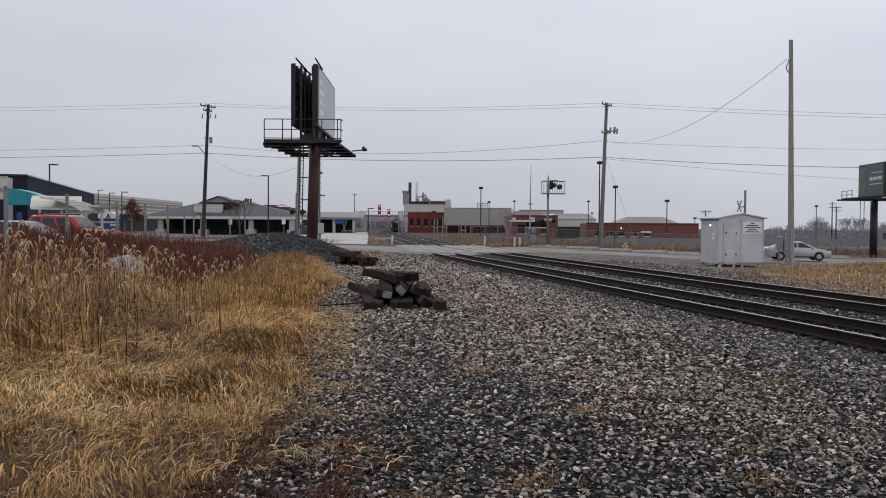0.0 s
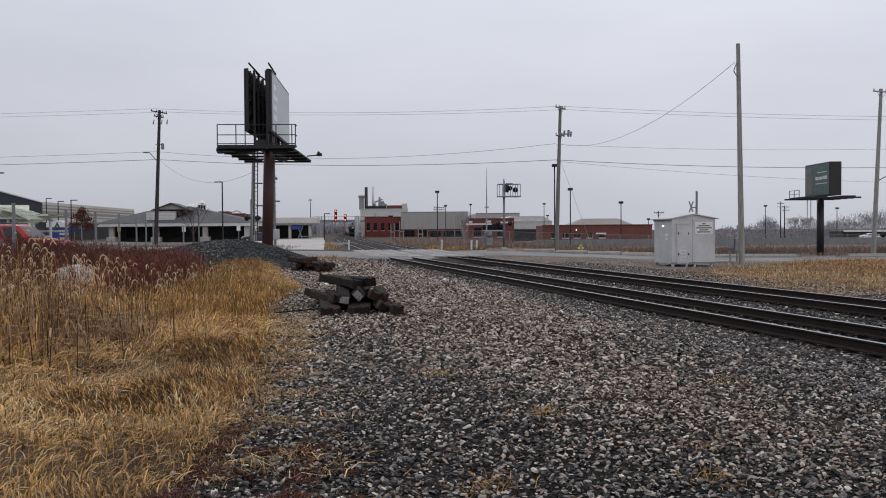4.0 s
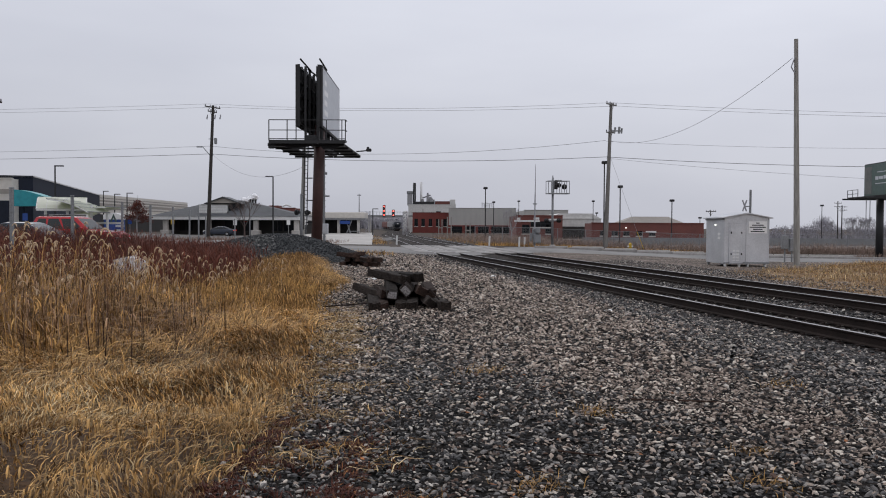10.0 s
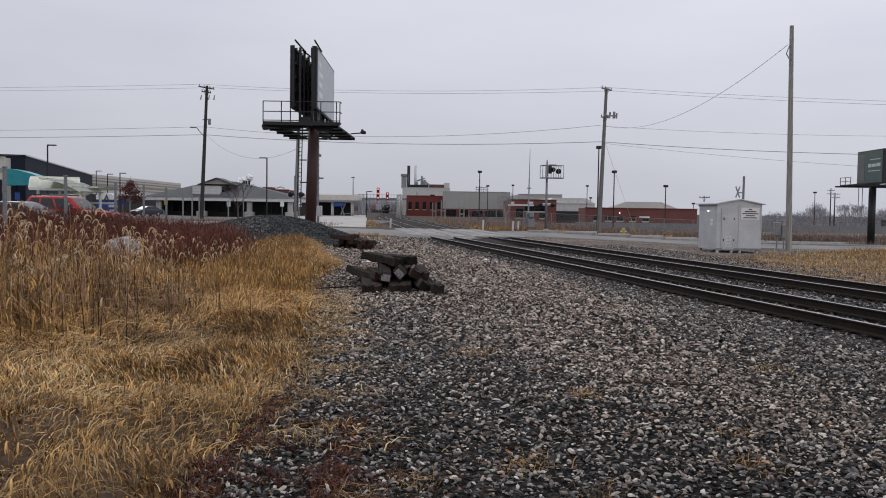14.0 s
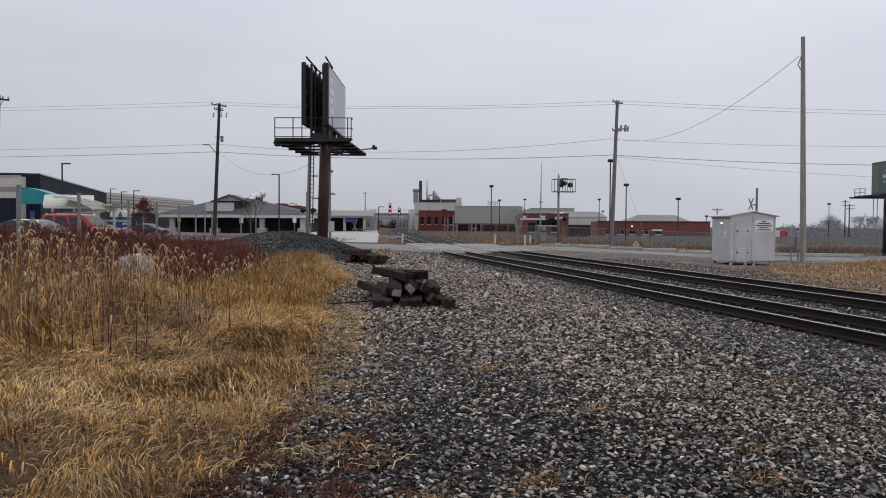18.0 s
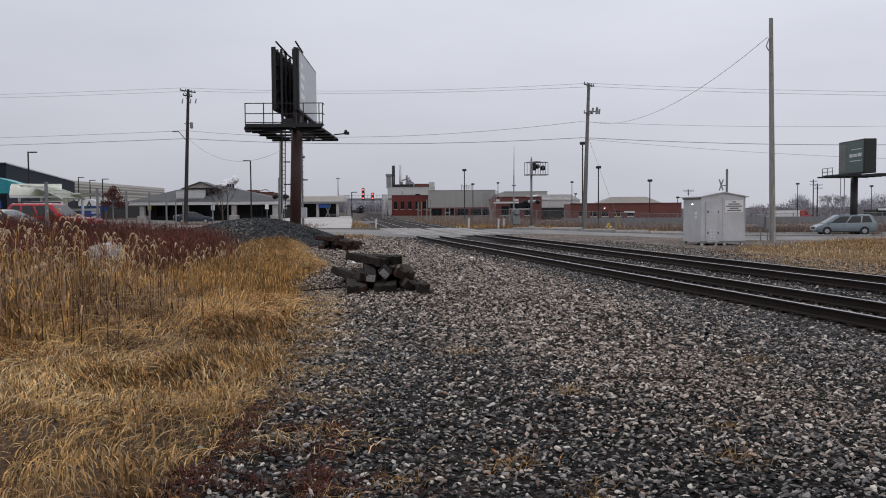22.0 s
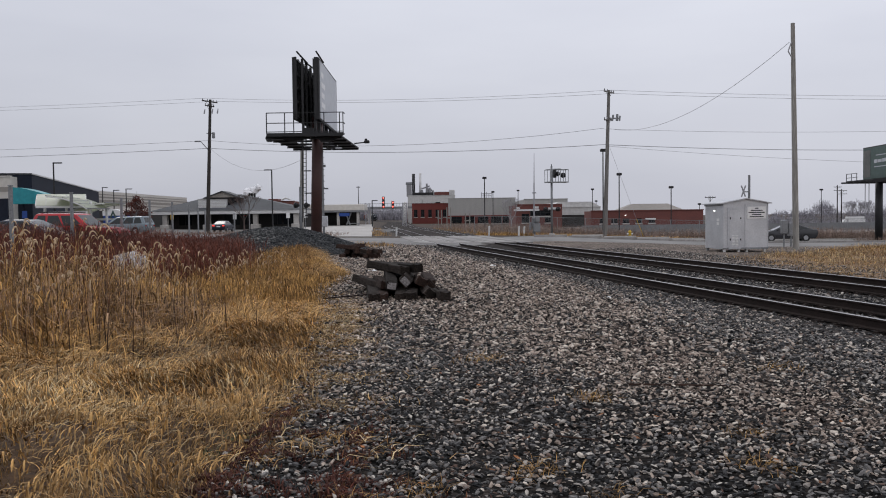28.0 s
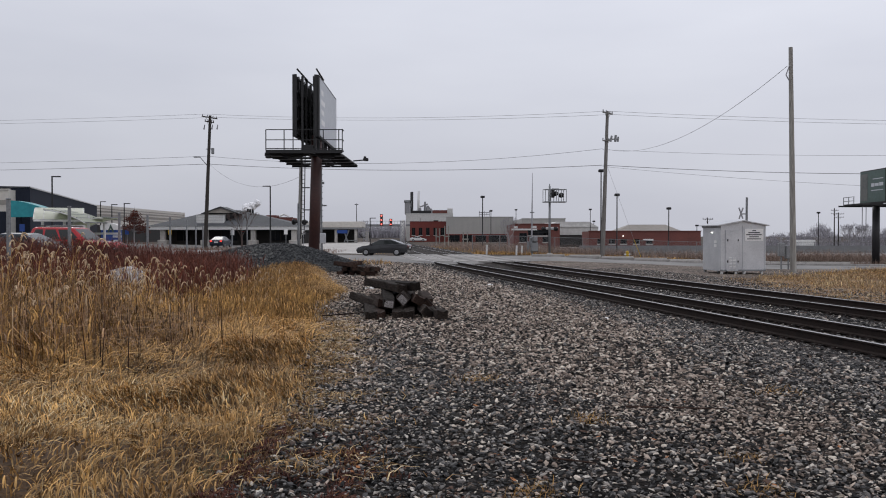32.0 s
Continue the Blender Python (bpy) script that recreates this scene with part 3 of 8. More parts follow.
# ---- large things: billboards, poles, wires, hut ----
def utility_pole(base, top, r, material, label, arms=(), group="utility poles"):
    """A leaning wooden pole from base to top with cross arms (height below the top, half length, turn)."""
    p = thing("utility_pole", label, "utility pole", group, pose(*base))
    b, t = Vector((0, 0, -0.3)), Vector(top) - Vector(base)
    part("pole", Geo().tube(b, t, r, r * 0.62, 12), material, p, smooth=False)
    d = t.normalized()
    for drop, half, turn in arms:
        c = t - d * drop
        u = Vector((math.cos(turn), math.sin(turn), 0))
        g = Geo()
        g.box((0, 0, 0), (2 * half, 0.10, 0.12), m=Matrix.Translation(c + Vector((0, -0.18, 0))) @ Matrix.Rotation(turn, 4, "Z"), cut=0.01)
        g.tube(c + u * half * 0.55 + Vector((0, -0.18, 0)), c - d * 0.7, 0.02, n=5)
        g.tube(c - u * half * 0.55 + Vector((0, -0.18, 0)), c - d * 0.7, 0.02, n=5)
        arm = part("crossarm", g, material, p)
        for s in (-0.92, -0.3, 0.45, 0.92):
            q = c + u * half * s + Vector((0, -0.18, 0.06))
            part("insulator", Geo().tube(q, q + Vector((0, 0, 0.12)), 0.05, 0.06, 7).tube(q + Vector((0, 0, 0.12)), q + Vector((0, 0, 0.2)), 0.075, 0.03, 7), M["insulator"], arm)
    return p, t


# two-sided billboard seen edge-on
BX, BY = -10.05, 60.0
bb = thing("billboard", "tall billboard with two boards on a dark red steel column", "billboard", at=pose(BX, BY, gz(BX, BY)))
z0 = -gz(BX, BY)
part("column", Geo().tube((-0.12, 0, -0.4), (0.16, 0, z0 + 9.0), 0.40, 0.38, 20), M["rust_steel"], bb, "dark oxide-red round steel column", True)


def board(name, face_mat, x0, x1, y0, y1, zb, zt, back):
    """A board from (x0, y0) to (x1, y1), its face to one side, its framing to the other."""
    a, b = Vector((x0, y0, 0)), Vector((x1, y1, 0))
    u = (b - a).normalized()
    n = Vector((-u.y, u.x, 0)) * back
    L = (b - a).length
    m = Matrix(((u.x, n.x, 0, x0), (u.y, n.y, 0, y0), (0, 0, 1, 0), (0, 0, 0, 1)))
    pan = part(name, Geo().box((L / 2, 0, (zb + zt) / 2), (L, 0.12, zt - zb), m=m, cut=0.02), M["board_back"], bb)
    part("poster", Geo().box((L / 2, -0.075, (zb + zt) / 2), (L - 0.7, 0.02, zt - zb - 0.3), m=m), face_mat, pan)
    g = Geo()
    k = int(L / 0.9)
    for i in range(k + 1):
        g.box((L * i / k, 0.16, (zb + zt) / 2), (0.10, 0.2, zt - zb), m=m)
    for i in range(5):
        g.box((L / 2, 0.30, zb + 0.25 + (zt - zb - 0.5) * i / 4), (L, 0.08, 0.14), m=m)
    part("back_frame", g, M["black_steel"], pan, "dark steel framing behind the board")
    return pan, m, L


bz = z0
pan, pm, pl = board("board", M["poster_pale"], 0.62, 0.36, -2.3, 8.0, bz + 8.62, bz + 12.92, 1)
for i, (w, zz) in enumerate(((1.1, 11.9), (1.9, 11.2), (1.5, 10.5), (1.8, 9.8))):
    part("lettering_bar", Geo().box((1.0 + w / 2, -0.09, bz + zz), (w, 0.015, 0.36), m=pm), M["sign_white"], pan)
board("board", M["board_back"], -1.12, -0.95, -2.3, 8.0, bz + 8.66, bz + 12.95, -1)
for y in (-2.0, -0.4, 1.3, 3.0, 4.7, 6.4, 7.7):
    part("upright", Geo().box((-0.52, y, bz + 10.25), (0.15, 0.2, 5.2)), M["black_steel"], bb)
    part("upright", Geo().box((0.34, y, bz + 10.25), (0.18, 0.2, 5.2)), M["black_steel"], bb)
    for zz in ((8.0,) if y < 0 else (8.0, 9.4, 10.8, 12.1)):
        part("cross_brace", Geo().box((-0.1, y, bz + zz), (0.7, 0.12, 0.14)), M["black_steel"], bb)
    if y > 0:
        part("diagonal_brace", Geo().tube((-0.5, y, bz + 9.4), (0.34, y, bz + 10.8), 0.05, n=5), M["black_steel"], bb)
        part("diagonal_brace", Geo().tube((0.34, y + 0.1, bz + 10.8), (-0.5, y + 0.1, bz + 12.1), 0.05, n=5), M["black_steel"], bb)
for x0, x1, ya, yb in ((-0.78, -0.3, -2.6, -1.2), (0.56, 0.86, -2.6, -1.4), (-0.5, 0.1, -1.2, 6.2)):
    part("top_outrigger", Geo().tube((x0, ya, bz + (13.25 if ya < -2 else 12.8)), (x1, yb, bz + (12.7 if ya < -2 else 12.75)), 0.06, n=6), M["black_steel"], bb)
part("lightning_rod", Geo().tube((0.05, -1.0, bz + 12.3), (0.05, -1.0, bz + 13.1), 0.02, n=5), M["galv_dark"], bb)
part("main_beam", Geo().box((-0.1, 2.8, bz + 7.75), (0.7, 10.4, 0.6), cut=0.03), M["black_steel"], bb)
part("front_catwalk", Geo().box((-0.28, -2.45, bz + 7.62), (5.3, 0.75, 0.1)).box((-0.28, -2.82, bz + 7.55), (5.3, 0.05, 0.24)), M["black_steel"], bb, "black steel catwalk grating")
for xa, xb_ in ((-3.15, -1.95), (0.85, 2.15)):
    part("side_catwalk", Geo().box(((xa + xb_) / 2, 3.0, bz + 7.5), (xb_ - xa, 10.2, 0.07)), M["black_steel"], bb, "black steel catwalk grating along the board")
    for y in (-1.9, 0.6, 3.1, 5.6, 7.9):
        part("catwalk_bearer", Geo().box(((xa - 0.1 if xa < 0 else 0.0) / 2 + (0 if xa < 0 else xb_ / 2), y, bz + 7.4), (abs(xa) if xa < 0 else xb_, 0.12, 0.14)), M["black_steel"], bb)
for o in ([(-2.9, 7.6), (-0.3, 7.6), (-0.3, 7.3), (-1.6, 7.15), (-2.1, 7.35)], [(0.25, 7.6), (2.3, 7.6), (1.6, 7.2), (0.7, 7.1)]):
    part("gusset", Geo().prism([(x, z + bz) for x, z in o], -1.9, -1.8), M["black_steel"], bb)
XR = (-2.92, -1.66, -1.04, 1.05, 2.12, 2.36)
for z in (7.75, 8.35, 9.05):
    part("handrail", Geo().box((-0.28, -2.78, bz + z), (5.3, 0.055, 0.055)), M["black_steel"], bb)
for x in XR:
    part("handrail_post", Geo().box((x, -2.78, bz + 8.34), (0.06, 0.06, 1.42)), M["black_steel"], bb)
for z in (8.35, 9.05):
    part("handrail", Geo().box((2.36, -2.4, bz + z), (0.055, 0.75, 0.055)), M["black_steel"], bb)
for x, y, z, d in ((-3.55, 1.4, 7.55, 1), (2.75, 7.6, 7.9, -1)):
    part("floodlight_arm", Geo().tube((x + d * 0.9, y, bz + z - 0.08), (x, y, bz + z), 0.05, n=6), M["black_steel"], bb)
    part("floodlight", Geo().box((x - d * 0.12, y, bz + z + 0.04), (0.42, 0.4, 0.24), cut=0.05).box((x - d * 0.05, y, bz + z + 0.22), (0.2, 0.2, 0.16), cut=0.04), M["black_steel"], bb)
g = Geo()
for x in (-0.75, -1.0):
    g.tube((x, -0.3, bz + 1.5), (x + 0.1, -0.3, bz + 7.5), 0.04, n=6)
for k in range(20):
    g.tube((-0.75 + k * 0.005, -0.3, bz + 1.6 + k * 0.3), (-1.0 + k * 0.005, -0.3, bz + 1.6 + k * 0.3), 0.02, n=5)
for k in range(4):
    g.box((-0.6, -0.2, bz + 2 + k * 1.6), (0.5, 0.06, 0.08))
part("ladder", g, M["black_steel"], bb)

# wooden poles
UPY = {}
p, t = utility_pole((-28.6, 95, gz(-28.6, 95)), (-27.95, 95, 15.5), 0.24, M["pole_wood"], "dark leaning wooden utility pole with a crossarm beside the car park", [(0.25, 1.2, 1.08), (0.75, 0.7, 1.08)])
part("street_light_arm", Geo().tube((-0.15 + t.x * 0.62, 0, t.z * 0.63), (-0.9 + t.x * 0.62, -0.2, t.z * 0.69), 0.05, n=6).box((-1.25 + t.x * 0.62, -0.2, t.z * 0.69), (0.7, 0.25, 0.14), cut=0.04), M["galv_dark"], p)
part("transformer_bracket", Geo().box((t.x * 0.75 + 0.45, 0, t.z * 0.735), (0.3, 0.3, 0.7), cut=0.06).box((t.x * 0.75 + 0.1, 0, t.z * 0.75), (0.9, 0.08, 0.08)), M["galv_dark"], p)
for k in (-0.6, 0.3, 0.9):
    part("fuse_cutout", Geo().tube((t.x * 0.9 + k, -0.2, t.z * 0.895), (t.x * 0.9 + k + 0.1, -0.2, t.z * 0.93), 0.09, 0.05, 7), M["insulator"], p)
p, t = utility_pole((14.6, 82, gz(14.6, 82)), (15.05, 82, 13.95), 0.23, M["pole_mid"], "weathered utility pole with a crossarm and fuse gear beyond the road", [(0.2, 1.0, 0.9), (2.9, 0.45, 0.3)])
part("fuse_bank", Geo().box((t.x + 0.55, -0.1, t.z - 2.75), (0.9, 0.15, 0.12), m=None).tube((t.x + 0.3, -0.1, t.z - 3.0), (t.x + 0.4, -0.1, t.z - 2.4), 0.1, n=7).tube((t.x + 0.75, -0.1, t.z - 3.0), (t.x + 0.8, -0.1, t.z - 2.35), 0.12, n=7).tube((t.x + 1.0, -0.1, t.z - 3.0), (t.x + 1.05, -0.1, t.z - 2.5), 0.09, n=7), M["galv_dark"], p)
part("stay_wire", Geo().tube((t.x * 0.6, 0, t.z * 0.66), (3.2, 0.5, 1.8), 0.012, n=5), M["wire"], p)
part("stay_guard", Geo().tube((3.2, 0.5, 1.8), (3.9, 0.6, 0.1), 0.03, n=6), M["yellow"], p)
p, t = utility_pole((18.3, 45, gz(18.3, 45)), (18.07, 45, 11.85), 0.17, M["pole_pale"], "bare pale wooden pole behind the railway hut", [])
part("cable_clamp", Geo().tube((t.x * 0.9 - 0.12, -0.1, t.z - 1.0), (t.x * 0.9 - 0.3, -0.1, t.z - 1.5), 0.03, n=6).tube((t.x * 0.9 - 0.3, -0.1, t.z - 1.5), (t.x * 0.9 - 0.12, -0.1, t.z - 1.8), 0.03, n=6), M["wire"], p)
p, t = utility_pole((-34.2, 60, gz(-34.2, 60)), (-33.8, 60, 11.0), 0.2, M["pole_wood"], "dark wooden utility pole with a transformer by the car park", [(0.3, 0.9, 1.05)])
part("transformer", Geo().tube((t.x - 0.35, -0.1, t.z - 2.1), (t.x - 0.35, -0.1, t.z - 1.2), 0.27, n=12), M["galv_dark"], p)
p, t = utility_pole((44.5, 78, gz(44, 78)), (45.2, 78, 15), 0.24, M["pole_pale"], "tall wooden pole with a street light near the billboard", [(0.3, 1.1, 0.3)])
part("street_light_arm", Geo().tube((t.x * 0.45, 0, 7.0), (2.6, -0.3, 8.3), 0.06, n=6).box((3.0, -0.3, 8.32), (0.8, 0.3, 0.16), cut=0.04), M["galv_dark"], p)
p, t = utility_pole((105.6, 230, gz(105, 230)), (105.6, 230, 8.1), 0.2, M["pole_wood"], "distant wooden power pole with crossarms", [(0.4, 1.5, 0.2), (1.3, 1.5, 0.2)])
p, t = utility_pole((109, 240, gz(105, 230)), (109, 240, 9.6), 0.2, M["pole_wood"], "distant wooden power pole with crossarms", [(0.6, 1.2, 0.2), (1.6, 1.2, 0.2)])
p, t = utility_pole((45.5, 150, gz(45, 150)), (45.5, 150, 5.0), 0.12, M["pole_wood"], "distant wooden power pole with crossarms", [(0.3, 1.0, 0.2)])
p, t = utility_pole((-13.45, 72, gz(-13.4, 72)), (-13.25, 72, 8.9), 0.22, M["pole_pale"], "grey wooden pole behind the billboard column", [])


def wire(a, b, sag, r=0.016, n=14, name="overhead_wire", label="thin dark overhead wire between poles"):
    a, b = Vector(a), Vector(b)
    cu = bpy.data.curves.new(name, "CURVE")
    cu.dimensions, cu.bevel_depth, cu.bevel_resolution = "3D", r, 1
    sp = cu.splines.new("POLY")
    sp.points.add(n)
    for i in range(n + 1):
        s = i / n
        q = a.lerp(b, s)
        sp.points[i].co = (q.x, q.y, q.z - 4 * sag * s * (1 - s), 1)
    cu.materials.append(M["wire"])
    return tagged(new(name, cu), label, "overhead wire", "overhead wires", "stuff")


for (xa, za), (xb, zb), sag in (((-28.48, 15.67), (14.99, 13.97), 0.55), ((-27.4, 15.3), (15.55, 13.64), 0.44)):
    wire((xa, 95, za), (xb, 82, zb), sag, 0.015)
    wire((xa - 68.6, 113, za + 1.5), (xa, 95, za), 0.3, 0.015)
    wire((xb, 82, zb), (44.6, 78, zb - 1.6), 0.15, 0.015)
    wire((44.6, 78, zb - 1.6), (100, 66, zb - 1.4), 0.6, 0.015)
for zl, zm, sag, r in ((10.85, 10.28, 1.12, 0.02), (9.96, 8.67, 0.6, 0.03)):
    wire((-28.24, 95, zl), (14.57, 82, zm), sag, r)
    wire((-97.0, 113, zl + 0.5), (-28.24, 95, zl), 0.3, r)
for z0_, z1_, r in ((8.67, 7.48, 0.03), (8.55, 6.1, 0.014), (10.2, 9.25, 0.014)):
    wire((14.6, 82, z0_), (44.6, 78, z1_), 0.25, r)
    wire((44.6, 78, z1_), (100, 66, z1_ + 0.4), 0.5, r)
wire((14.95, 82, 10.25), (17.9, 45, 10.85), 1.68, 0.014, 24)
wire((-28.0, 95, 9.9), (-13.3, 72, 6.9), 1.64, 0.014)

# second billboard
b2 = thing("billboard", "dark green billboard on a steel post beyond the road", "billboard", at=pose(37.3, 74, gz(37.3, 74)))
zz = -gz(37.3, 74)
part("column", Geo().tube((0, 0, -0.3), (0, 0, zz + 4.7), 0.32, 0.30, 16), M["black_steel"], b2, smooth=True)
boxm = Matrix.Translation((-0.35, -0.2, 0)) @ Matrix.Rotation(radians(-92), 4, "Z")
pan = part("board", Geo().box((0, 0.45, zz + 6.08), (4.9, 1.05, 2.95), m=boxm, cut=0.04), M["board_back"], b2)
part("poster", Geo().box((0, -0.09, zz + 6.08), (4.7, 0.02, 2.75), m=boxm), M["green_board"], pan)
for w, x, z, h in ((1.9, 1.05, 6.72, 0.07), (0.55, 0.05, 6.2, 0.3), (0.75, 0.8, 6.2, 0.26), (0.7, 1.65, 6.22, 0.3), (2.2, 0.9, 5.72, 0.07)):
    part("lettering_bar", Geo().box((x, -0.105, zz + z), (w, 0.012, h), m=boxm), M["poster_pale"], pan)
for y in (-0.9, 1.6):
    part("catwalk_plank", Geo().box((0, y, zz + 4.52), (5.2, 1.1, 0.1), m=boxm), M["black_steel"], b2)
for x in (-2.5, -1.2, 0, 1.2, 2.5):
    part("catwalk_bearer", Geo().box((x, 0.35, zz + 4.4), (0.1, 4.6, 0.14), m=boxm), M["black_steel"], b2)
for z in (4.85, 5.2):
    part("handrail", Geo().box((-1.7, -1.4, zz + z), (2.2, 0.05, 0.05), m=boxm), M["galv_dark"], b2)
for x in (-2.75, -1.7, -0.65):
    part("handrail_post", Geo().box((x, -1.4, zz + 4.85), (0.05, 0.05, 0.75), m=boxm), M["galv_dark"], b2)
part("poster_picture", Geo().box((-1.55, -0.108, zz + 6.05), (1.3, 0.012, 2.4), m=boxm), M["picture_grey"], pan, "greyish-brown picture area of the poster")
lad_ = Geo().tube((0, -0.62, zz + 1.2), (0, -0.62, zz + 4.5), 0.035, n=5).tube((0, -0.95, zz + 1.2), (0, -0.95, zz + 4.5), 0.035, n=5)
lad_.v = [tuple(boxm @ Vector(p)) for p in lad_.v]
part("ladder", lad_, M["insulator"], b2)

# the galvanised railway hut
def hut():
    th = thing("equipment_hut", "galvanised steel railway equipment hut with a louvred door and a sign", "equipment hut", at=pose(14.87, 44.4, -0.25, 0, 0, 5))
    A, B, H = 2.38, 2.4, 2.36
    lo = 0.16
    wall = Geo()
    wall.prism([(-A / 2, lo), (-A / 2, lo + H), (0, lo + H + 0.22), (A / 2, lo + H), (A / 2, lo)], -B / 2, B / 2)
    part("body", wall, M["galv"], th)
    for x in (-A / 2 + 0.02, -0.02, A / 2 - 0.02):
        part("panel_seam", Geo().box((x, -B / 2 - 0.014, lo + H / 2), (0.05, 0.028, H - 0.02), cut=0.006), M["galv"], th)
    part("eaves_trim", Geo().box((-A / 2 - 0.03, 0, lo + H - 0.06), (0.05, B + 0.04, 0.1), cut=0.01), M["galv_dark"], th)
    part("base_rail", Geo().box((0, -B / 2 - 0.02, lo + 0.04), (A + 0.06, 0.05, 0.08)), M["galv_dark"], th)
    for s in (-1, 1):
        part("roof_sheet", Geo().shape([(0, -B / 2 - 0.12, lo + H + 0.23), (s * (A / 2 + 0.16), -B / 2 - 0.12, lo + H - 0.02), (s * (A / 2 + 0.16), B / 2 + 0.12, lo + H - 0.02), (0, B / 2 + 0.12, lo + H + 0.23),
                                        (0, -B / 2 - 0.12, lo + H + 0.28), (s * (A / 2 + 0.16), -B / 2 - 0.12, lo + H + 0.03), (s * (A / 2 + 0.16), B / 2 + 0.12, lo + H + 0.03), (0, B / 2 + 0.12, lo + H + 0.28)],
                                       [(0, 1, 2, 3), (4, 5, 6, 7), (0, 1, 5, 4), (1, 2, 6, 5), (2, 3, 7, 6)]), M["galv"], th)
    for x in (-A / 2 + 0.1, -0.35, 0.1, A / 2 - 0.15):
        for y in (-B / 2 + 0.1, B / 2 - 0.1):
            part("foot", Geo().box((x, y, 0.02), (0.1, 0.14, 0.36)), M["white"] if y < 0 else M["galv_dark"], th)
    part("door_frame", Geo().box((-0.92, -B / 2 - 0.02, lo + 1.05), (0.06, 0.05, 2.1)).box((-0.24, -B / 2 - 0.02, lo + 1.05), (0.06, 0.05, 2.1)).box((-0.58, -B / 2 - 0.02, lo + 2.1), (0.74, 0.05, 0.06)), M["galv"], th)
    d = part("door", Geo().box((-0.58, -B / 2 - 0.025, lo + 1.03), (0.62, 0.05, 2.04), cut=0.008), M["galv"], th)
    for z in (lo + 1.6, lo + 0.5):
        part("door_latch", Geo().box((-0.84, -B / 2 - 0.065, z), (0.06, 0.03, 0.12), cut=0.01), M["black_steel"], d)
        part("door_hinge", Geo().box((-0.29, -B / 2 - 0.065, z), (0.06, 0.03, 0.1), cut=0.01), M["black_steel"], d)
    for x in (-0.69, -0.5):
        for k in range(8):
            part("louvre", Geo().box((x, -B / 2 - 0.058, lo + 0.16 + k * 0.075), (0.15, 0.03, 0.042), cut=0.008), M["white"], d)
    sg = part("sign", Geo().box((0.57, -B / 2 - 0.02, lo + 1.88), (0.98, 0.02, 0.62)), M["sign_white"], th)
    for k, w in enumerate((0.18, 0.62, 0.86, 0.5, 0.74)):
        part("lettering_bar", Geo().box((0.57, -B / 2 - 0.034, lo + 2.1 - k * 0.108), (w, 0.008, 0.05)), M["ink"], sg)
    part("wall_lamp", Geo().tube((-A / 2, -0.1, lo + 2.0), (-A / 2 - 0.06, -0.1, lo + 2.0), 0.03, n=10), M["lamp_white"], th)
    for z in (1.32, 1.52):
        part("notice_plate", Geo().box((-A / 2 - 0.012, -0.55, lo + z), (0.02, 0.3, 0.14)), M["sign_white"], th)
    part("roof_vent", Geo().tube((A / 2 - 0.1, 0.6, lo + H), (A / 2 - 0.1, 0.6, lo + H + 0.2), 0.05, 0.09, 8), M["black_steel"], th)
    return th


hut()
xb = thing("crossbuck_sign", "pale crossbuck on a dark post behind the hut", "crossing sign", at=pose(21.0, 60, gz(21, 60)))
part("post", Geo().tube((0, 0, -0.2), (0.03, 0, 4.49 - gz(21, 60)), 0.09, 0.08, 9), M["galv_dark"], xb)
for s in (-1, 1):
    part("crossbuck_blade", Geo().box((0, 0, 0), (0.10, 0.03, 0.85), m=Matrix.Translation((-0.42, -0.1 - 0.02 * s, 3.35 - gz(21, 60))) @ Matrix.Rotation(radians(s * 20), 4, "Y"), cut=0.008), M["insulator"], xb)
part("bracket", Geo().box((-0.2, -0.06, 3.3 - gz(21, 60)), (0.5, 0.06, 0.08)), M["galv_dark"], xb)
hb = thing("signal_cabinet", "grey metal track-side signal cabinets on posts", "signal cabinet", at=pose(19.6, 50, gz(19.6, 50)))
for x, z in ((0, 1.2), (0.42, 1.05)):
    part("case", Geo().box((x, 0, z), (0.36, 0.3, 0.8), cut=0.03), M["galv_dark"], hb)
    part("post", Geo().tube((x, 0, -0.1), (x, 0, z - 0.35), 0.05, n=8), M["galv_dark"], hb)
    part("finial", Geo().tube((x, 0, z + 0.4), (x, 0, z + 0.62), 0.04, n=7).box((x, 0, z + 0.66), (0.14, 0.14, 0.1), cut=0.03), M["insulator"], hb)


def crossing_flasher(g, x, z, r):
    g.tube((x, 0.0, z), (x, -0.12, z), r, n=14)
    g.tube((x, -0.12, z), (x, -0.36, z + 0.02), r * 0.62, r * 0.55, n=12)


def crossing_signal(x, y, turn, h, label, fz=2.68):
    th = thing("crossing_signal", label, "crossing signal", "level crossing signals", pose(x, y, gz(x, y), 0, 0, turn))
    part("mast", Geo().tube((0, 0, -0.2), (0, 0, h), 0.12, 0.10, 12), M["galv_dark"], th, smooth=True)
    part("base", Geo().box((0, 0, 0.1), (0.5, 0.5, 0.4), cut=0.05), M["concrete"], th)
    for s in (-0.62, 0.62):
        g = Geo()
        crossing_flasher(g, s, fz, 0.23)
        part("flasher", g, M["black_steel"], th, "black round flasher with a hood", True)
    part("flasher_bar", Geo().tube((-0.7, 0.03, fz), (0.7, 0.03, fz), 0.05, n=7), M["galv_dark"], th)
    return th


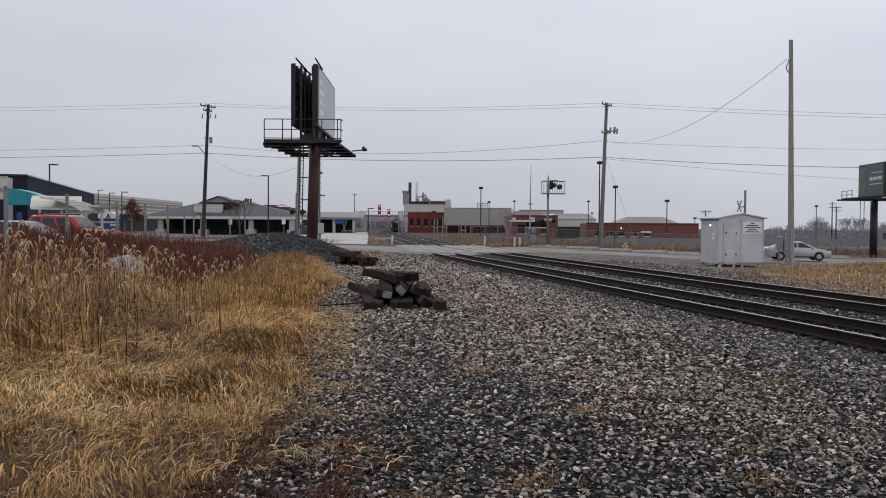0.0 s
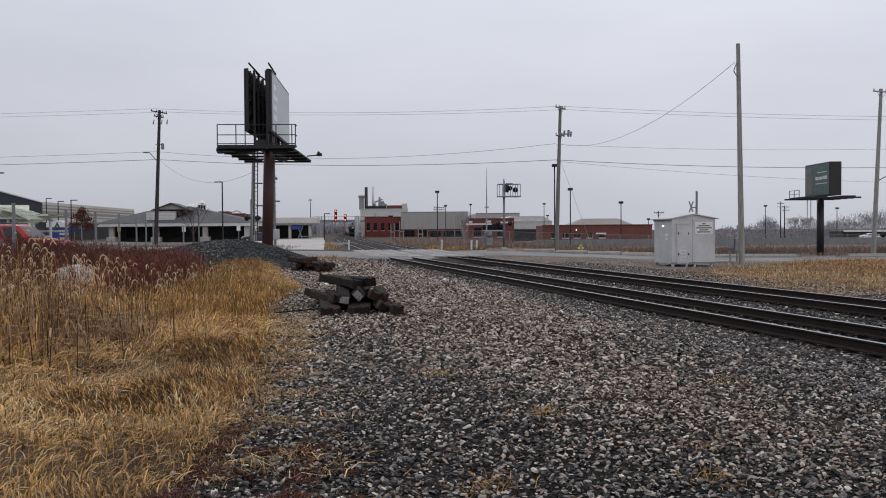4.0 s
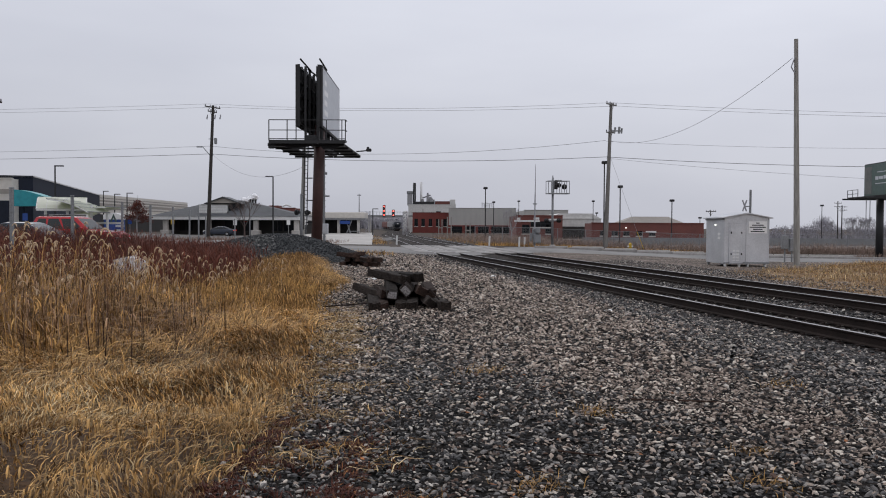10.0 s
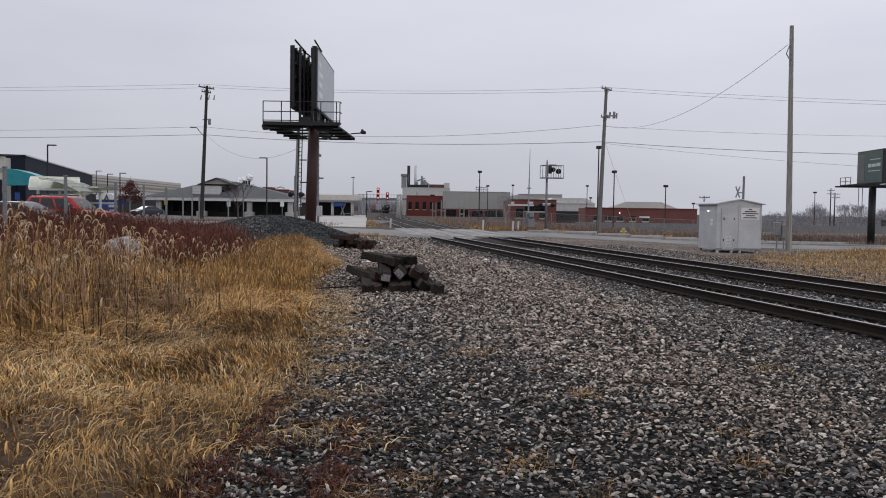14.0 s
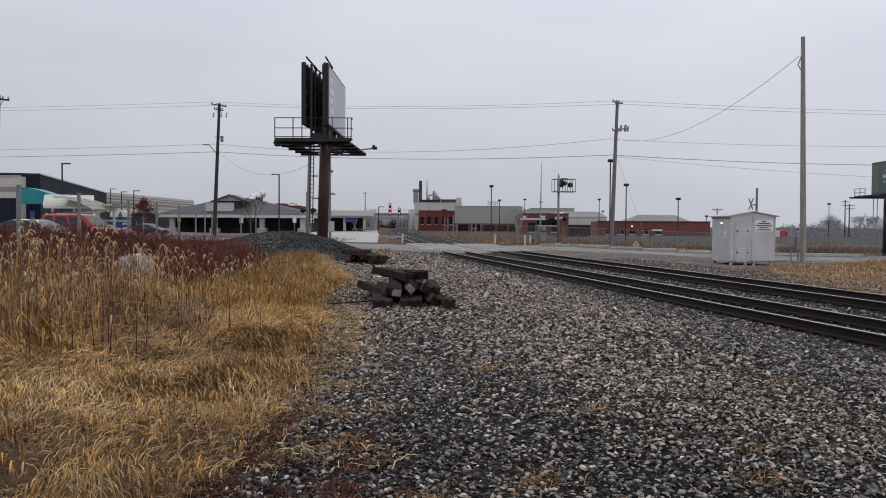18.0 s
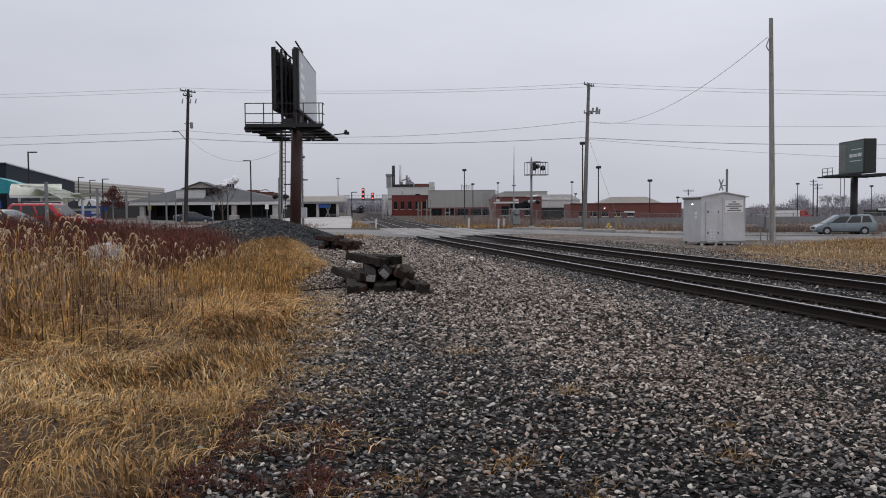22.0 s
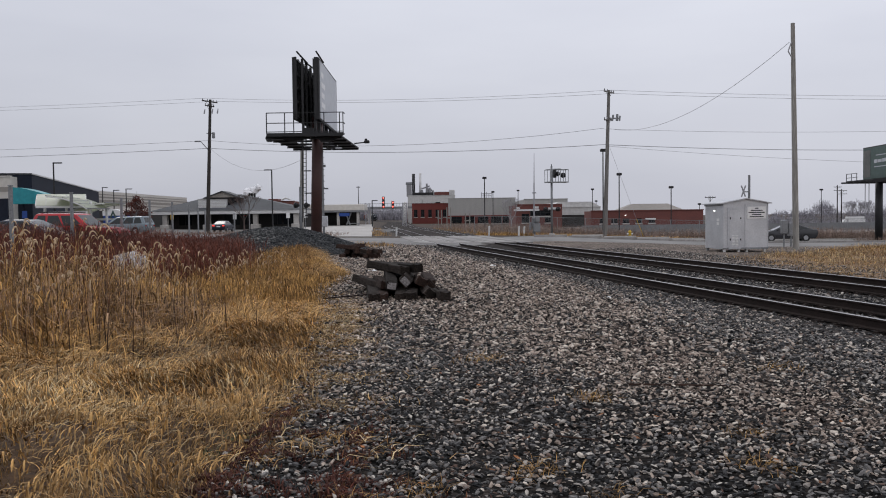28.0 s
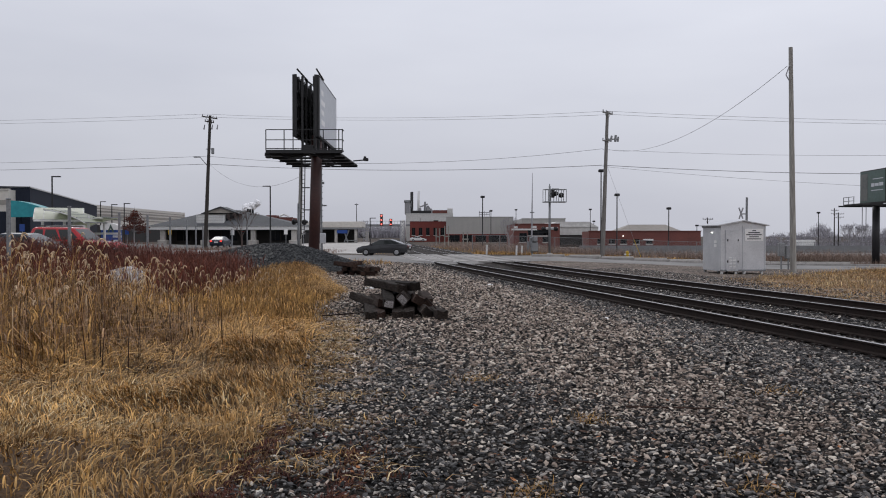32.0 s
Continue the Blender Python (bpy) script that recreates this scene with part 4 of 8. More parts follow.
cs = crossing_signal(9.4, 82, 8, 6.9, "grey crossing signal mast with black flashers and a caged platform")
g = Geo()
for z in (5.35, 6.55):
    for p, q in (((-0.55, -0.5), (1.55, -0.5)), ((1.55, -0.5), (1.55, 0.5)), ((1.55, 0.5), (-0.55, 0.5)), ((-0.55, 0.5), (-0.55, -0.5))):
        g.tube((*p, z), (*q, z), 0.035, n=5)
for x in (-0.55, 0.0, 0.55, 1.05, 1.55):
    g.tube((x, -0.5, 5.35), (x, -0.5, 6.55), 0.03, n=5)
    g.tube((x, 0.5, 5.35), (x, 0.5, 6.55), 0.03, n=5)
part("cage_rail", g, M["galv_dark"], cs)
part("platform", Geo().box((0.5, 0, 5.32), (2.2, 1.05, 0.08)), M["galv_dark"], cs)
g = Geo()
crossing_flasher(g, 1.15, 6.0, 0.26)
crossing_flasher(g, 0.6, 6.15, 0.24)
g.box((0.3, -0.1, 6.2), (0.3, 0.3, 0.9), cut=0.05)
part("upper_flasher", g, M["black_steel"], cs, smooth=True)
part("bell", Geo().box((0.7, 0, 6.6), (0.5, 0.2, 0.14), cut=0.04).tube((0.0, 0, 6.9), (0.0, 0, 7.1), 0.05, n=7), M["galv_dark"], cs)
part("gate_motor", Geo().box((-1.55, 0, 0.9), (0.7, 0.5, 0.9), cut=0.06).box((-1.55, -0.3, 1.7), (0.5, 0.35, 0.6), cut=0.1).tube((-1.3, 0, 1.2), (-1.9, 0, 1.75), 0.1, n=8), M["galv_dark"], cs)
am = thing("raised_gate_arm", "tapering raised crossing gate arm on its motor post", "gate arm", at=pose(7.65, 82, gz(7.65, 82)))
part("arm", Geo().tube((0, 0, 1.0), (0.03, 0, 5.2), 0.075, 0.06, 8).tube((0.03, 0, 5.2), (0.06, 0, 8.15), 0.05, 0.018, 8), M["insulator"], am)
part("post", Geo().tube((0, 0, -0.1), (0, 0, 1.4), 0.12, n=10), M["galv_dark"], am)
part("motor_box", Geo().box((0.12, -0.1, 1.35), (0.7, 0.45, 1.0), cut=0.08).box((-0.35, 0, 1.0), (0.2, 0.3, 0.8), cut=0.04), M["galv_dark"], am)
part("collar", Geo().box((0.03, 0, 4.25), (0.42, 0.12, 0.1), cut=0.02), M["galv_dark"], am)
crossing_signal(41.5, 70, -25, 3.9, "grey crossing signal mast with black flashers beside the road", 1.95)
c3 = crossing_signal(-12.75, 68, 58, 4.4, "grey crossing signal mast with black flashers behind the billboard column", 2.87)
cm = thing("signal_mast", "slim grey steel mast behind the billboard column", "mast", at=pose(-11.2, 70, gz(-11.2, 70)))
part("mast", Geo().tube((0, 0, -0.2), (0, 0, 8.6), 0.09, 0.07, 10), M["galv_dark"], cm)
for k in range(14):
    part("rung", Geo().tube((-0.16, -0.1, 1.0 + k * 0.5), (0.16, -0.1, 1.0 + k * 0.5), 0.025, n=5), M["galv_dark"], cm)
part("bracket_arm", Geo().box((0.15, 0, 4.4), (0.6, 0.12, 0.12)).box((0.0, 0, 6.3), (0.5, 0.12, 0.2)), M["galv_dark"], cm)
mb = thing("meter_cabinet", "pale grey meter cabinet on a post", "cabinet", at=pose(-10.5, 66, gz(-10.5, 66)))
part("case", Geo().box((0, 0, 1.65), (0.55, 0.35, 0.85), cut=0.04), M["galv"], mb)
part("post", Geo().tube((0, 0, -0.2), (0, 0, 1.3), 0.06, n=7), M["galv_dark"], mb)


def lamp_post(x, y, h, style, label, r=0.07):
    h = h - max(gz(x, y), 0) - (0.3 if style == "head" else 0)
    th = thing("lamp_post", label, "lamp post", "car park lamps", pose(x, y, gz(x, y)))
    part("pole", Geo().tube((0, 0, -0.2), (0, 0, h), r * 1.25, r, 8), M["black_steel"], th)
    if style == "head":
        part("lantern", Geo().box((0.0, 0, h + 0.1), (0.56, 0.45, 0.3), cut=0.06), M["black_steel"], th)
    else:
        part("lantern", Geo().box((0.45 if style == "r" else -0.45, 0, h), (1.0, 0.3, 0.13), cut=0.04), M["black_steel"], th)
    return th


for x, y, h, st in ((3.75, 110, 7.2, "head"), (6.6, 150, 6.6, "head"), (12.6, 170, 7.6, "head"), (15.15, 86, 9.1, "head"), (18.55, 95, 7.2, "head"), (26.1, 160, 7.8, "head"), (29.3, 175, 5.8, "head"),
                    (27.0, 105, 6.2, "head"), (43.6, 150, 4.6, "head"), (-23.3, 105, 8.0, "l"), (-43.8, 90, 8.17, "r"), (-64.2, 150, 7.9, "r"), (-51.9, 130, 6.8, "r"), (-58, 140, 7.0, "r"), (-14.2, 140, 4.7, "r"),
                    (65.3, 150, 6.9, "head"), (78.7, 150, 6.4, "head")):
    lamp_post(x, y, h, st, "black square-headed car park lamp post" if st == "head" else "slim black lamp post with a flat arm light", 0.06 if st == "head" else 0.08)


# ---- buildings ----
def building(name, label, x0, x1, y0, y1, h, wall, roof=None, base=0.0, parapet=0.35, group=""):
    """A flat-roofed block: four walls with thickness, and a roof slab set down behind the parapet."""
    th = thing(name, label, "building", group, pose(x0, y0, base))
    W, D = x1 - x0, y1 - y0
    t = 0.3
    for nm, c, s in (("wall", (W / 2, t / 2, h / 2 - 0.5), (W, t, h + 1)), ("wall", (W / 2, D - t / 2, h / 2 - 0.5), (W, t, h + 1)),
                     ("wall", (t / 2, D / 2, h / 2 - 0.5), (t, D - 2 * t, h + 1)), ("wall", (W - t / 2, D / 2, h / 2 - 0.5), (t, D - 2 * t, h + 1))):
        part(nm, Geo().box(c, s), wall, th)
    part("roof", Geo().box((W / 2, D / 2, h - parapet), (W - 2 * t, D - 2 * t, 0.2)), roof or M["shingle"], th)
    part("coping", Geo().box((W / 2, 0.1, h + 0.06), (W + 0.1, 0.5, 0.12)), wall, th)
    return th


def windows(th, xs, z, w, h, sill=True, y=0.0, material=None):
    for x in xs:
        fr = part("window", Geo().box((x, y - 0.03, z + h / 2), (w, 0.05, h)), material or M["window"], th)
        part("window_frame", Geo().box((x, y - 0.07, z + h / 2), (0.05, 0.03, h)).box((x, y - 0.07, z + h * 0.55), (w, 0.03, 0.05)).box((x - w / 2, y - 0.07, z + h / 2), (0.06, 0.05, h)).box((x + w / 2, y - 0.07, z + h / 2), (0.06, 0.05, h)), M["trim"], fr)
        if sill:
            part("window_sill", Geo().box((x, y - 0.1, z - 0.12), (w + 0.2, 0.2, 0.2)), M["concrete"], fr)


fac = building("brick_factory", "two-storey red brick factory wing with five tall windows", -13.4, -2.5, 250, 275, 7.4, M["brick_red"], base=-1.5)
windows(fac, [1.1, 3.2, 5.4, 7.6, 9.8], 3.4, 1.0, 2.2)
windows(fac, [3.3], 0.6, 1.3, 0.8)
part("entrance_canopy", Geo().box((-1.4, -2, 3.2), (2.8, 4, 0.35)).tube((-2.6, -3.8, -0.5), (-2.6, -3.8, 3.0), 0.15, n=8).tube((-0.4, -3.8, -0.5), (-0.4, -3.8, 3.0), 0.15, n=8), M["clad_pale"], fac)
hall = building("factory_hall", "long grey-clad factory hall on a brick base with dark windows", -2.4, 17.0, 240, 290, 8.6, M["clad_grey"], base=-1.5)
part("brick_base", Geo().box((9.7, -0.15, 1.5), (19.4, 0.3, 4.4)), M["brick_red"], hall)
windows(hall, [2.4, 6.2, 10.0, 13.8, 17.2], 1.4, 3.0, 2.0, y=-0.3)
g = Geo()
for k in range(40):
    g.box((0.25 + k * 0.485, -0.02, 6.1), (0.07, 0.05, 4.6))
part("cladding_rib", g, M["clad_grey"], hall)
big = building("process_building", "pale grey factory block with rooftop plant", -17.0, -0.5, 290, 320, 10.9, M["clad_pale"], base=-1.5)
part("penthouse", Geo().box((10.9, 8, 11.5), (9.6, 8, 1.5)), M["brick_dull"], big)
part("hopper_tower", Geo().box((0.3, 4, 12.8), (1.7, 3, 4.4), cut=0.25), M["hopper"], big)
part("roof_rail", Geo().box((5.2, 1.0, 11.5), (7.4, 0.15, 1.0)), M["black_steel"], big)
part("roof_cabin", Geo().box((15.4, 6, 11.9), (1.9, 6, 1.9), cut=0.08), M["clad_pale"], big)
part("hopper_head", Geo().box((0.3, 4, 15.3), (2.1, 3.4, 0.9), cut=0.1), M["galv_dark"], big)
part("access_stair", Geo().tube((2.3, 2.4, 10.8), (1.8, 2.4, 15.4), 0.1, n=5), M["galv_dark"], big)
for x, h, r, mt, lb in ((1.9, 18.7, 0.55, M["black_steel"], "black flue stack"), (4.3, 18.9, 0.42, M["white"], "white flue stack")):
    part("stack", Geo().tube((x, 4, 10), (x, 4, h), r, n=14), mt, big, lb, True)
g = Geo()
for x, z, r in ((6.4, 12.4, 0.9), (9.2, 13.2, 1.0), (8.2, 14.6, 0.7), (10.4, 12.2, 0.6)):
    g.tube((x - 1.6, 3.6, 10.8), (x - 1.6, 3.6, z + 0.6), r * 0.8, r * 0.45, 10)
g.tube((4.8, 3.6, 13.4), (7.6, 3.6, 14.4), 0.25, n=8).tube((7.6, 3.6, 13.6), (9.2, 3.6, 11.8), 0.25, n=8)
part("rooftop_plant", g, M["hopper"], big)
windows(big, [10.5], 7.4, 1.6, 1.2)
part("silo", Geo().tube((0.9, -30, -0.5), (0.9, -30, 7.6), 0.85, n=16).tube((0.9, -30, 7.6), (0.9, -30, 8.2), 0.85, 0.25, 16), M["clad_pale"], big, "slim pale silo", True)
for x, top, r in ((5.1, 9.5, 0.18), (12.4, 8.5, 0.15)):
    part("pipe", Geo().tube((x, -0.25, -1), (x, -0.25, top), r, n=7), M["clad_grey"], big)
low = building("brick_office", "low dull red brick office with a white band over its windows", 10.7, 19.0, 150, 170, 4.5, M["brick_dull"], base=-0.7)
windows(low, [1.7, 5.9], 1.3, 1.3, 1.6)
windows(low, [4.4], 2.5, 3.6, 1.0)
part("white_band", Geo().box((1.9, -0.1, 3.55), (4.6, 0.15, 0.3)).box((6.9, -0.1, 3.75), (2.2, 0.15, 0.45)).box((0.4, -0.1, 3.95), (0.6, 0.15, 0.4)).box((3.6, -0.1, 4.0), (1.0, 0.15, 0.4)), M["white"], low)
gr3 = building("grey_warehouse", "low pale grey warehouse behind the fence", 18.8, 28.5, 165, 200, 3.9, M["clad_pale"], base=-0.5)
part("pitched_roof", Geo().prism([(-0.4, 3.9), (9.9, 3.9), (8.0, 5.0), (1.5, 5.0)], 0.4, 30), M["clad_pale"], gr3)
# opening is a near-black panel with its inner shade painted on
part("loading_opening", Geo().box((4.8, -0.05, 1.2), (8.2, 0.12, 2.4)), M["dark_void"], gr3)
gr5 = building("grey_warehouse", "tall flat grey warehouse beyond the brick office", 17.0, 28.0, 210, 240, 7.0, M["clad_grey"], base=-1.0)
rd = building("brick_warehouse", "long low red brick warehouse with small windows", 21.0, 38.4, 130, 137, 3.4, M["brick_dull"], base=-1.0)
windows(rd, [1.8, 3.6, 5.4, 7.4, 9.4], 1.5, 0.9, 0.7)
part("pale_roof", Geo().shape([(4.0, 0.6, 3.3), (15, 0.6, 3.3), (15, 6.4, 3.3), (4, 6.4, 3.3), (7.0, 2.5, 4.5), (12.5, 2.5, 4.5), (12.5, 4.5, 4.5), (7.0, 4.5, 4.5)], [(0, 1, 5, 4), (1, 2, 6, 5), (2, 3, 7, 6), (3, 0, 4, 7), (4, 5, 6, 7)]), M["tan_band"], rd)
part("wall_lamp", Geo().box((5.3, -0.2, 2.7), (0.13, 0.14, 0.13)), M["lamp_white"], rd)
part("white_sign", Geo().box((9.2, -0.15, 2.1), (1.6, 0.1, 0.25)), M["sign_white"], rd)


def depot():
    th = thing("station_building", "long low station building with hipped grey roof and white eaves", "building", at=pose(-51.0, 138, 0.25))
    W, D = 25.8, 14.0
    part("wall", Geo().box((W / 2, 4.15, 1.35), (W - 1.5, 0.3, 3.4)), M["dark_void"], th, "wall under the deep eaves, its shade painted in")
    part("wall", Geo().box((W / 2, D, 1.35), (W - 1.5, 0.3, 3.4)), M["dark_void"], th)
    part("wall", Geo().box((0.9, D / 2 + 2, 1.35), (0.3, D - 4, 3.4)), M["dark_void"], th)
    part("wall", Geo().box((W - 0.9, D / 2 + 2, 1.35), (0.3, D - 4, 3.4)), M["dark_void"], th)
    part("eaves_band", Geo().box((W / 2, D / 2, 2.78), (W, D + 0.5, 0.62), cut=0.03), M["white"], th, "white painted eaves band")
    part("roof", Geo().shape([(-0.2, -0.4, 3.08), (W + 0.2, -0.4, 3.08), (W + 0.2, D + 0.4, 3.08), (-0.2, D + 0.4, 3.08), (9.4, D / 2, 5.95), (W - 12.4, D / 2, 5.95)],
                             [(0, 1, 5, 4), (1, 2, 5), (2, 3, 4, 5), (3, 0, 4), (3, 2, 1, 0)]), M["shingle"], th, "grey shingle hipped roof")
    cup = part("clerestory", Geo().box((10.0, 2.4, 4.15), (4.6, 3.0, 1.6)), M["white"], th, "white clapboard clerestory box")
    for k in range(6):
        part("clapboard", Geo().box((10.0, 0.88, 3.5 + 0.26 * k), (4.6, 0.05, 0.03)), M["clad_grey"], cup)
    part("box_coping", Geo().box((10.0, 2.4, 4.99), (4.8, 3.2, 0.08)), M["clad_grey"], cup)
    part("clerestory_window", Geo().prism([(12.35, 3.7), (12.35, 5.1), (13.9, 5.1)], 2.0, 4.0), M["window"], cup)
    gab = part("gable", Geo().prism([(8.6, 5.35), (11.2, 6.25), (13.8, 5.35)], 3.0, 7.2), M["tan_band"], th, "pale louvred gable")
    for s in (-1, 1):
        part("gable_roof", Geo().shape([(11.2 + s * 3.2, 2.6, 5.18), (11.2, 2.6, 6.32), (11.2, 7.3, 6.32), (11.2 + s * 3.2, 7.3, 5.18), (11.2 + s * 3.2, 2.6, 5.3), (11.2, 2.6, 6.46), (11.2, 7.3, 6.46), (11.2 + s * 3.2, 7.3, 5.3)],
                                    [(0, 1, 2, 3), (4, 5, 6, 7), (0, 1, 5, 4), (3, 2, 6, 7), (0, 3, 7, 4)]), M["shingle"], gab)
    for x in (2.2, 9.4, 17.4, 24.2):
        c = part("column", Geo().box((x, 0.6, 1.3), (0.8, 0.8, 2.5), cut=0.04), M["concrete"], th, "pale stone column")
        part("column_base", Geo().box((x, 0.6, 0.3), (1.5, 1.4, 0.9), cut=0.08), M["concrete"], c)
    for x, w in ((4.5, 2.2), (12.5, 2.6), (15.2, 1.2), (20.3, 1.6), (22.2, 1.6)):
        wd = part("window", Geo().box((x, 3.96, 1.5), (w, 0.06, 1.7)), M["window"], th)
        part("window_frame", Geo().box((x, 3.91, 1.5), (0.08, 0.04, 1.7)).box((x, 3.91, 2.35), (w, 0.05, 0.08)), M["trim"], wd)
    for x, h in ((9.0, 0.3), (9.4, 0.2), (14.6, 0.3), (15.0, 0.25), (15.5, 0.25)):
        part("roof_vent", Geo().tube((x, 8, 5), (x, 8, 5.9 + h), 0.18, n=7), M["black_steel"], th)
    part("lit_sign", Geo().box((14.8, 3.7, 2.2), (0.5, 0.1, 0.12)), M["lens_red"], th)
    return th


depot()
# brick works behind the station
bk = building("brick_works", "low red brick works with pale roof pipes behind the station", -50.0, -42.0, 215, 225, 6.2, M["brick_dull"], base=0.2)
windows(bk, [1.5, 4.0, 6.5], 3.6, 1.0, 1.0)
part("roof_block", Geo().box((2.0, 4, 6.5), (2.6, 4, 0.8), cut=0.05), M["brick_dull"], bk)
part("roof_pipe", Geo().tube((4.6, 1, 5.6), (4.6, 1, 6.7), 0.22, n=8).tube((4.6, 1, 6.7), (5.6, 1, 7.1), 0.22, n=8).tube((5.6, 1, 7.1), (6.8, 1, 6.6), 0.22, n=8), M["white"], bk)
# platform shelter beyond the station
sh = thing("platform_shelter", "pale flat-roofed platform shelter on dark posts", "shelter", at=pose(-27.5, 150, 0))
part("roof", Geo().box((5.2, 3, 3.75), (11.2, 6, 1.1), cut=0.1), M["cream"], sh)
part("eaves_beam", Geo().box((5.2, 3, 3.05), (11.4, 5.8, 0.3)), M["galv_dark"], sh)
for x in (0.5, 3.2, 6, 9.6):
    part("post", Geo().box((x, 0.8, 1.4), (0.5, 0.5, 3.0), cut=0.05), M["concrete"], sh)
part("back_wall", Geo().box((4.6, 5.2, 1.4), (9.6, 0.3, 3.0)), M["dark_void"], sh)
part("brace", Geo().tube((7.4, 0.5, 0.2), (8.4, 0.5, 2.8), 0.12, n=6).tube((8.3, 0.5, 0.2), (7.4, 0.5, 2.8), 0.12, n=6), M["galv_dark"], sh)
part("bench", Geo().box((9.0, -0.4, 0.85), (2.0, 0.6, 0.12)).box((8.2, -0.4, 0.6), (0.1, 0.5, 0.5)).box((9.8, -0.4, 0.6), (0.1, 0.5, 0.5)), M["galv_dark"], sh)
part("blue_board", Geo().box((7.2, 0.2, 2.45), (1.9, 0.12, 0.6)), M["blue_sign"], sh)
solo("platform", Geo().shape([(-24, 84, -0.6), (-8.6, 84, -0.6), (-16.6, 165, -0.6), (-26, 165, -0.6), (-24, 84, 0.22), (-8.6, 84, -0.1), (-16.6, 165, 0.5), (-26, 165, 0.5)], [(0, 1, 5, 4), (1, 2, 6, 5), (2, 3, 7, 6), (3, 0, 4, 7), (4, 5, 6, 7)]), M["concrete"], "pale concrete station platform", "platform", kind="structure")

nv = building("hall_building", "large dark navy hall with a flat roofline", 0, 18, 0, 64.8, 6.6, M["navy"], base=1.0)
nv.matrix_world = pose(-51.4 - 17.2, 100 - 5.2, 0.95, 0, 0, 16.8)
part("roof_trim", Geo().box((18.0, 32.4, 6.66), (0.2, 65, 0.16)).box((9, 0.0, 6.66), (18, 0.2, 0.16)), M["clad_pale"], nv)
tl = thing("teal_canopy", "teal curved entrance canopy on the navy hall", "canopy", at=pose(-49.0, 97, 1.1))
g = Geo()
pts = [(-2.6 + 0.56 * k, 4.75 - 1.15 * (k / 8) ** 1.6) for k in range(9)]
g.prism([(-2.6, 2.8)] + pts + [(1.9, 2.85)], -1.0, 1.0)
part("shell", g, M["teal"], tl)
for x in (-2.2, 1.5):
    part("post", Geo().tube((x, 0.6, -0.4), (x, 0.6, 2.9), 0.12, n=8), M["navy"], tl)
wb = building("striped_building", "cream building with tan stripes and a flat roof", -84, -52.9, 98, 99.6, 6.0, M["cream"], base=1.2)
for z in (1.5, 3.0, 4.5):
    part("stripe", Geo().box((15.5, -0.02, z), (31.0, 0.06, 0.55)), M["tan_band"], wb)
part("stair_screen", Geo().prism([(12, 0), (12, 1.2), (23.0, 3.4), (31.0, 3.4), (31.0, 0)], -0.6, -0.3), M["navy"], wb)
cr = building("striped_building", "long cream building with tan stripes behind the car park", 0, 10, 0, 62, 7.6, M["cream"], base=0.4)
cr.matrix_world = pose(-83.9, 168, 0.5, 0, 0, 1.0)
for z, h in ((6.9, 0.18), (6.3, 0.35), (5.5, 0.6), (4.7, 0.25)):
    part("stripe", Geo().box((10.02, 31, z), (0.08, 62, h)).box((5, -0.02, z), (10, 0.06, h)), M["tan_band"], cr)
# dark band added, standing for the dark clutter before the lower wall
part("dark_base", Geo().box((10.03, 31, 1.4), (0.1, 62, 4.2)), M["dark_void"], cr)

# bus canopies with curved frosted roofs
def canopy(x, y, w, h, turn, label, steep=2.2, drop=1.3):
    th = thing("bus_canopy", label, "canopy", "bus canopies", pose(x, y, gz(x, y), 0, 0, turn))
    pts = [(-w / 2 + w * k / 10, h - drop * (k / 10) ** steep) for k in range(11)]
    for k in range(10):
        a, b = pts[k], pts[k + 1]
        g = Geo()
        g.shape([(a[0], -2.5, a[1]), (b[0], -2.5, b[1]), (b[0], 2.5, b[1]), (a[0], 2.5, a[1]), (a[0], -2.5, a[1] + 0.07), (b[0], -2.5, b[1] + 0.07), (b[0], 2.5, b[1] + 0.07), (a[0], 2.5, a[1] + 0.07)],
                [(0, 1, 2, 3), (4, 5, 6, 7), (0, 1, 5, 4), (3, 2, 6, 7)])
        part("roof_panel", g, M["canopy"], th)
    for y2 in (-2.5, 0, 2.5):
        r = Geo()
        for k in range(10):
            r.tube((pts[k][0], y2, pts[k][1] - 0.05), (pts[k + 1][0], y2, pts[k + 1][1] - 0.05), 0.06, n=5)
        part("rib", r, M["white"], th)
    for k in range(0, 11, 2):
        part("purlin", Geo().tube((pts[k][0], -2.55, pts[k][1] + 0.05), (pts[k][0], 2.55, pts[k][1] + 0.05), 0.05, n=5), M["galv_dark"], th)
    for s in (-0.3, 0.3):
        part("post", Geo().tube((w * s, 0, -0.2), (w * s, 0, h - 0.5), 0.14, n=8), M["white"], th)
    part("tie_beam", Geo().box((0, -2.3, h - 1.6), (w * 0.95, 0.12, 0.22)), M["white"], th)
    return th


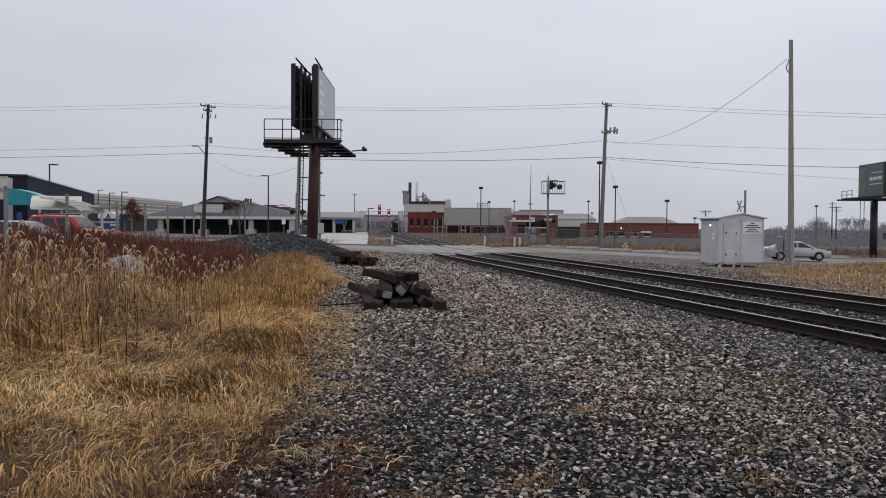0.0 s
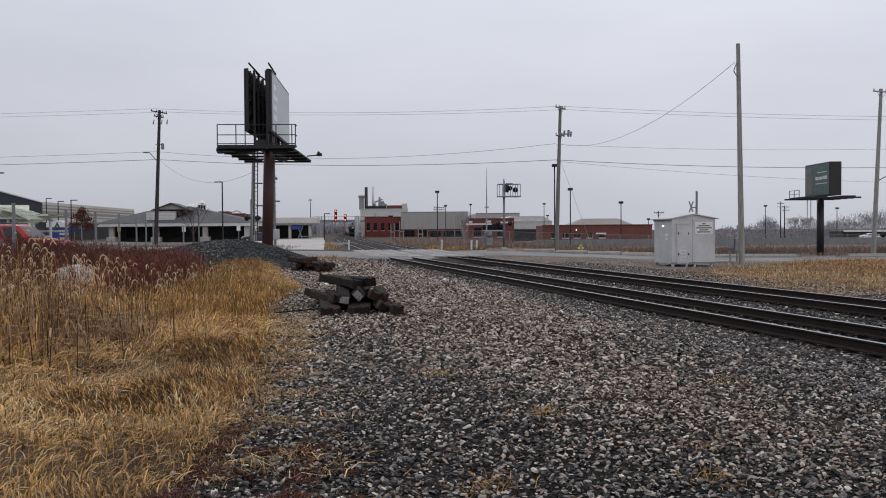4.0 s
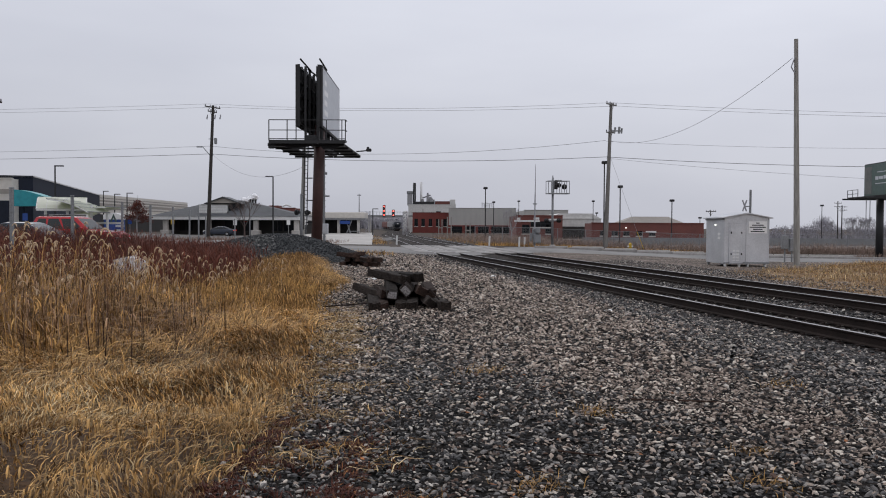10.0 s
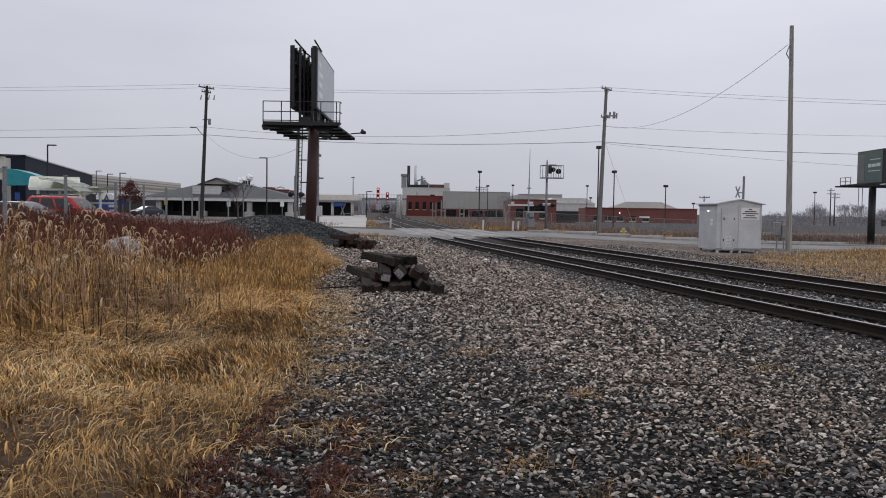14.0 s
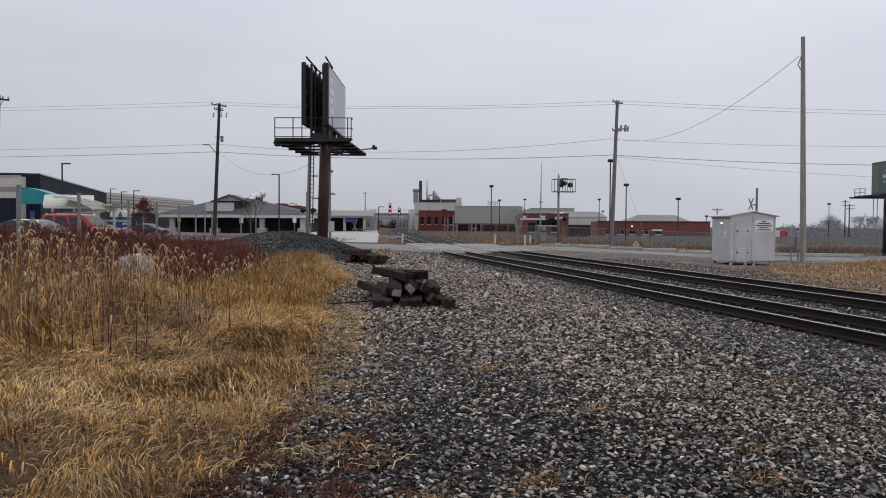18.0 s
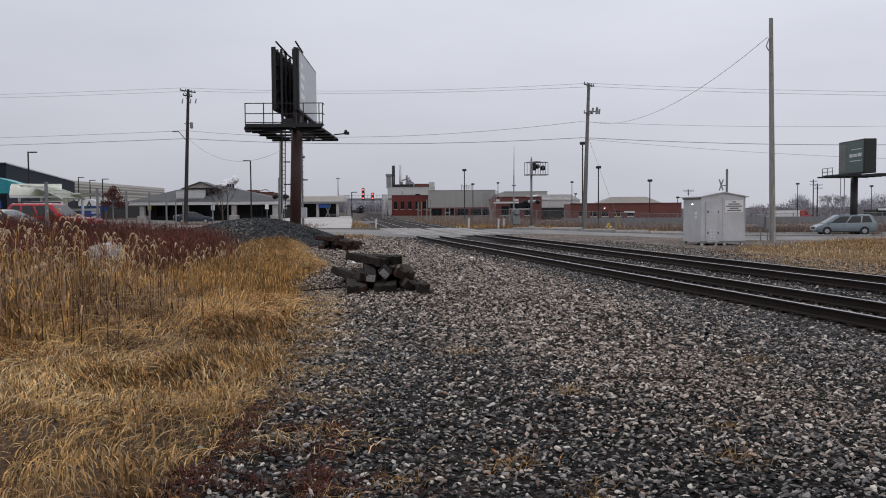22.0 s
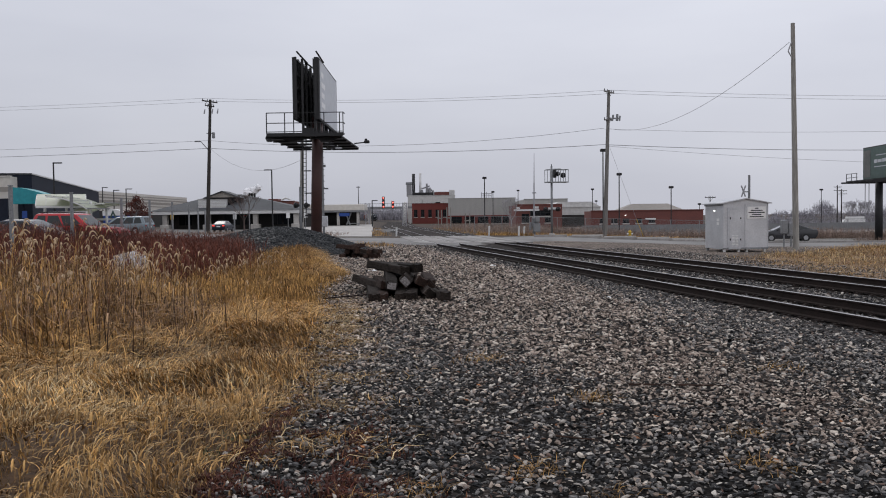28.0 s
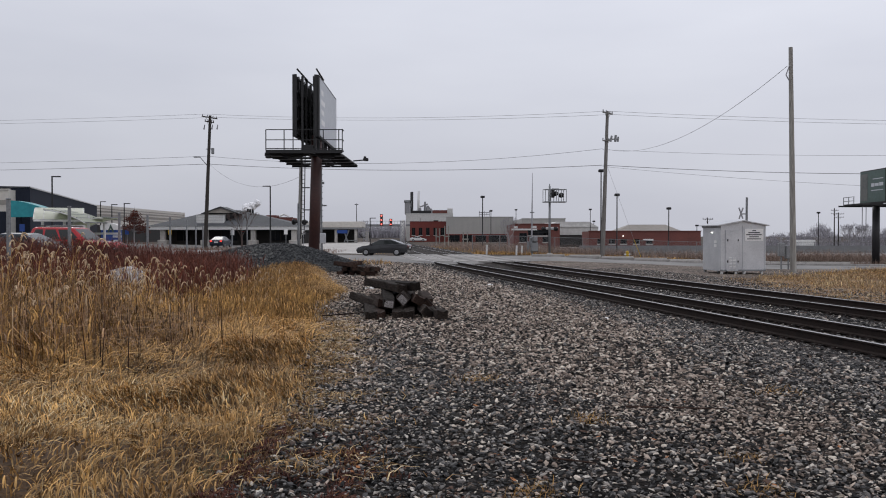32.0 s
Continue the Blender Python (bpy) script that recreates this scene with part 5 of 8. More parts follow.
def barrel_canopy(x, y, turn, length, depth, low, rise):
    """A quarter-barrel roof: low along its front, rising to the back."""
    th = thing("bus_canopy", "curved frosted canopy on white steel ribs at the bus stop", "canopy", "bus canopies", pose(x, y, gz(x, y), 0, 0, turn))
    pts = [(depth * k / 6, low + rise * math.sin(math.pi / 2 * k / 6)) for k in range(7)]
    for i in range(5):
        xa, xb = length * i / 5 + 0.03, length * (i + 1) / 5 - 0.03
        vs = [p for ya, za in pts for p in ((xa, ya, za), (xb, ya, za), (xb, ya, za + 0.03), (xa, ya, za + 0.03))]
        fs = [(4 * q + c, 4 * q + (c + 1) % 4, 4 * q + 4 + (c + 1) % 4, 4 * q + 4 + c) for q in range(6) for c in range(4)]
        part("roof_panel", Geo().shape(vs, fs + [(0, 1, 2, 3), (24, 25, 26, 27)]), M["canopy"], th)
    for i in range(6):
        g = Geo()
        for (ya, za), (yb, zb) in zip(pts, pts[1:]):
            g.tube((length * i / 5, ya, za - 0.05), (length * i / 5, yb, zb - 0.05), 0.055, n=5)
        part("rib", g, M["white"], th)
    for ya, za in pts[::2]:
        part("purlin", Geo().tube((-0.05, ya, za - 0.02), (length + 0.05, ya, za - 0.02), 0.045, n=5), M["clad_grey"], th)
    for px in (0.15, 0.85):
        part("post", Geo().tube((length * px, depth * 0.8, -0.2), (length * px, depth * 0.8, low + rise * 0.9), 0.13, n=8), M["white"], th)
    part("gutter_beam", Geo().box((length / 2, 0, low - 0.12), (length, 0.14, 0.2), cut=0.03), M["white"], th)


barrel_canopy(-40.8, 80, 24, 4.5, 4.2, 3.0, 1.25)
canopy(-37.5, 82, 4.0, 3.95, 0, "curved frosted canopy on white steel ribs at the bus stop", 1.9, 1.25)
canopy(-37.3, 85, 4.4, 3.3, 180, "low curved grey canopy on white posts")

# blue kiosk and small signs before the station
ks = thing("blue_kiosk", "blue and white kiosk with a green arch emblem", "kiosk", at=pose(-39.4, 95, 0.45))
part("body", Geo().box((0, 0, 0.95), (2.0, 1.2, 2.4), cut=0.05), M["blue_sign"], ks)
part("white_header", Geo().prism([(-1.02, 1.95), (1.02, 1.95), (1.02, 2.45), (0.6, 2.65), (0, 2.72), (-0.6, 2.65), (-1.02, 2.45)], -0.66, 0.62), M["sign_white"], ks)
part("emblem", Geo().prism([(-0.2, 1.7), (0.2, 2.6), (0.6, 1.7), (0.4, 1.7), (0.2, 2.2), (0.0, 1.7)], -0.72, -0.68), M["green_board"], ks)
part("panel", Geo().box((0.9, -0.62, 1.2), (1.0, 0.04, 0.25)).box((0.9, -0.62, 0.7), (1.0, 0.04, 0.25)), M["poster_pale"], ks)


def signpost(x, y, h, plate, label):
    th = thing("signpost", label, "sign", "small signs", pose(x, y, gz(x, y)))
    part("post", Geo().tube((0, 0, -0.2), (0, 0, h), 0.05, n=7), M["galv_dark"], th)
    part("plate", Geo().box((0, -0.06, h - 0.3), (0.55, 0.02, 0.75), cut=0.01), plate, th)


for x, y, h, pl_ in ((-40.5, 84, 2.3, M["sign_white"]), (-47.5, 120, 2.3, M["blue_sign"]), (-44.0, 128, 2.4, M["yellow"]), (-33.2, 124, 2.4, M["sign_white"]), (-25.2, 124, 2.5, M["sign_white"]), (-21.5, 118, 2.5, M["sign_white"]), (-45, 86, 2.5, M["blue_sign"])):
    signpost(x, y, h, pl_, "small metal sign on a thin post in the car park")
pg = Geo().box((0, 0, 1.2), (0.11, 0.11, 3.4), cut=0.015)
post0 = None
for x, y, zt in ((-14.36, 26.65, 2.9), (-15.7, 33.76, 2.9), (-17.4, 43, 2.9), (-18.0, 48.6, 2.9), (-18.7, 54.5, 2.9), (-21.0, 65, 2.9), (-23.4, 75, 2.9), (-25.5, 84, 2.7), (-22.0, 88, 2.6), (-29, 108, 2.6)):
    if post0 is None:
        post0 = thing("steel_post", "plain grey square steel post at the edge of the car park", "post", "posts along the car park", pose(x, y, zt - 2.9))
        part("shaft", pg, M["galv_dark"], post0)
        part("cap", Geo().box((0, 0, 2.93), (0.13, 0.13, 0.05), cut=0.012), M["galv_dark"], post0)
    else:
        copy_thing(post0, pose(x, y, zt - 2.9))
for x, y in ((-6.1, 84.2), (3.2, 82.0), (6.1, 81.5), (6.7, 82.5)):
    th = thing("marker_post", "short white marker post beside the tracks", "marker post", "white marker posts", pose(x, y, gz(x, y), 0, 2, 0))
    part("post", Geo().box((0, 0, 0.35), (0.17, 0.1, 1.2), cut=0.025), M["white"], th)
for x, y, h in ((-3.0, 150, 4.0), (-1.2, 130, 4.2), (1.6, 120, 3.2)):
    th = thing("timber_marker", "pale H-shaped timber frame beside the tracks", "marker post", "", pose(x, y, gz(x, y)))
    for s in (-0.3, 0.3):
        part("post", Geo().box((s, 0, h / 2 - 0.8), (0.16, 0.16, h), cut=0.02), M["pole_pale"], th)
    part("rail", Geo().box((0, -0.03, h * 0.42), (0.9, 0.1, 0.18)), M["pole_pale"], th)
hy = thing("fire_hydrant", "yellow fire hydrant on the verge", "hydrant", at=pose(16.8, 80.8, gz(16.8, 80.8)))
part("barrel", Geo().tube((0, 0, 0), (0, 0, 0.65), 0.16, 0.15, 12).tube((0, 0, 0.65), (0, 0, 0.82), 0.18, 0.06, 12), M["yellow"], hy)
part("cap", Geo().tube((-0.28, 0, 0.45), (0.28, 0, 0.45), 0.09, n=9), M["white"], hy)

# gantry with lit red signals
gn = thing("signal_gantry", "grey lattice signal gantry with lit red signals over the tracks", "signal gantry", at=pose(-16.2, 190, -0.2))
for x in (-4.2, 4.3):
    g = Geo()
    for dx in (-0.45, 0.45):
        g.tube((x + dx, 0, -0.3), (x + dx, 0, 5.4), 0.09, n=6)
    for k in range(7):
        g.tube((x - 0.45, 0, k * 0.77), (x + 0.45, 0, k * 0.77 + 0.77), 0.05, n=5)
        g.tube((x + 0.45, 0, k * 0.77), (x - 0.45, 0, k * 0.77 + 0.77), 0.05, n=5)
    part("lattice_leg", g, M["insulator"], gn)
g = Geo()
for z in (3.1, 4.0):
    g.tube((-4.2, 0, z), (4.3, 0, z), 0.08, n=6)
for k in range(9):
    g.tube((-4.2 + k * 0.94, 0, 3.1), (-3.26 + k * 0.94, 0, 4.0), 0.05, n=5)
    g.tube((-3.26 + k * 0.94, 0, 3.1), (-4.2 + k * 0.94, 0, 4.0), 0.05, n=5)
part("lattice_beam", g, M["insulator"], gn)
for x, zs in ((-0.47, (4.55, 5.5, 6.5)), (1.67, (4.5, 5.45))):
    hd = part("signal_head", Geo().box((x, -0.2, (zs[0] + zs[-1]) / 2), (0.62, 0.25, zs[-1] - zs[0] + 0.7), cut=0.06), M["trim"], gn)
    part("head_post", Geo().tube((x, -0.05, 3.5), (x, -0.05, zs[0]), 0.07, n=6), M["insulator"], gn)
    for z in zs:
        part("lit_lens", Geo().tube((x, -0.34, z), (x, -0.42, z), 0.16, n=12), M["signal_red"], hd)
for x, y, h in ((-35.4, 300, 13.4), (-6.5, 300, 9.6)):
    th = thing("radio_mast", "slender lattice radio mast far behind the station", "mast", "", pose(x, y, 0))
    part("mast", Geo().tube((0, 0, 0), (0, 0, h), 0.28, 0.12, 6), M["galv_dark"], th)
    part("cross_piece", Geo().box((0, 0, h - 0.4), (1.4, 0.2, 0.3)), M["galv_dark"], th)
g = Geo()
for k in range(5):
    g.tube((9.6 + k * 0.95, 320, 5), (9.6 + k * 0.95, 320, 11.2 - (k % 2) * 0.5), 0.1, n=5)
g.box((11.5, 320, 10.6), (4.2, 0.2, 0.25)).box((11.5, 320, 9.8), (4.2, 0.2, 0.2))
solo("roof_frame", g, M["insulator"], "pale steel frame on a distant roof", "steel frame")

# footbridge beyond the gantry
fb = thing("footbridge", "dark steel footbridge across the tracks beyond the gantry", "bridge", at=pose(-20.5, 285, -0.3))
part("girder", Geo().box((0, 0, 5.6), (26, 2.4, 0.7), cut=0.08), M["galv_dark"], fb)
g = Geo()
for k in range(27):
    g.tube((-13 + k, -1.1, 5.8), (-13 + k, -1.1, 7.0), 0.05, n=4)
part("railing", g.box((0, -1.1, 7.0), (26, 0.1, 0.1)), M["galv_dark"], fb)
for x in (-9.5, 9.5):
    part("pier", Geo().box((x, 0, 2.2), (1.0, 1.6, 5.2), cut=0.1), M["concrete"], fb)

# chain-link fence along the far side of the road
fn = thing("chain_link_fence", "grey chain-link fence with thin posts before the factory yards", "fence", at=pose(0, 0, 0))
x = 2.0
prev = None
while x < 62:
    y = 92 - 0.1 * x
    z = gz(x, y)
    part("fence_post", Geo().tube((x, y, z - 0.2), (x, y, z + 1.95), 0.04, n=6), M["galv_dark"], fn)
    if prev:
        part("top_rail", Geo().tube((prev[0], prev[1], prev[2] + 1.9), (x, y, z + 1.9), 0.022, n=5), M["galv_dark"], fn)
    prev = (x, y, z)
    x += 3.0
g = Geo()
for k in range(600):
    xa = 2 + k * 0.1
    for s in (-1, 1):
        xb = xa + s * 1.85
        if 2 < xb < 62:
            g.face([(xa, 92 - 0.1 * xa, gz(xa, 91) + 0.05), (xa + 0.008, 92 - 0.1 * xa, gz(xa, 91) + 0.05), (xb + 0.008, 92 - 0.1 * xb, gz(xb, 91) + 1.88), (xb, 92 - 0.1 * xb, gz(xb, 91) + 1.88)])
tagged(part("wire_mesh", g, M["galv_dark"], fn), kind="stuff")
gd = thing("crash_barrier", "dark road barrier along the far yard", "barrier", at=pose(0, 0, 0))
part("rail", Geo().box((45, 100, 0.1), (60, 0.2, 0.9)), M["galv_dark"], gd)


# ---- vehicles ----
def soften(ob, width, seg=2):
    """Rounds the edges of a part's mesh and shades it smooth."""
    bm = bmesh.new()
    bm.from_mesh(ob.data)
    bmesh.ops.remove_doubles(bm, verts=bm.verts, dist=0.001)
    bmesh.ops.bevel(bm, geom=[e for e in bm.edges if len(e.link_faces) == 2 and e.calc_face_angle() > 0.25], offset=width, segments=seg, profile=0.5, affect="EDGES", clamp_overlap=True)
    bm.to_mesh(ob.data)
    bm.free()
    ob.data.polygons.foreach_set("use_smooth", [True] * len(ob.data.polygons))
    return ob


def wheel(parent, x, y, r):
    w = part("wheel", Geo().tube((x, y - 0.1, r), (x, y + 0.1, r), r, n=18), M["rubber"], parent, "black tyre", False)
    s = -1 if y < 0 else 1
    part("rim", Geo().tube((x, y + s * 0.09, r), (x, y + s * 0.115, r), r * 0.62, r * 0.55, 14), M["alloy"], w, "alloy wheel rim")


def vehicle(name, label, category, paint, prof, cabin, wheels, half, r, tail=None, extra=None, at=None):
    """prof: the body's side outline; cabin: the glasshouse outline (4 points, bottom front first); drawn along x, nose to +x."""
    th = thing(name, label, category, "", at)
    g = Geo()
    k = len(prof)
    ring = []
    for hw, ins in ((-half, 0.05), (-half + 0.07, 0.0), (half - 0.07, 0.0), (half, 0.05)):
        cx, cz = sum(p[0] for p in prof) / k, sum(p[1] for p in prof) / k
        ring.append([(cx + (p[0] - cx) * (1 - ins * 0.5), hw, cz + (p[1] - cz) * (1 - ins * 1.6)) for p in prof])
    vs = [p for rg in ring for p in rg]
    fs = [tuple(range(k)), tuple(range(4 * k - 1, 3 * k - 1, -1))]
    for j in range(3):
        for i in range(k):
            fs.append((j * k + i, (j + 1) * k + i, (j + 1) * k + (i + 1) % k, j * k + (i + 1) % k))
    body = soften(part("body", g.shape(vs, fs), paint, th), 0.045)
    (x0, z0), (x1, z1), (x2, z2), (x3, z3) = cabin
    tb, tt = half - 0.07, half - 0.22
    cv = [(x0, -tb, z0), (x1, -tt, z1), (x2, -tt, z2), (x3, -tb, z3), (x0, tb, z0), (x1, tt, z1), (x2, tt, z2), (x3, tb, z3)]
    top = [(x1 - 0.15, -tt + 0.12, z1 + 0.05), (x2 + 0.15, -tt + 0.12, z2 + 0.05), (x2 + 0.15, tt - 0.12, z2 + 0.05), (x1 - 0.15, tt - 0.12, z1 + 0.05)]
    soften(part("cabin", Geo().shape(cv + top, [(0, 1, 2, 3), (7, 6, 5, 4), (0, 4, 5, 1), (3, 2, 6, 7), (1, 5, 11, 8), (5, 6, 10, 11), (6, 2, 9, 10), (2, 1, 8, 9), (8, 11, 10, 9)]), paint, th), 0.04)

    def pane(name, q, lo, hi, left, right, out):
        """A pane of glass on the face q (bottom front, top front, top back, bottom back), proud by out."""
        q = [Vector(p) for p in q]
        nrm = (q[1] - q[0]).cross(q[3] - q[0]).normalized()
        nrm = nrm if nrm.dot((q[0] + q[2]) / 2 - Vector((0, 0, 1.2))) > 0 else -nrm
        at_ = lambda u, w: (q[0].lerp(q[3], u)).lerp(q[1].lerp(q[2], u), w) + nrm * out
        o = [at_(left, lo), at_(left + 0.02, hi), at_(right - 0.02, hi), at_(right, lo)]
        part(name, Geo().shape(o + [p - nrm * 0.03 for p in o], [(0, 1, 2, 3), (0, 1, 5, 4), (1, 2, 6, 5), (2, 3, 7, 6), (3, 0, 4, 7)]), M["car_glass"], th)

    pane("windscreen", [cv[0], cv[1], cv[5], cv[4]], 0.06, 0.92, 0.05, 0.95, 0.008)
    pane("rear_window", [cv[3], cv[2], cv[6], cv[7]], 0.14, 0.88, 0.1, 0.9, 0.008)
    for s, a in ((-1, 0), (1, 4)):
        q = [cv[a + i] for i in range(4)]
        for l, r_ in ((0.09, 0.405), (0.425, 0.70), (0.72, 0.93)):
            pane("side_window", q, 0.06, 0.88, l, r_, 0.008)
        part("sill_trim", Geo().box(((wheels[0] + wheels[1]) / 2, s * (half - 0.02), 0.3), (abs(wheels[0] - wheels[1]) - 2 * r, 0.06, 0.1)), M["trim"], th)
        part("mirror", Geo().box((x0 - 0.35, s * (half + 0.08), z0 + 0.06), (0.14, 0.2, 0.14), cut=0.03), paint, th)
        for t in (0.32, 0.62):
            hx = x0 + (x3 - x0) * t - 0.25
            part("door_handle", Geo().box((hx, s * (half + 0.01), z0 - 0.12), (0.18, 0.03, 0.03)), M["trim"], th)
        for wx in wheels:
            part("wheel_arch", Geo().tube((wx, s * (half - 0.12), r + 0.03), (wx, s * (half + 0.004), r + 0.03), r * 1.1, n=18), M["trim"], th)
            wheel(th, wx, s * (half - 0.08), r)
        nose, rear = max(p[0] for p in prof), min(p[0] for p in prof)
        part("headlight", Geo().box((nose - 0.12, s * (half - 0.27), 0.68), (0.2, 0.36, 0.15), cut=0.04), M["lens_clear"], th)
        part("tail_light", Geo().box((rear + 0.08, s * (half - 0.24), 0.86), (0.16, 0.34, 0.2), cut=0.04), tail or M["lens_red"], th)
    part("grille", Geo().box((nose - 0.03, 0, 0.62), (0.08, half * 0.9, 0.2), cut=0.03), M["trim"], th)
    part("number_plate", Geo().box((rear + 0.0, 0, 0.75), (0.04, 0.5, 0.14)), M["sign_white"], th)
    if extra:
        extra(th)
    return th


SEDAN = [(-2.38, 0.5), (-2.44, 0.9), (-2.32, 1.05), (-1.7, 1.07), (0.95, 1.0), (1.75, 0.9), (2.22, 0.75), (2.4, 0.52), (2.28, 0.24), (-2.2, 0.26)]
SEDAN_CAB = [(1.3, 0.97), (0.3, 1.44), (-0.85, 1.45), (-2.0, 1.05)]
SUV = [(-2.3, 0.5), (-2.36, 1.0), (-2.25, 1.15), (0.8, 1.12), (1.9, 1.03), (2.28, 0.85), (2.35, 0.5), (2.15, 0.3), (-2.1, 0.3)]
SUV_CAB = [(0.95, 1.1), (0.2, 1.72), (-1.95, 1.74), (-2.25, 1.12)]
VAN = [(-2.5, 0.45), (-2.52, 1.0), (-2.45, 1.1), (1.2, 1.04), (1.95, 0.92), (2.38, 0.72), (2.5, 0.45), (2.25, 0.22), (-2.3, 0.24)]
VAN_CAB = [(1.75, 0.98), (0.65, 1.68), (-2.15, 1.72), (-2.48, 1.06)]


def suv_extra(th):
    for s in (-0.55, 0.55):
        part("roof_rail", Geo().tube((0.0, s, 1.83), (-1.8, s, 1.84), 0.03, n=6), M["trim"], th)
    part("lower_cladding", Geo().box((0, 0, 0.42), (4.5, 1.9, 0.16), cut=0.04), M["trim"], th)


vehicle("parked_suv", "bright red sport utility vehicle parked behind the weeds", "car", M["red_paint"], SUV, SUV_CAB, (1.45, -1.4), 0.92, 0.37, extra=suv_extra, at=pose(-19.15, 42, 0.40, 0, 0, -6))
vehicle("parked_sedan", "blue-grey sedan parked behind the weeds beside the red car", "car", M["blue_grey_paint"], SEDAN, SEDAN_CAB, (1.45, -1.4), 0.9, 0.33, at=pose(-19.4, 37.5, 0.38, 0, 0, -4))
vehicle("parked_sedan", "pale sedan parked at the far edge of the weeds", "car", M["silver_paint"], SEDAN, SEDAN_CAB, (1.45, -1.4), 0.9, 0.33, at=pose(-26.2, 36.0, 0.45, 0, 0, -4))
movers = {}
movers["silver"] = vehicle("silver_sedan", "silver sedan driving along the road", "car", M["silver_paint"], SEDAN, SEDAN_CAB, (1.45, -1.4), 0.9, 0.33)
movers["dark"] = vehicle("dark_sedan", "dark grey sedan driving over the level crossing", "car", M["dark_paint"], SEDAN, SEDAN_CAB, (1.45, -1.4), 0.9, 0.33)
movers["van"] = vehicle("minivan", "silver-blue minivan driving over the level crossing", "van", M["van_paint"], VAN, VAN_CAB, (1.55, -1.5), 0.97, 0.34)
movers["far"] = vehicle("white_sedan", "white sedan on the far street beyond the gantry", "car", M["white"], SEDAN, SEDAN_CAB, (1.45, -1.4), 0.9, 0.33)
movers["lot"] = vehicle("blue_sedan", "dark blue-grey sedan with lit tail lamps in the car park", "car", M["blue_grey_paint"], SEDAN, SEDAN_CAB, (1.45, -1.4), 0.9, 0.33, M["brake_glow"])


def truck():
    th = thing("articulated_truck", "articulated truck with a red cab and a white box trailer", "truck")
    part("trailer", Geo().box((-4.9, 0, 2.4), (9.6, 2.5, 2.7), cut=0.04), M["white"], th, "white box trailer")
    part("trailer_skirt", Geo().box((-5.0, 0, 0.85), (5.0, 2.3, 0.4)), M["galv_dark"], th)
    cab = part("cab", Geo().prism([(0.2, 0.7), (0.2, 3.7), (1.6, 3.85), (2.6, 3.3), (3.0, 2.2), (4.6, 1.9), (4.9, 1.0), (4.9, 0.6)], -1.2, 1.2), M["truck_red"], th, "red tractor cab")
    part("cab_window", Geo().prism([(1.7, 2.3), (1.7, 3.1), (2.4, 3.1), (2.85, 2.3)], -1.23, 1.23), M["window"], cab)
    part("bumper", Geo().box((4.95, 0, 0.6), (0.3, 2.4, 0.5), cut=0.06), M["alloy"], cab)
    for x in (-8.9, -7.7, -0.2, 1.0, 4.0):
        for y in (-1.05, 1.05):
            w = part("wheel", Geo().tube((x, y - 0.14, 0.5), (x, y + 0.14, 0.5), 0.5, n=16), M["rubber"], th)
            part("rim", Geo().tube((x, y + (0.15 if y > 0 else -0.15), 0.5), (x, y * 1.1, 0.5), 0.28, n=12), M["alloy"], w)
    return th


movers["truck"] = truck()
for x, y, rz in ((90, 158, 5), (95, 157, 3), (100, 160, -4), (105, 156, 8)):
    vehicle("parked_sedan", "small white car parked in the far yard", "car", M["white"], SEDAN, SEDAN_CAB, (1.45, -1.4), 0.9, 0.33, at=pose(x, y, gz(x, y), 0, 0, rz))
bt = thing("box_truck", "white box truck rolling through the far yard", "truck")
movers["box"] = bt
part("box_body", Geo().box((-2, 0, 2.2), (6, 2.4, 2.8), cut=0.04), M["white"], bt)
part("cab", Geo().prism([(1.2, 0.6), (1.2, 2.6), (2.2, 2.6), (3.0, 1.6), (3.3, 0.6)], -1.1, 1.1), M["white"], bt)
for x in (-3.5, 2.2):
    for y in (-1.0, 1.0):
        part("wheel", Geo().tube((x, y - 0.12, 0.45), (x, y + 0.12, 0.45), 0.45, n=14), M["rubber"], bt)
# walls near black to paint the shade under the white roof edge
st = building("yard_shed", "long low shed with a white roof edge in the far yard", 101, 124, 190, 196, 1.5, M["dark_void"], base=-0.6)
part("white_fascia", Geo().box((11.5, -0.4, 1.6), (22.6, 0.8, 0.45)), M["white"], st)


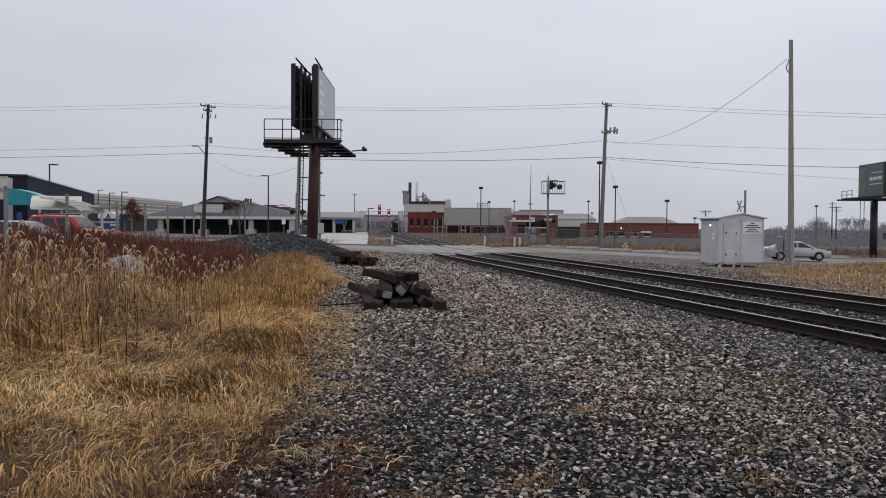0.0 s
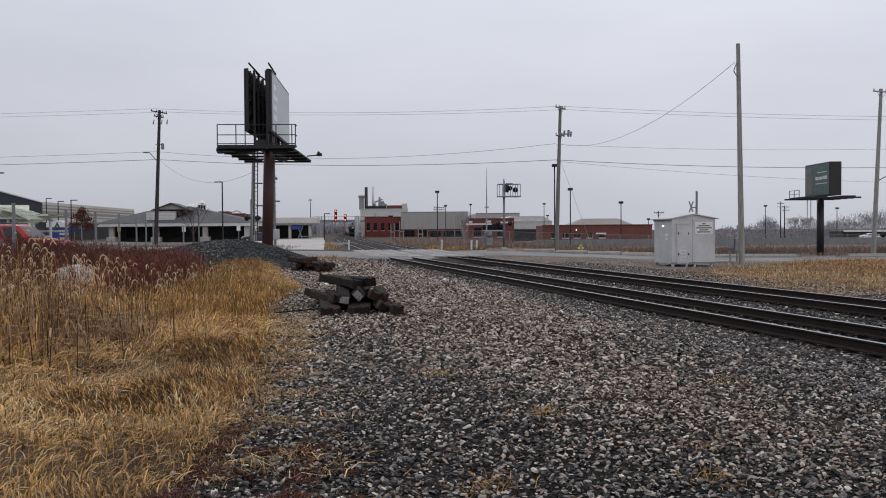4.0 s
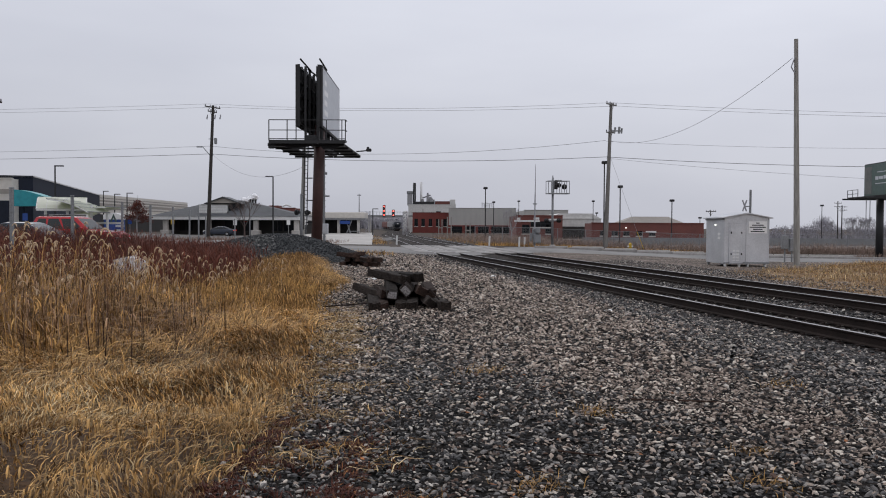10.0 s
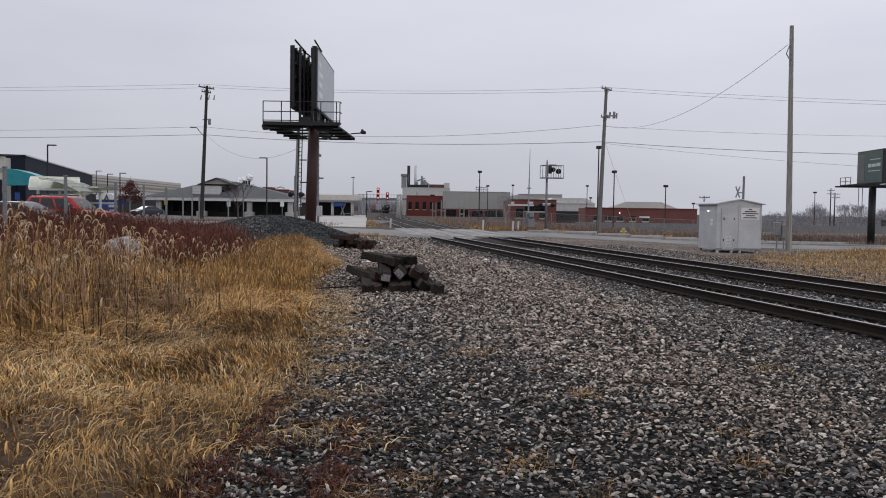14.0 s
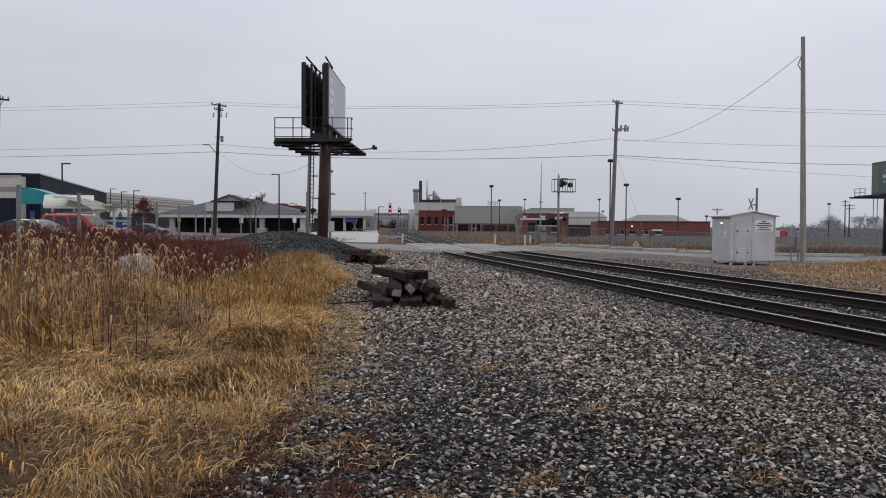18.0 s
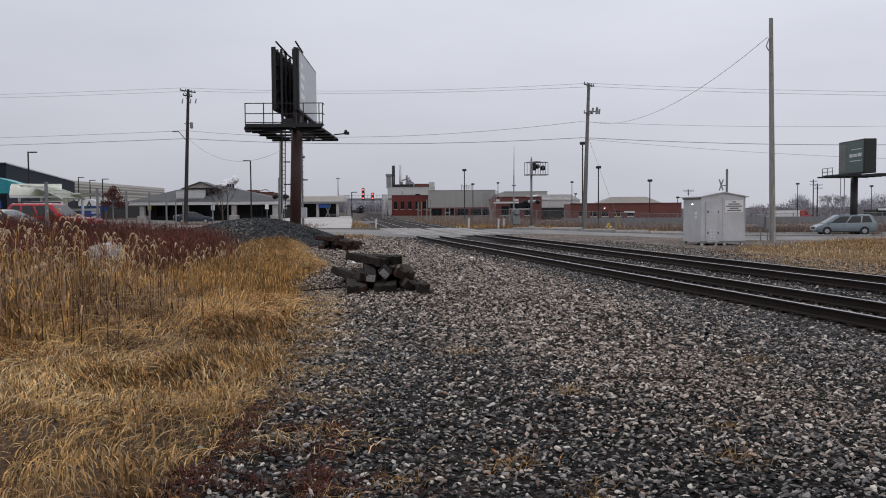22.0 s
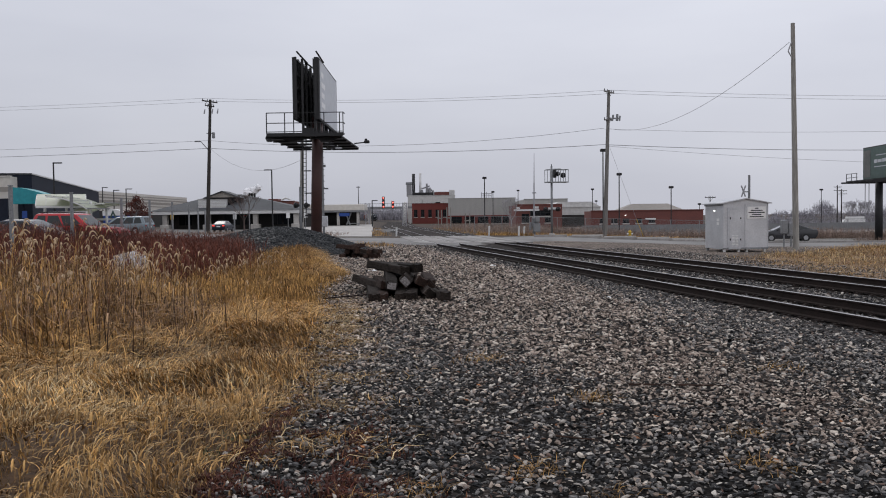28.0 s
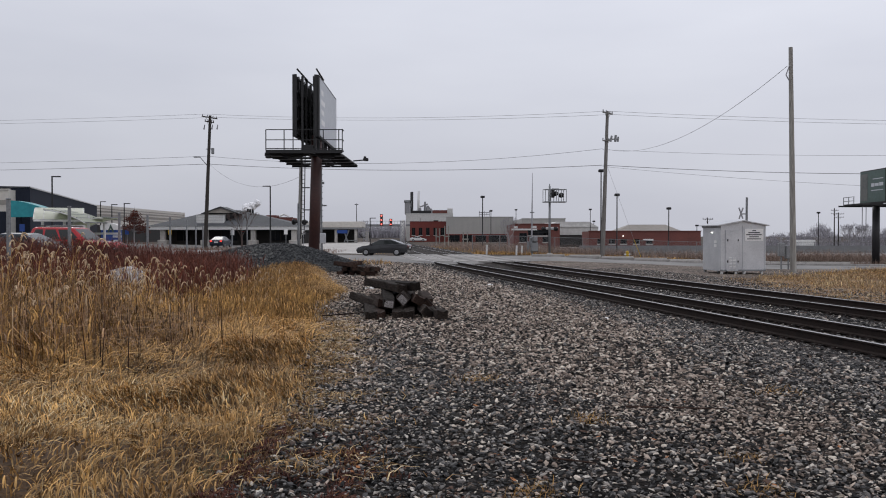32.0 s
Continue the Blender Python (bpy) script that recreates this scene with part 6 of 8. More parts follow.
def tank_wagon():
    th = thing("tank_wagon", "black tank wagon at the end of a goods train", "railway wagon", "train wagons")
    g = Geo()
    n, prof = 20, [(-8.6, 0.05), (-8.5, 0.7), (-8.2, 1.15), (-7.8, 1.42), (-7.3, 1.5), (7.3, 1.5), (7.8, 1.42), (8.2, 1.15), (8.5, 0.7), (8.6, 0.05)]
    vs = [(r * math.cos(2 * math.pi * k / n), y, 2.75 + r * math.sin(2 * math.pi * k / n)) for y, r in prof for k in range(n)]
    fs = [(q * n + k, q * n + (k + 1) % n, (q + 1) * n + (k + 1) % n, (q + 1) * n + k) for q in range(len(prof) - 1) for k in range(n)]
    part("barrel", g.shape(vs, fs + [tuple(range(n)), tuple(range(9 * n, 10 * n))]), M["tank_black"], th, "black domed tank barrel", True)
    part("end_sill", Geo().box((0, -8.9, 1.15), (2.8, 0.35, 0.45), cut=0.05), M["trim"], th)
    part("coupler", Geo().box((0, -9.4, 1.0), (0.3, 0.8, 0.3), cut=0.06), M["trim"], th)
    part("manway", Geo().tube((0, 0, 4.2), (0, 0, 4.7), 0.5, n=12), M["trim"], th)
    part("walkway", Geo().box((0, 0, 4.3), (1.8, 2.4, 0.08)), M["galv_dark"], th)
    for x in (-1.35, 1.35):
        part("end_handrail", Geo().tube((x, -8.9, 1.3), (x, -8.9, 2.6), 0.04, n=5), M["white"], th)
    part("number_panel", Geo().box((0.1, -8.62, 2.9), (0.5, 0.05, 0.3)), M["sign_white"], th)
    for y in (-6.5, 6.5):
        tr = part("bogie", Geo().box((0, y, 0.65), (2.3, 2.4, 0.55), cut=0.1), M["trim"], th)
        for yy in (-0.85, 0.85):
            part("wheelset", Geo().tube((-0.8, y + yy, 0.46), (0.8, y + yy, 0.46), 0.46, n=14), M["rail_side"], tr)
    return th


def hopper_wagon(paint, label):
    th = thing("hopper_wagon", label, "railway wagon", "train wagons")
    part("body", Geo().prism([(-1.5, 1.6), (-1.55, 3.6), (-1.2, 4.3), (1.2, 4.3), (1.55, 3.6), (1.5, 1.6)], -7.5, 7.5), paint, th)
    for y in (-4.5, 0, 4.5):
        part("hopper_chute", Geo().prism([(-1.3, 1.7), (1.3, 1.7), (0.4, 0.6), (-0.4, 0.6)], y - 1.2, y + 1.2), paint, th)
    for y in (-6, 6):
        part("bogie", Geo().box((0, y, 0.6), (2.2, 2.4, 0.6), cut=0.1), M["trim"], th)
    part("end_ladder", Geo().tube((-1.3, -7.6, 1.0), (-1.3, -7.6, 4.0), 0.04, n=5).tube((1.3, -7.6, 1.0), (1.3, -7.6, 4.0), 0.04, n=5), M["white"], th)
    return th


movers["tank"] = tank_wagon()
wagons = [hopper_wagon(M["hopper"], "grey covered hopper wagon")]
wagons.append(copy_thing(wagons[0], Matrix.Identity(4)))
wagons.append(hopper_wagon(M["brick_dull"], "rust-red covered hopper wagon"))
wagons.append(copy_thing(wagons[2], Matrix.Identity(4)))


# ---- old sleepers, gravel heap, stones ----
import itertools

def old_sleeper(x, y, z, heading, tilt=0.0, roll=0.0, length=2.5, pale=False, wood="sleeper"):
    tilt += random.uniform(-1, 1)
    th = thing("railway_sleeper", "old dark creosoted timber sleeper lying in a loose pile", "railway sleeper", "piles of old sleepers", pose(x, y, z, roll, tilt, heading))
    w, h = random.uniform(0.22, 0.25), random.uniform(0.17, 0.19)
    g = Geo()
    seg = 14
    ring = [(-0.5, -0.42), (-0.43, -0.5), (0.43, -0.5), (0.5, -0.42), (0.5, 0.42), (0.43, 0.5), (0.0, 0.5), (-0.43, 0.5), (-0.5, 0.42)]
    k = len(ring)
    vs = []
    for q in range(seg + 1):
        u = (q / seg - 0.5) * length
        for a, b in ring:
            d = noise.noise_vector(Vector((u * 4, a * 2, b * 2)) + Vector((x * 3, y * 3, z * 9))) * (0.016 + (0.02 if q in (0, seg) else 0))
            split = 0.035 if (a == 0.0 and q in (0, 1, seg - 1, seg)) else 0.0
            vs.append((u + d.x, a * w + d.y, b * h + d.z - split))
    fs = [(q * k + i, q * k + (i + 1) % k, (q + 1) * k + (i + 1) % k, (q + 1) * k + i) for q in range(seg) for i in range(k)]
    g.shape(vs, fs + [tuple(range(k - 1, -1, -1)), tuple(range(seg * k, seg * k + k))])
    part("timber", g, M[wood], th)
    for s in (-1, 1):
        part("end_grain", Geo().box((s * (length / 2 + 0.004), 0, 0), (0.008, w - 0.05, h - 0.045), cut=0.003), M["sleeper_end"] if pale else M[wood], th)
    return th


# the near pile, ends towards the walk: x, y, z, heading, tilt, roll, length
for a in ((-1.81, 18.25, 0.10, 97, 0, 3, 2.4), (-1.56, 18.3, 0.10, 92, 0, -4, 2.4), (-1.19, 18.3, 0.10, 93, 0, 2, 2.4), (-0.92, 18.2, 0.11, 91, 0, -3, 2.4), (-0.64, 17.9, 0.14, 99, 0, 34, 1.9),
          (-0.33, 17.3, 0.10, 101, 0, 2, 1.4), (-1.68, 18.8, 0.29, 100, 0, 9, 2.1), (-1.43, 18.35, 0.36, 96, -5, 8, 1.7), (-1.06, 18.5, 0.39, 90, -1, 46, 1.8), (-0.80, 18.4, 0.30, 97, 2, 24, 1.9), (-1.95, 19.3, 0.22, 116, -4, 10, 2.0),
          (-1.56, 19.15, 0.60, 116, -1, 4, 2.1), (-1.31, 19.2, 0.59, 117, 1, -6, 2.2), (-1.33, 19.5, 0.32, 93, 0, 0, 1.6), (-1.08, 19.4, 0.33, 88, 0, 4, 1.7), (-1.48, 19.4, 0.12, 91, 0, 0, 1.6), (-0.63, 18.8, 0.30, 96, -2, 12, 1.5)):
    old_sleeper(a[0], a[1], a[2] + gz(a[0], a[1]) + 0.02, *a[3:], pale=a[5] in (8, 46), wood="sleeper" if a[5] not in (-4, 9, 12, 24) else "sleeper_brown")
# the farther pile
for k in range(10):
    old_sleeper(-4.95 + 0.27 * (k % 5) + 0.03 * k, 36.9 + 0.2 * (k % 3), 0.11 + 0.18 * (k // 5), 92 + 5 * ((k * 7) % 5), 0, 6 * (k % 3), 2.2, wood="sleeper_brown")
old_sleeper(-3.75, 36.2, 0.10, 152, 0, 0, 0.9, wood="sleeper_brown")
old_sleeper(-4.55, 36.8, 0.5, 118, 3, 0, 2.2, wood="sleeper_brown")
old_sleeper(-4.75, 36.4, 0.48, 132, -2, 10, 1.5, wood="sleeper_brown")
bar = Geo()
arc = [(-0.6, 17.5, 0.34), (-0.54, 17.4, 0.44), (-0.44, 17.3, 0.34), (-0.3, 17.15, 0.2), (-0.18, 17.05, 0.13), (-0.15, 17.0, 0.06), (-0.3, 16.9, 0.03)]
for p, q in zip(arc, arc[1:]):
    bar.tube(p, q, 0.016, n=6)
solo("bent_iron_rod", bar, M["rail_side"], "bent rusty iron rod beside the sleeper pile", "iron rod")
rl = Geo().tube((-2.8, 17.5, 0.05), (-1.9, 17.75, 0.10), 0.014, n=7)
solo("iron_bar", rl, M["rail_side"], "dark rusty iron bar lying on the stones", "iron bar")

ICO = []
pg_ = (1 + 5 ** 0.5) / 2
for a, b in ((-1, pg_), (1, pg_), (-1, -pg_), (1, -pg_)):
    ICO.append((a, b, 0))
for a, b in ((-1, pg_), (1, pg_), (-1, -pg_), (1, -pg_)):
    ICO.append((0, a, b))
for a, b in ((pg_, -1), (pg_, 1), (-pg_, -1), (-pg_, 1)):
    ICO.append((a, 0, b))
ICO = np.array(ICO, float) / math.hypot(1, pg_)
ICO_F = np.array([f for f in itertools.combinations(range(12), 3) if max(np.linalg.norm(ICO[f[i]] - ICO[f[j]]) for i, j in ((0, 1), (0, 2), (1, 2))) < 1.1])
for i, f in enumerate(ICO_F):
    a, b, c = ICO[f]
    if np.dot(np.cross(b - a, c - a), a + b + c) < 0:
        ICO_F[i] = f[::-1]
rng = np.random.default_rng(7)


def stone_shapes(sides):
    """Sixty flat-lying crushed stones: a waist ring, a smaller shoulder ring and a top; open below."""
    out = []
    for _ in range(60):
        a = 2 * np.pi * (np.arange(sides) + rng.uniform(-0.34, 0.34, sides)) / sides
        r = rng.uniform(0.72, 1.15, sides)
        k = rng.uniform(0.5, 0.92, sides)
        slope = rng.uniform(-0.4, 0.4, 2)
        waist = np.stack([r * np.cos(a), r * np.sin(a), rng.uniform(-0.8, -0.3, sides)], 1)
        top = np.stack([k * r * np.cos(a), k * r * np.sin(a), rng.uniform(0.55, 1.0, sides)], 1)
        top[:, 2] += top[:, 0] * slope[0] + top[:, 1] * slope[1]
        out.append(np.concatenate([waist, top, top.mean(0, keepdims=True) + np.array([[0, 0, 0.08]])]))
    f = []
    for c in range(sides):
        d = (c + 1) % sides
        f += [(c, d, sides + d), (c, sides + d, sides + c), (sides + c, sides + d, 2 * sides)]
    return np.array(out), np.array(f)


def scatter_stones(name, pts, size, mats, label="", category="", kind="stuff", sink=0.25, sides=4, tilt=0.34):
    """Many crushed stones, lying flat on one another, in one mesh."""
    n = len(pts)
    size = np.broadcast_to(size, (n,))
    tmpl, tf = stone_shapes(sides)
    v = tmpl[rng.integers(0, 60, n)]
    v = v * np.stack([rng.uniform(0.95, 1.8, n), rng.uniform(0.6, 1.0, n), rng.uniform(0.2, 0.46, n)], 1)[:, None, :]
    q = rng.normal(size=(n, 3)) * tilt
    a = rng.uniform(0, 2 * np.pi, n)
    cx, sx, cy, sy, cz, sz = np.cos(q[:, 0]), np.sin(q[:, 0]), np.cos(q[:, 1]), np.sin(q[:, 1]), np.cos(a), np.sin(a)
    x, y, z = v[..., 0], v[..., 1], v[..., 2]
    y, z = y * cx[:, None] - z * sx[:, None], y * sx[:, None] + z * cx[:, None]
    x, z = x * cy[:, None] + z * sy[:, None], -x * sy[:, None] + z * cy[:, None]
    x, y = x * cz[:, None] - y * sz[:, None], x * sz[:, None] + y * cz[:, None]
    v = np.stack([x, y, z], -1) * (size / 2)[:, None, None] + pts[:, None, :] + np.array([0, 0, 1]) * (size * (0.25 - sink * 0.5))[:, None, None]
    f = (tf[None] + tmpl.shape[1] * np.arange(n)[:, None, None]).reshape(-1, 3)
    return tagged(new(name, raw_mesh(name, v.reshape(-1, 3), f, mats)), label, category, kind=kind)


def stone_mat(name, cols, rough=0.55, patch=0.5, tint=(0.42, 0.36, 0.34)):
    m, n, l, b = shader(name)
    geo, co = n.new("ShaderNodeNewGeometry"), n.new("ShaderNodeTexCoord")
    ramp = n.new("ShaderNodeValToRGB")
    ramp.color_ramp.interpolation = "CONSTANT"
    el = ramp.color_ramp.elements
    while len(el) < len(cols):
        el.new(0.5)
    for e, (p, c) in zip(el, cols):
        e.position, e.color = p, (*c, 1)
    l.new(geo.outputs["Random Per Island"], ramp.inputs[0])
    big, fine = n.new("ShaderNodeTexNoise"), n.new("ShaderNodeTexNoise")
    big.inputs["Scale"].default_value, big.inputs["Detail"].default_value = 0.33, 5
    fine.inputs["Scale"].default_value, fine.inputs["Detail"].default_value = 60, 4
    for t in (big, fine):
        l.new(co.outputs["Object"], t.inputs["Vector"])
    pr = n.new("ShaderNodeValToRGB")
    pr.color_ramp.elements[0].position, pr.color_ramp.elements[1].position = 0.45, 0.62
    pr.color_ramp.elements[1].color = (patch, patch, patch, 1)
    l.new(big.outputs["Fac"], pr.inputs[0])
    mx = n.new("ShaderNodeMix")
    mx.data_type = "RGBA"
    mx.inputs[7].default_value = (*tint, 1)
    l.new(pr.outputs[0], mx.inputs[0])
    l.new(ramp.outputs[0], mx.inputs[6])
    fr = n.new("ShaderNodeValToRGB")
    fr.color_ramp.elements[0].position, fr.color_ramp.elements[0].color = 0.3, (0.62, 0.62, 0.62, 1)
    fr.color_ramp.elements[1].position = 0.7
    l.new(fine.outputs["Fac"], fr.inputs[0])
    mul = n.new("ShaderNodeMix")
    mul.data_type, mul.blend_type = "RGBA", "MULTIPLY"
    mul.inputs[0].default_value = 1
    l.new(mx.outputs[2], mul.inputs[6])
    l.new(fr.outputs[0], mul.inputs[7])
    l.new(mul.outputs[2], b.inputs["Base Color"])
    b.inputs["Roughness"].default_value, b.inputs["Specular IOR Level"].default_value = rough, 0.22
    bp = n.new("ShaderNodeBump")
    bp.inputs["Strength"].default_value, bp.inputs["Distance"].default_value = 0.35, 0.004
    l.new(fine.outputs["Fac"], bp.inputs["Height"])
    l.new(bp.outputs[0], b.inputs["Normal"])
    return m


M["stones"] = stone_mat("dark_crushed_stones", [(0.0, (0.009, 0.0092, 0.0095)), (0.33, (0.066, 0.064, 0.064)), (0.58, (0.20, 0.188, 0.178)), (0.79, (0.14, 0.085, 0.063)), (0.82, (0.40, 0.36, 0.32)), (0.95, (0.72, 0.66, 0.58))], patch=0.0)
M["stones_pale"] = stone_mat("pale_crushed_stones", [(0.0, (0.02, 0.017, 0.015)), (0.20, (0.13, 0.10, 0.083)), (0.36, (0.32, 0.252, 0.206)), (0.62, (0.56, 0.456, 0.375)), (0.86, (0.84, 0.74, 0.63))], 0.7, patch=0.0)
M["stones_heap"] = stone_mat("dark_heap_stones", [(0.0, (0.018, 0.021, 0.024)), (0.45, (0.028, 0.032, 0.035)), (0.8, (0.06, 0.065, 0.07)), (0.96, (0.13, 0.13, 0.13))], patch=0.0)


def stone_points(n, y0, y1, x0, x1):
    y = rng.uniform(y0, y1, n)
    x = rng.uniform(x0, x1, n)
    ok = (x > grass_edge(y) - 0.45 + 0.5 * rng.random(n) ** 2) & (x < rail_x(y) - 0.2) & (np.abs(x) < 0.60 * y + 0.9)
    x, y = x[ok], y[ok]
    return np.stack([x, y, ground_z(x, y) + 0.002 + 0.055 * rng.random(len(x)) ** 2], 1)


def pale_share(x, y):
    """Worn, dusty stones lie in a band along the walk and farther out, dark fresh ones in a patch; fewer pale ones by
    the rails paint the slope's shade.
    """
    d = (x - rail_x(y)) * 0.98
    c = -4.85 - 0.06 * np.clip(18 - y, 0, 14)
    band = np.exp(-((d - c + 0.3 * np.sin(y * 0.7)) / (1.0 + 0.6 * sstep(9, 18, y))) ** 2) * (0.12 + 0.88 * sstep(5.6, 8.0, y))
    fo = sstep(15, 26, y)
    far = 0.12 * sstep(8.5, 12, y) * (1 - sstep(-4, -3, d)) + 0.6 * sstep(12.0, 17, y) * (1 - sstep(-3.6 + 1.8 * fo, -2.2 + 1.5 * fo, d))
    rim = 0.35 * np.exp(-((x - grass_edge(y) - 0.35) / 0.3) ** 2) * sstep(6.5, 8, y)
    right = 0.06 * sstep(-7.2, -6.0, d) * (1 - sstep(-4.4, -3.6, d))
    # the cut at d above -2.6 paints the shaded slope beside the rail
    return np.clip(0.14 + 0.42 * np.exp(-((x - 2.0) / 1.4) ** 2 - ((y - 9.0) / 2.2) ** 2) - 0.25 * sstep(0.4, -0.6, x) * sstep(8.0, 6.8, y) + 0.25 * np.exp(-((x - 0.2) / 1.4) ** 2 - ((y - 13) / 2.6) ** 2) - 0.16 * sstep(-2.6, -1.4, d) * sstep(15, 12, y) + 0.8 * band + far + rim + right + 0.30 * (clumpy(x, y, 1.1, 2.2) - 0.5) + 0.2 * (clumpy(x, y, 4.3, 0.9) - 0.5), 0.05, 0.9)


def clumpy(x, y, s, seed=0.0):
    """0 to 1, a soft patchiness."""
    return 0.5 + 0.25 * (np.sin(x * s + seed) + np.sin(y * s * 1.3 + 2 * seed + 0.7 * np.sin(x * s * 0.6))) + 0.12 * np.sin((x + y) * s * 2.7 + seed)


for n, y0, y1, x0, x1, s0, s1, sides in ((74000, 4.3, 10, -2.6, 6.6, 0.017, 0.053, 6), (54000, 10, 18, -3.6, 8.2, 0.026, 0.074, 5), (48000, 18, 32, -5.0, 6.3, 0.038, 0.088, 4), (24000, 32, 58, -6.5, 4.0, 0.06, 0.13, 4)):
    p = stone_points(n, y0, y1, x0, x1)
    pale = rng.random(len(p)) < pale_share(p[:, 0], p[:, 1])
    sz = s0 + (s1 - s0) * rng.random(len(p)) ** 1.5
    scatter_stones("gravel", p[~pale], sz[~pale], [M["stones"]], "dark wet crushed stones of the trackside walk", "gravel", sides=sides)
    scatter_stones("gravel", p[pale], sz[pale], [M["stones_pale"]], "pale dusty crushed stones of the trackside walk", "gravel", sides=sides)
# the same stones go on beside and behind the walk's start
n = 16000
x, y = rng.uniform(-1.3, 8.6, n), rng.uniform(-5.0, 4.4, n)
ok = (x < rail_x(y) - 0.2) & (x > grass_edge(y) - 0.4 * rng.random(n)) & ((np.abs(x) > 0.60 * y + 0.9) | (y < 4.3))
x, y = x[ok], y[ok]
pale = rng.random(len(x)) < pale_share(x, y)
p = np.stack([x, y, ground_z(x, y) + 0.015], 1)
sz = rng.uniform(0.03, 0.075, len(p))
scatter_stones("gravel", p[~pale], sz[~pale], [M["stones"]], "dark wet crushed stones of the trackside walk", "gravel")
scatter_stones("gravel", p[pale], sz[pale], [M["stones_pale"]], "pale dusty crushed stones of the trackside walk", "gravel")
# ballast between and beside the rails
n = 26000
yb, ob_ = rng.uniform(9, 45, n), rng.uniform(-1.3, 6.8, n)
ok = (np.minimum(np.abs(ob_ - 0.0), np.abs(ob_ - 1.5)) > 0.11) & (np.minimum(np.abs(ob_ - 4.15), np.abs(ob_ - 5.65)) > 0.11)
yb, ob_ = yb[ok], ob_[ok]
s_ = np.interp(yb, ys_line, slope_line)
k_ = 1 / np.hypot(1, s_)
xb, yb = rail_x(yb) + ob_ * k_, yb - ob_ * s_ * k_
scatter_stones("ballast_stones", np.stack([xb, yb, ground_z(xb, yb) + 0.024], 1), rng.uniform(0.05, 0.10, len(xb)), [M["stones"]], "crushed ballast stones round the sleepers", "gravel")

n = 9000
yb, ob_ = rng.uniform(14, 48, n), rng.uniform(6.3, 10.5, n)
s_ = np.interp(yb, ys_line, slope_line)
k_ = 1 / np.hypot(1, s_)
xb, yb = rail_x(yb) + ob_ * k_, yb - ob_ * s_ * k_
scatter_stones("gravel", np.stack([xb, yb, ground_z(xb, yb) + 0.012], 1), rng.uniform(0.04, 0.09, len(xb)), [M["stones"]], "brownish crushed stones beyond the far rail", "gravel")

# heap of dark crushed stone
HX, HY, HR, HH = -9.00, 42.5, 5.6, 1.40


def heap_z(x, y):
    r = np.hypot((x - HX) / 1.08, (y - HY) / 0.95) / HR
    a = np.arctan2(y - HY, x - HX)
    r = r * (1 + 0.08 * np.sin(3 * a + 1) + 0.05 * np.sin(5 * a))
    return HH * (1 - sstep(0.0, 1.05, r)) ** 0.85 - 0.06


hx, hy = np.meshgrid(np.linspace(HX - 7, HX + 7, 60), np.linspace(HY - 6.2, HY + 6.2, 50))
hz = ground_z(hx, hy) + heap_z(hx, hy)
i = (np.arange(49)[:, None] * 60 + np.arange(59)[None, :]).ravel()
heap = thing("gravel_heap", "heap of dark blue-grey crushed stone at the edge of the grass", "gravel heap")
core = new("core", raw_mesh("core", np.stack([hx.ravel(), hy.ravel(), hz.ravel()], 1), np.stack([i, i + 1, i + 61, i + 60], 1), [M["stones_heap"]], True))
core.parent = heap
n = 22000
x, y = rng.uniform(HX - 6.4, HX + 6.4, n), rng.uniform(HY - 6, HY + 3, n)
ok = heap_z(x, y) > 0.0
x, y = x[ok], y[ok]
hs = scatter_stones("loose_stones", np.stack([x, y, ground_z(x, y) + heap_z(x, y)], 1), rng.uniform(0.05, 0.115, len(x)), [M["stones_heap"]])
hs.parent = heap
hs.name = "loose_stone_cover"

# a pale boulder among the weeds
for x, y, s in ((-10.05, 25.6, 0.60), (-10.6, 25.9, 0.48), (-9.75, 25.3, 0.34)):
    g = Geo()
    vv = [tuple(Vector(p) * s * (1 + 0.25 * noise.noise(Vector(p) * 1.7 + Vector((x, y, 0)))) + Vector((x, y, gz(x, y) + s * 0.55))) for p in ICO]
    g.shape(vv, [tuple(int(q) for q in f) for f in ICO_F])
    solo("boulder", g, M["rock"], "pale grey boulder half hidden among russet weeds", "boulder", "boulders in the weeds")


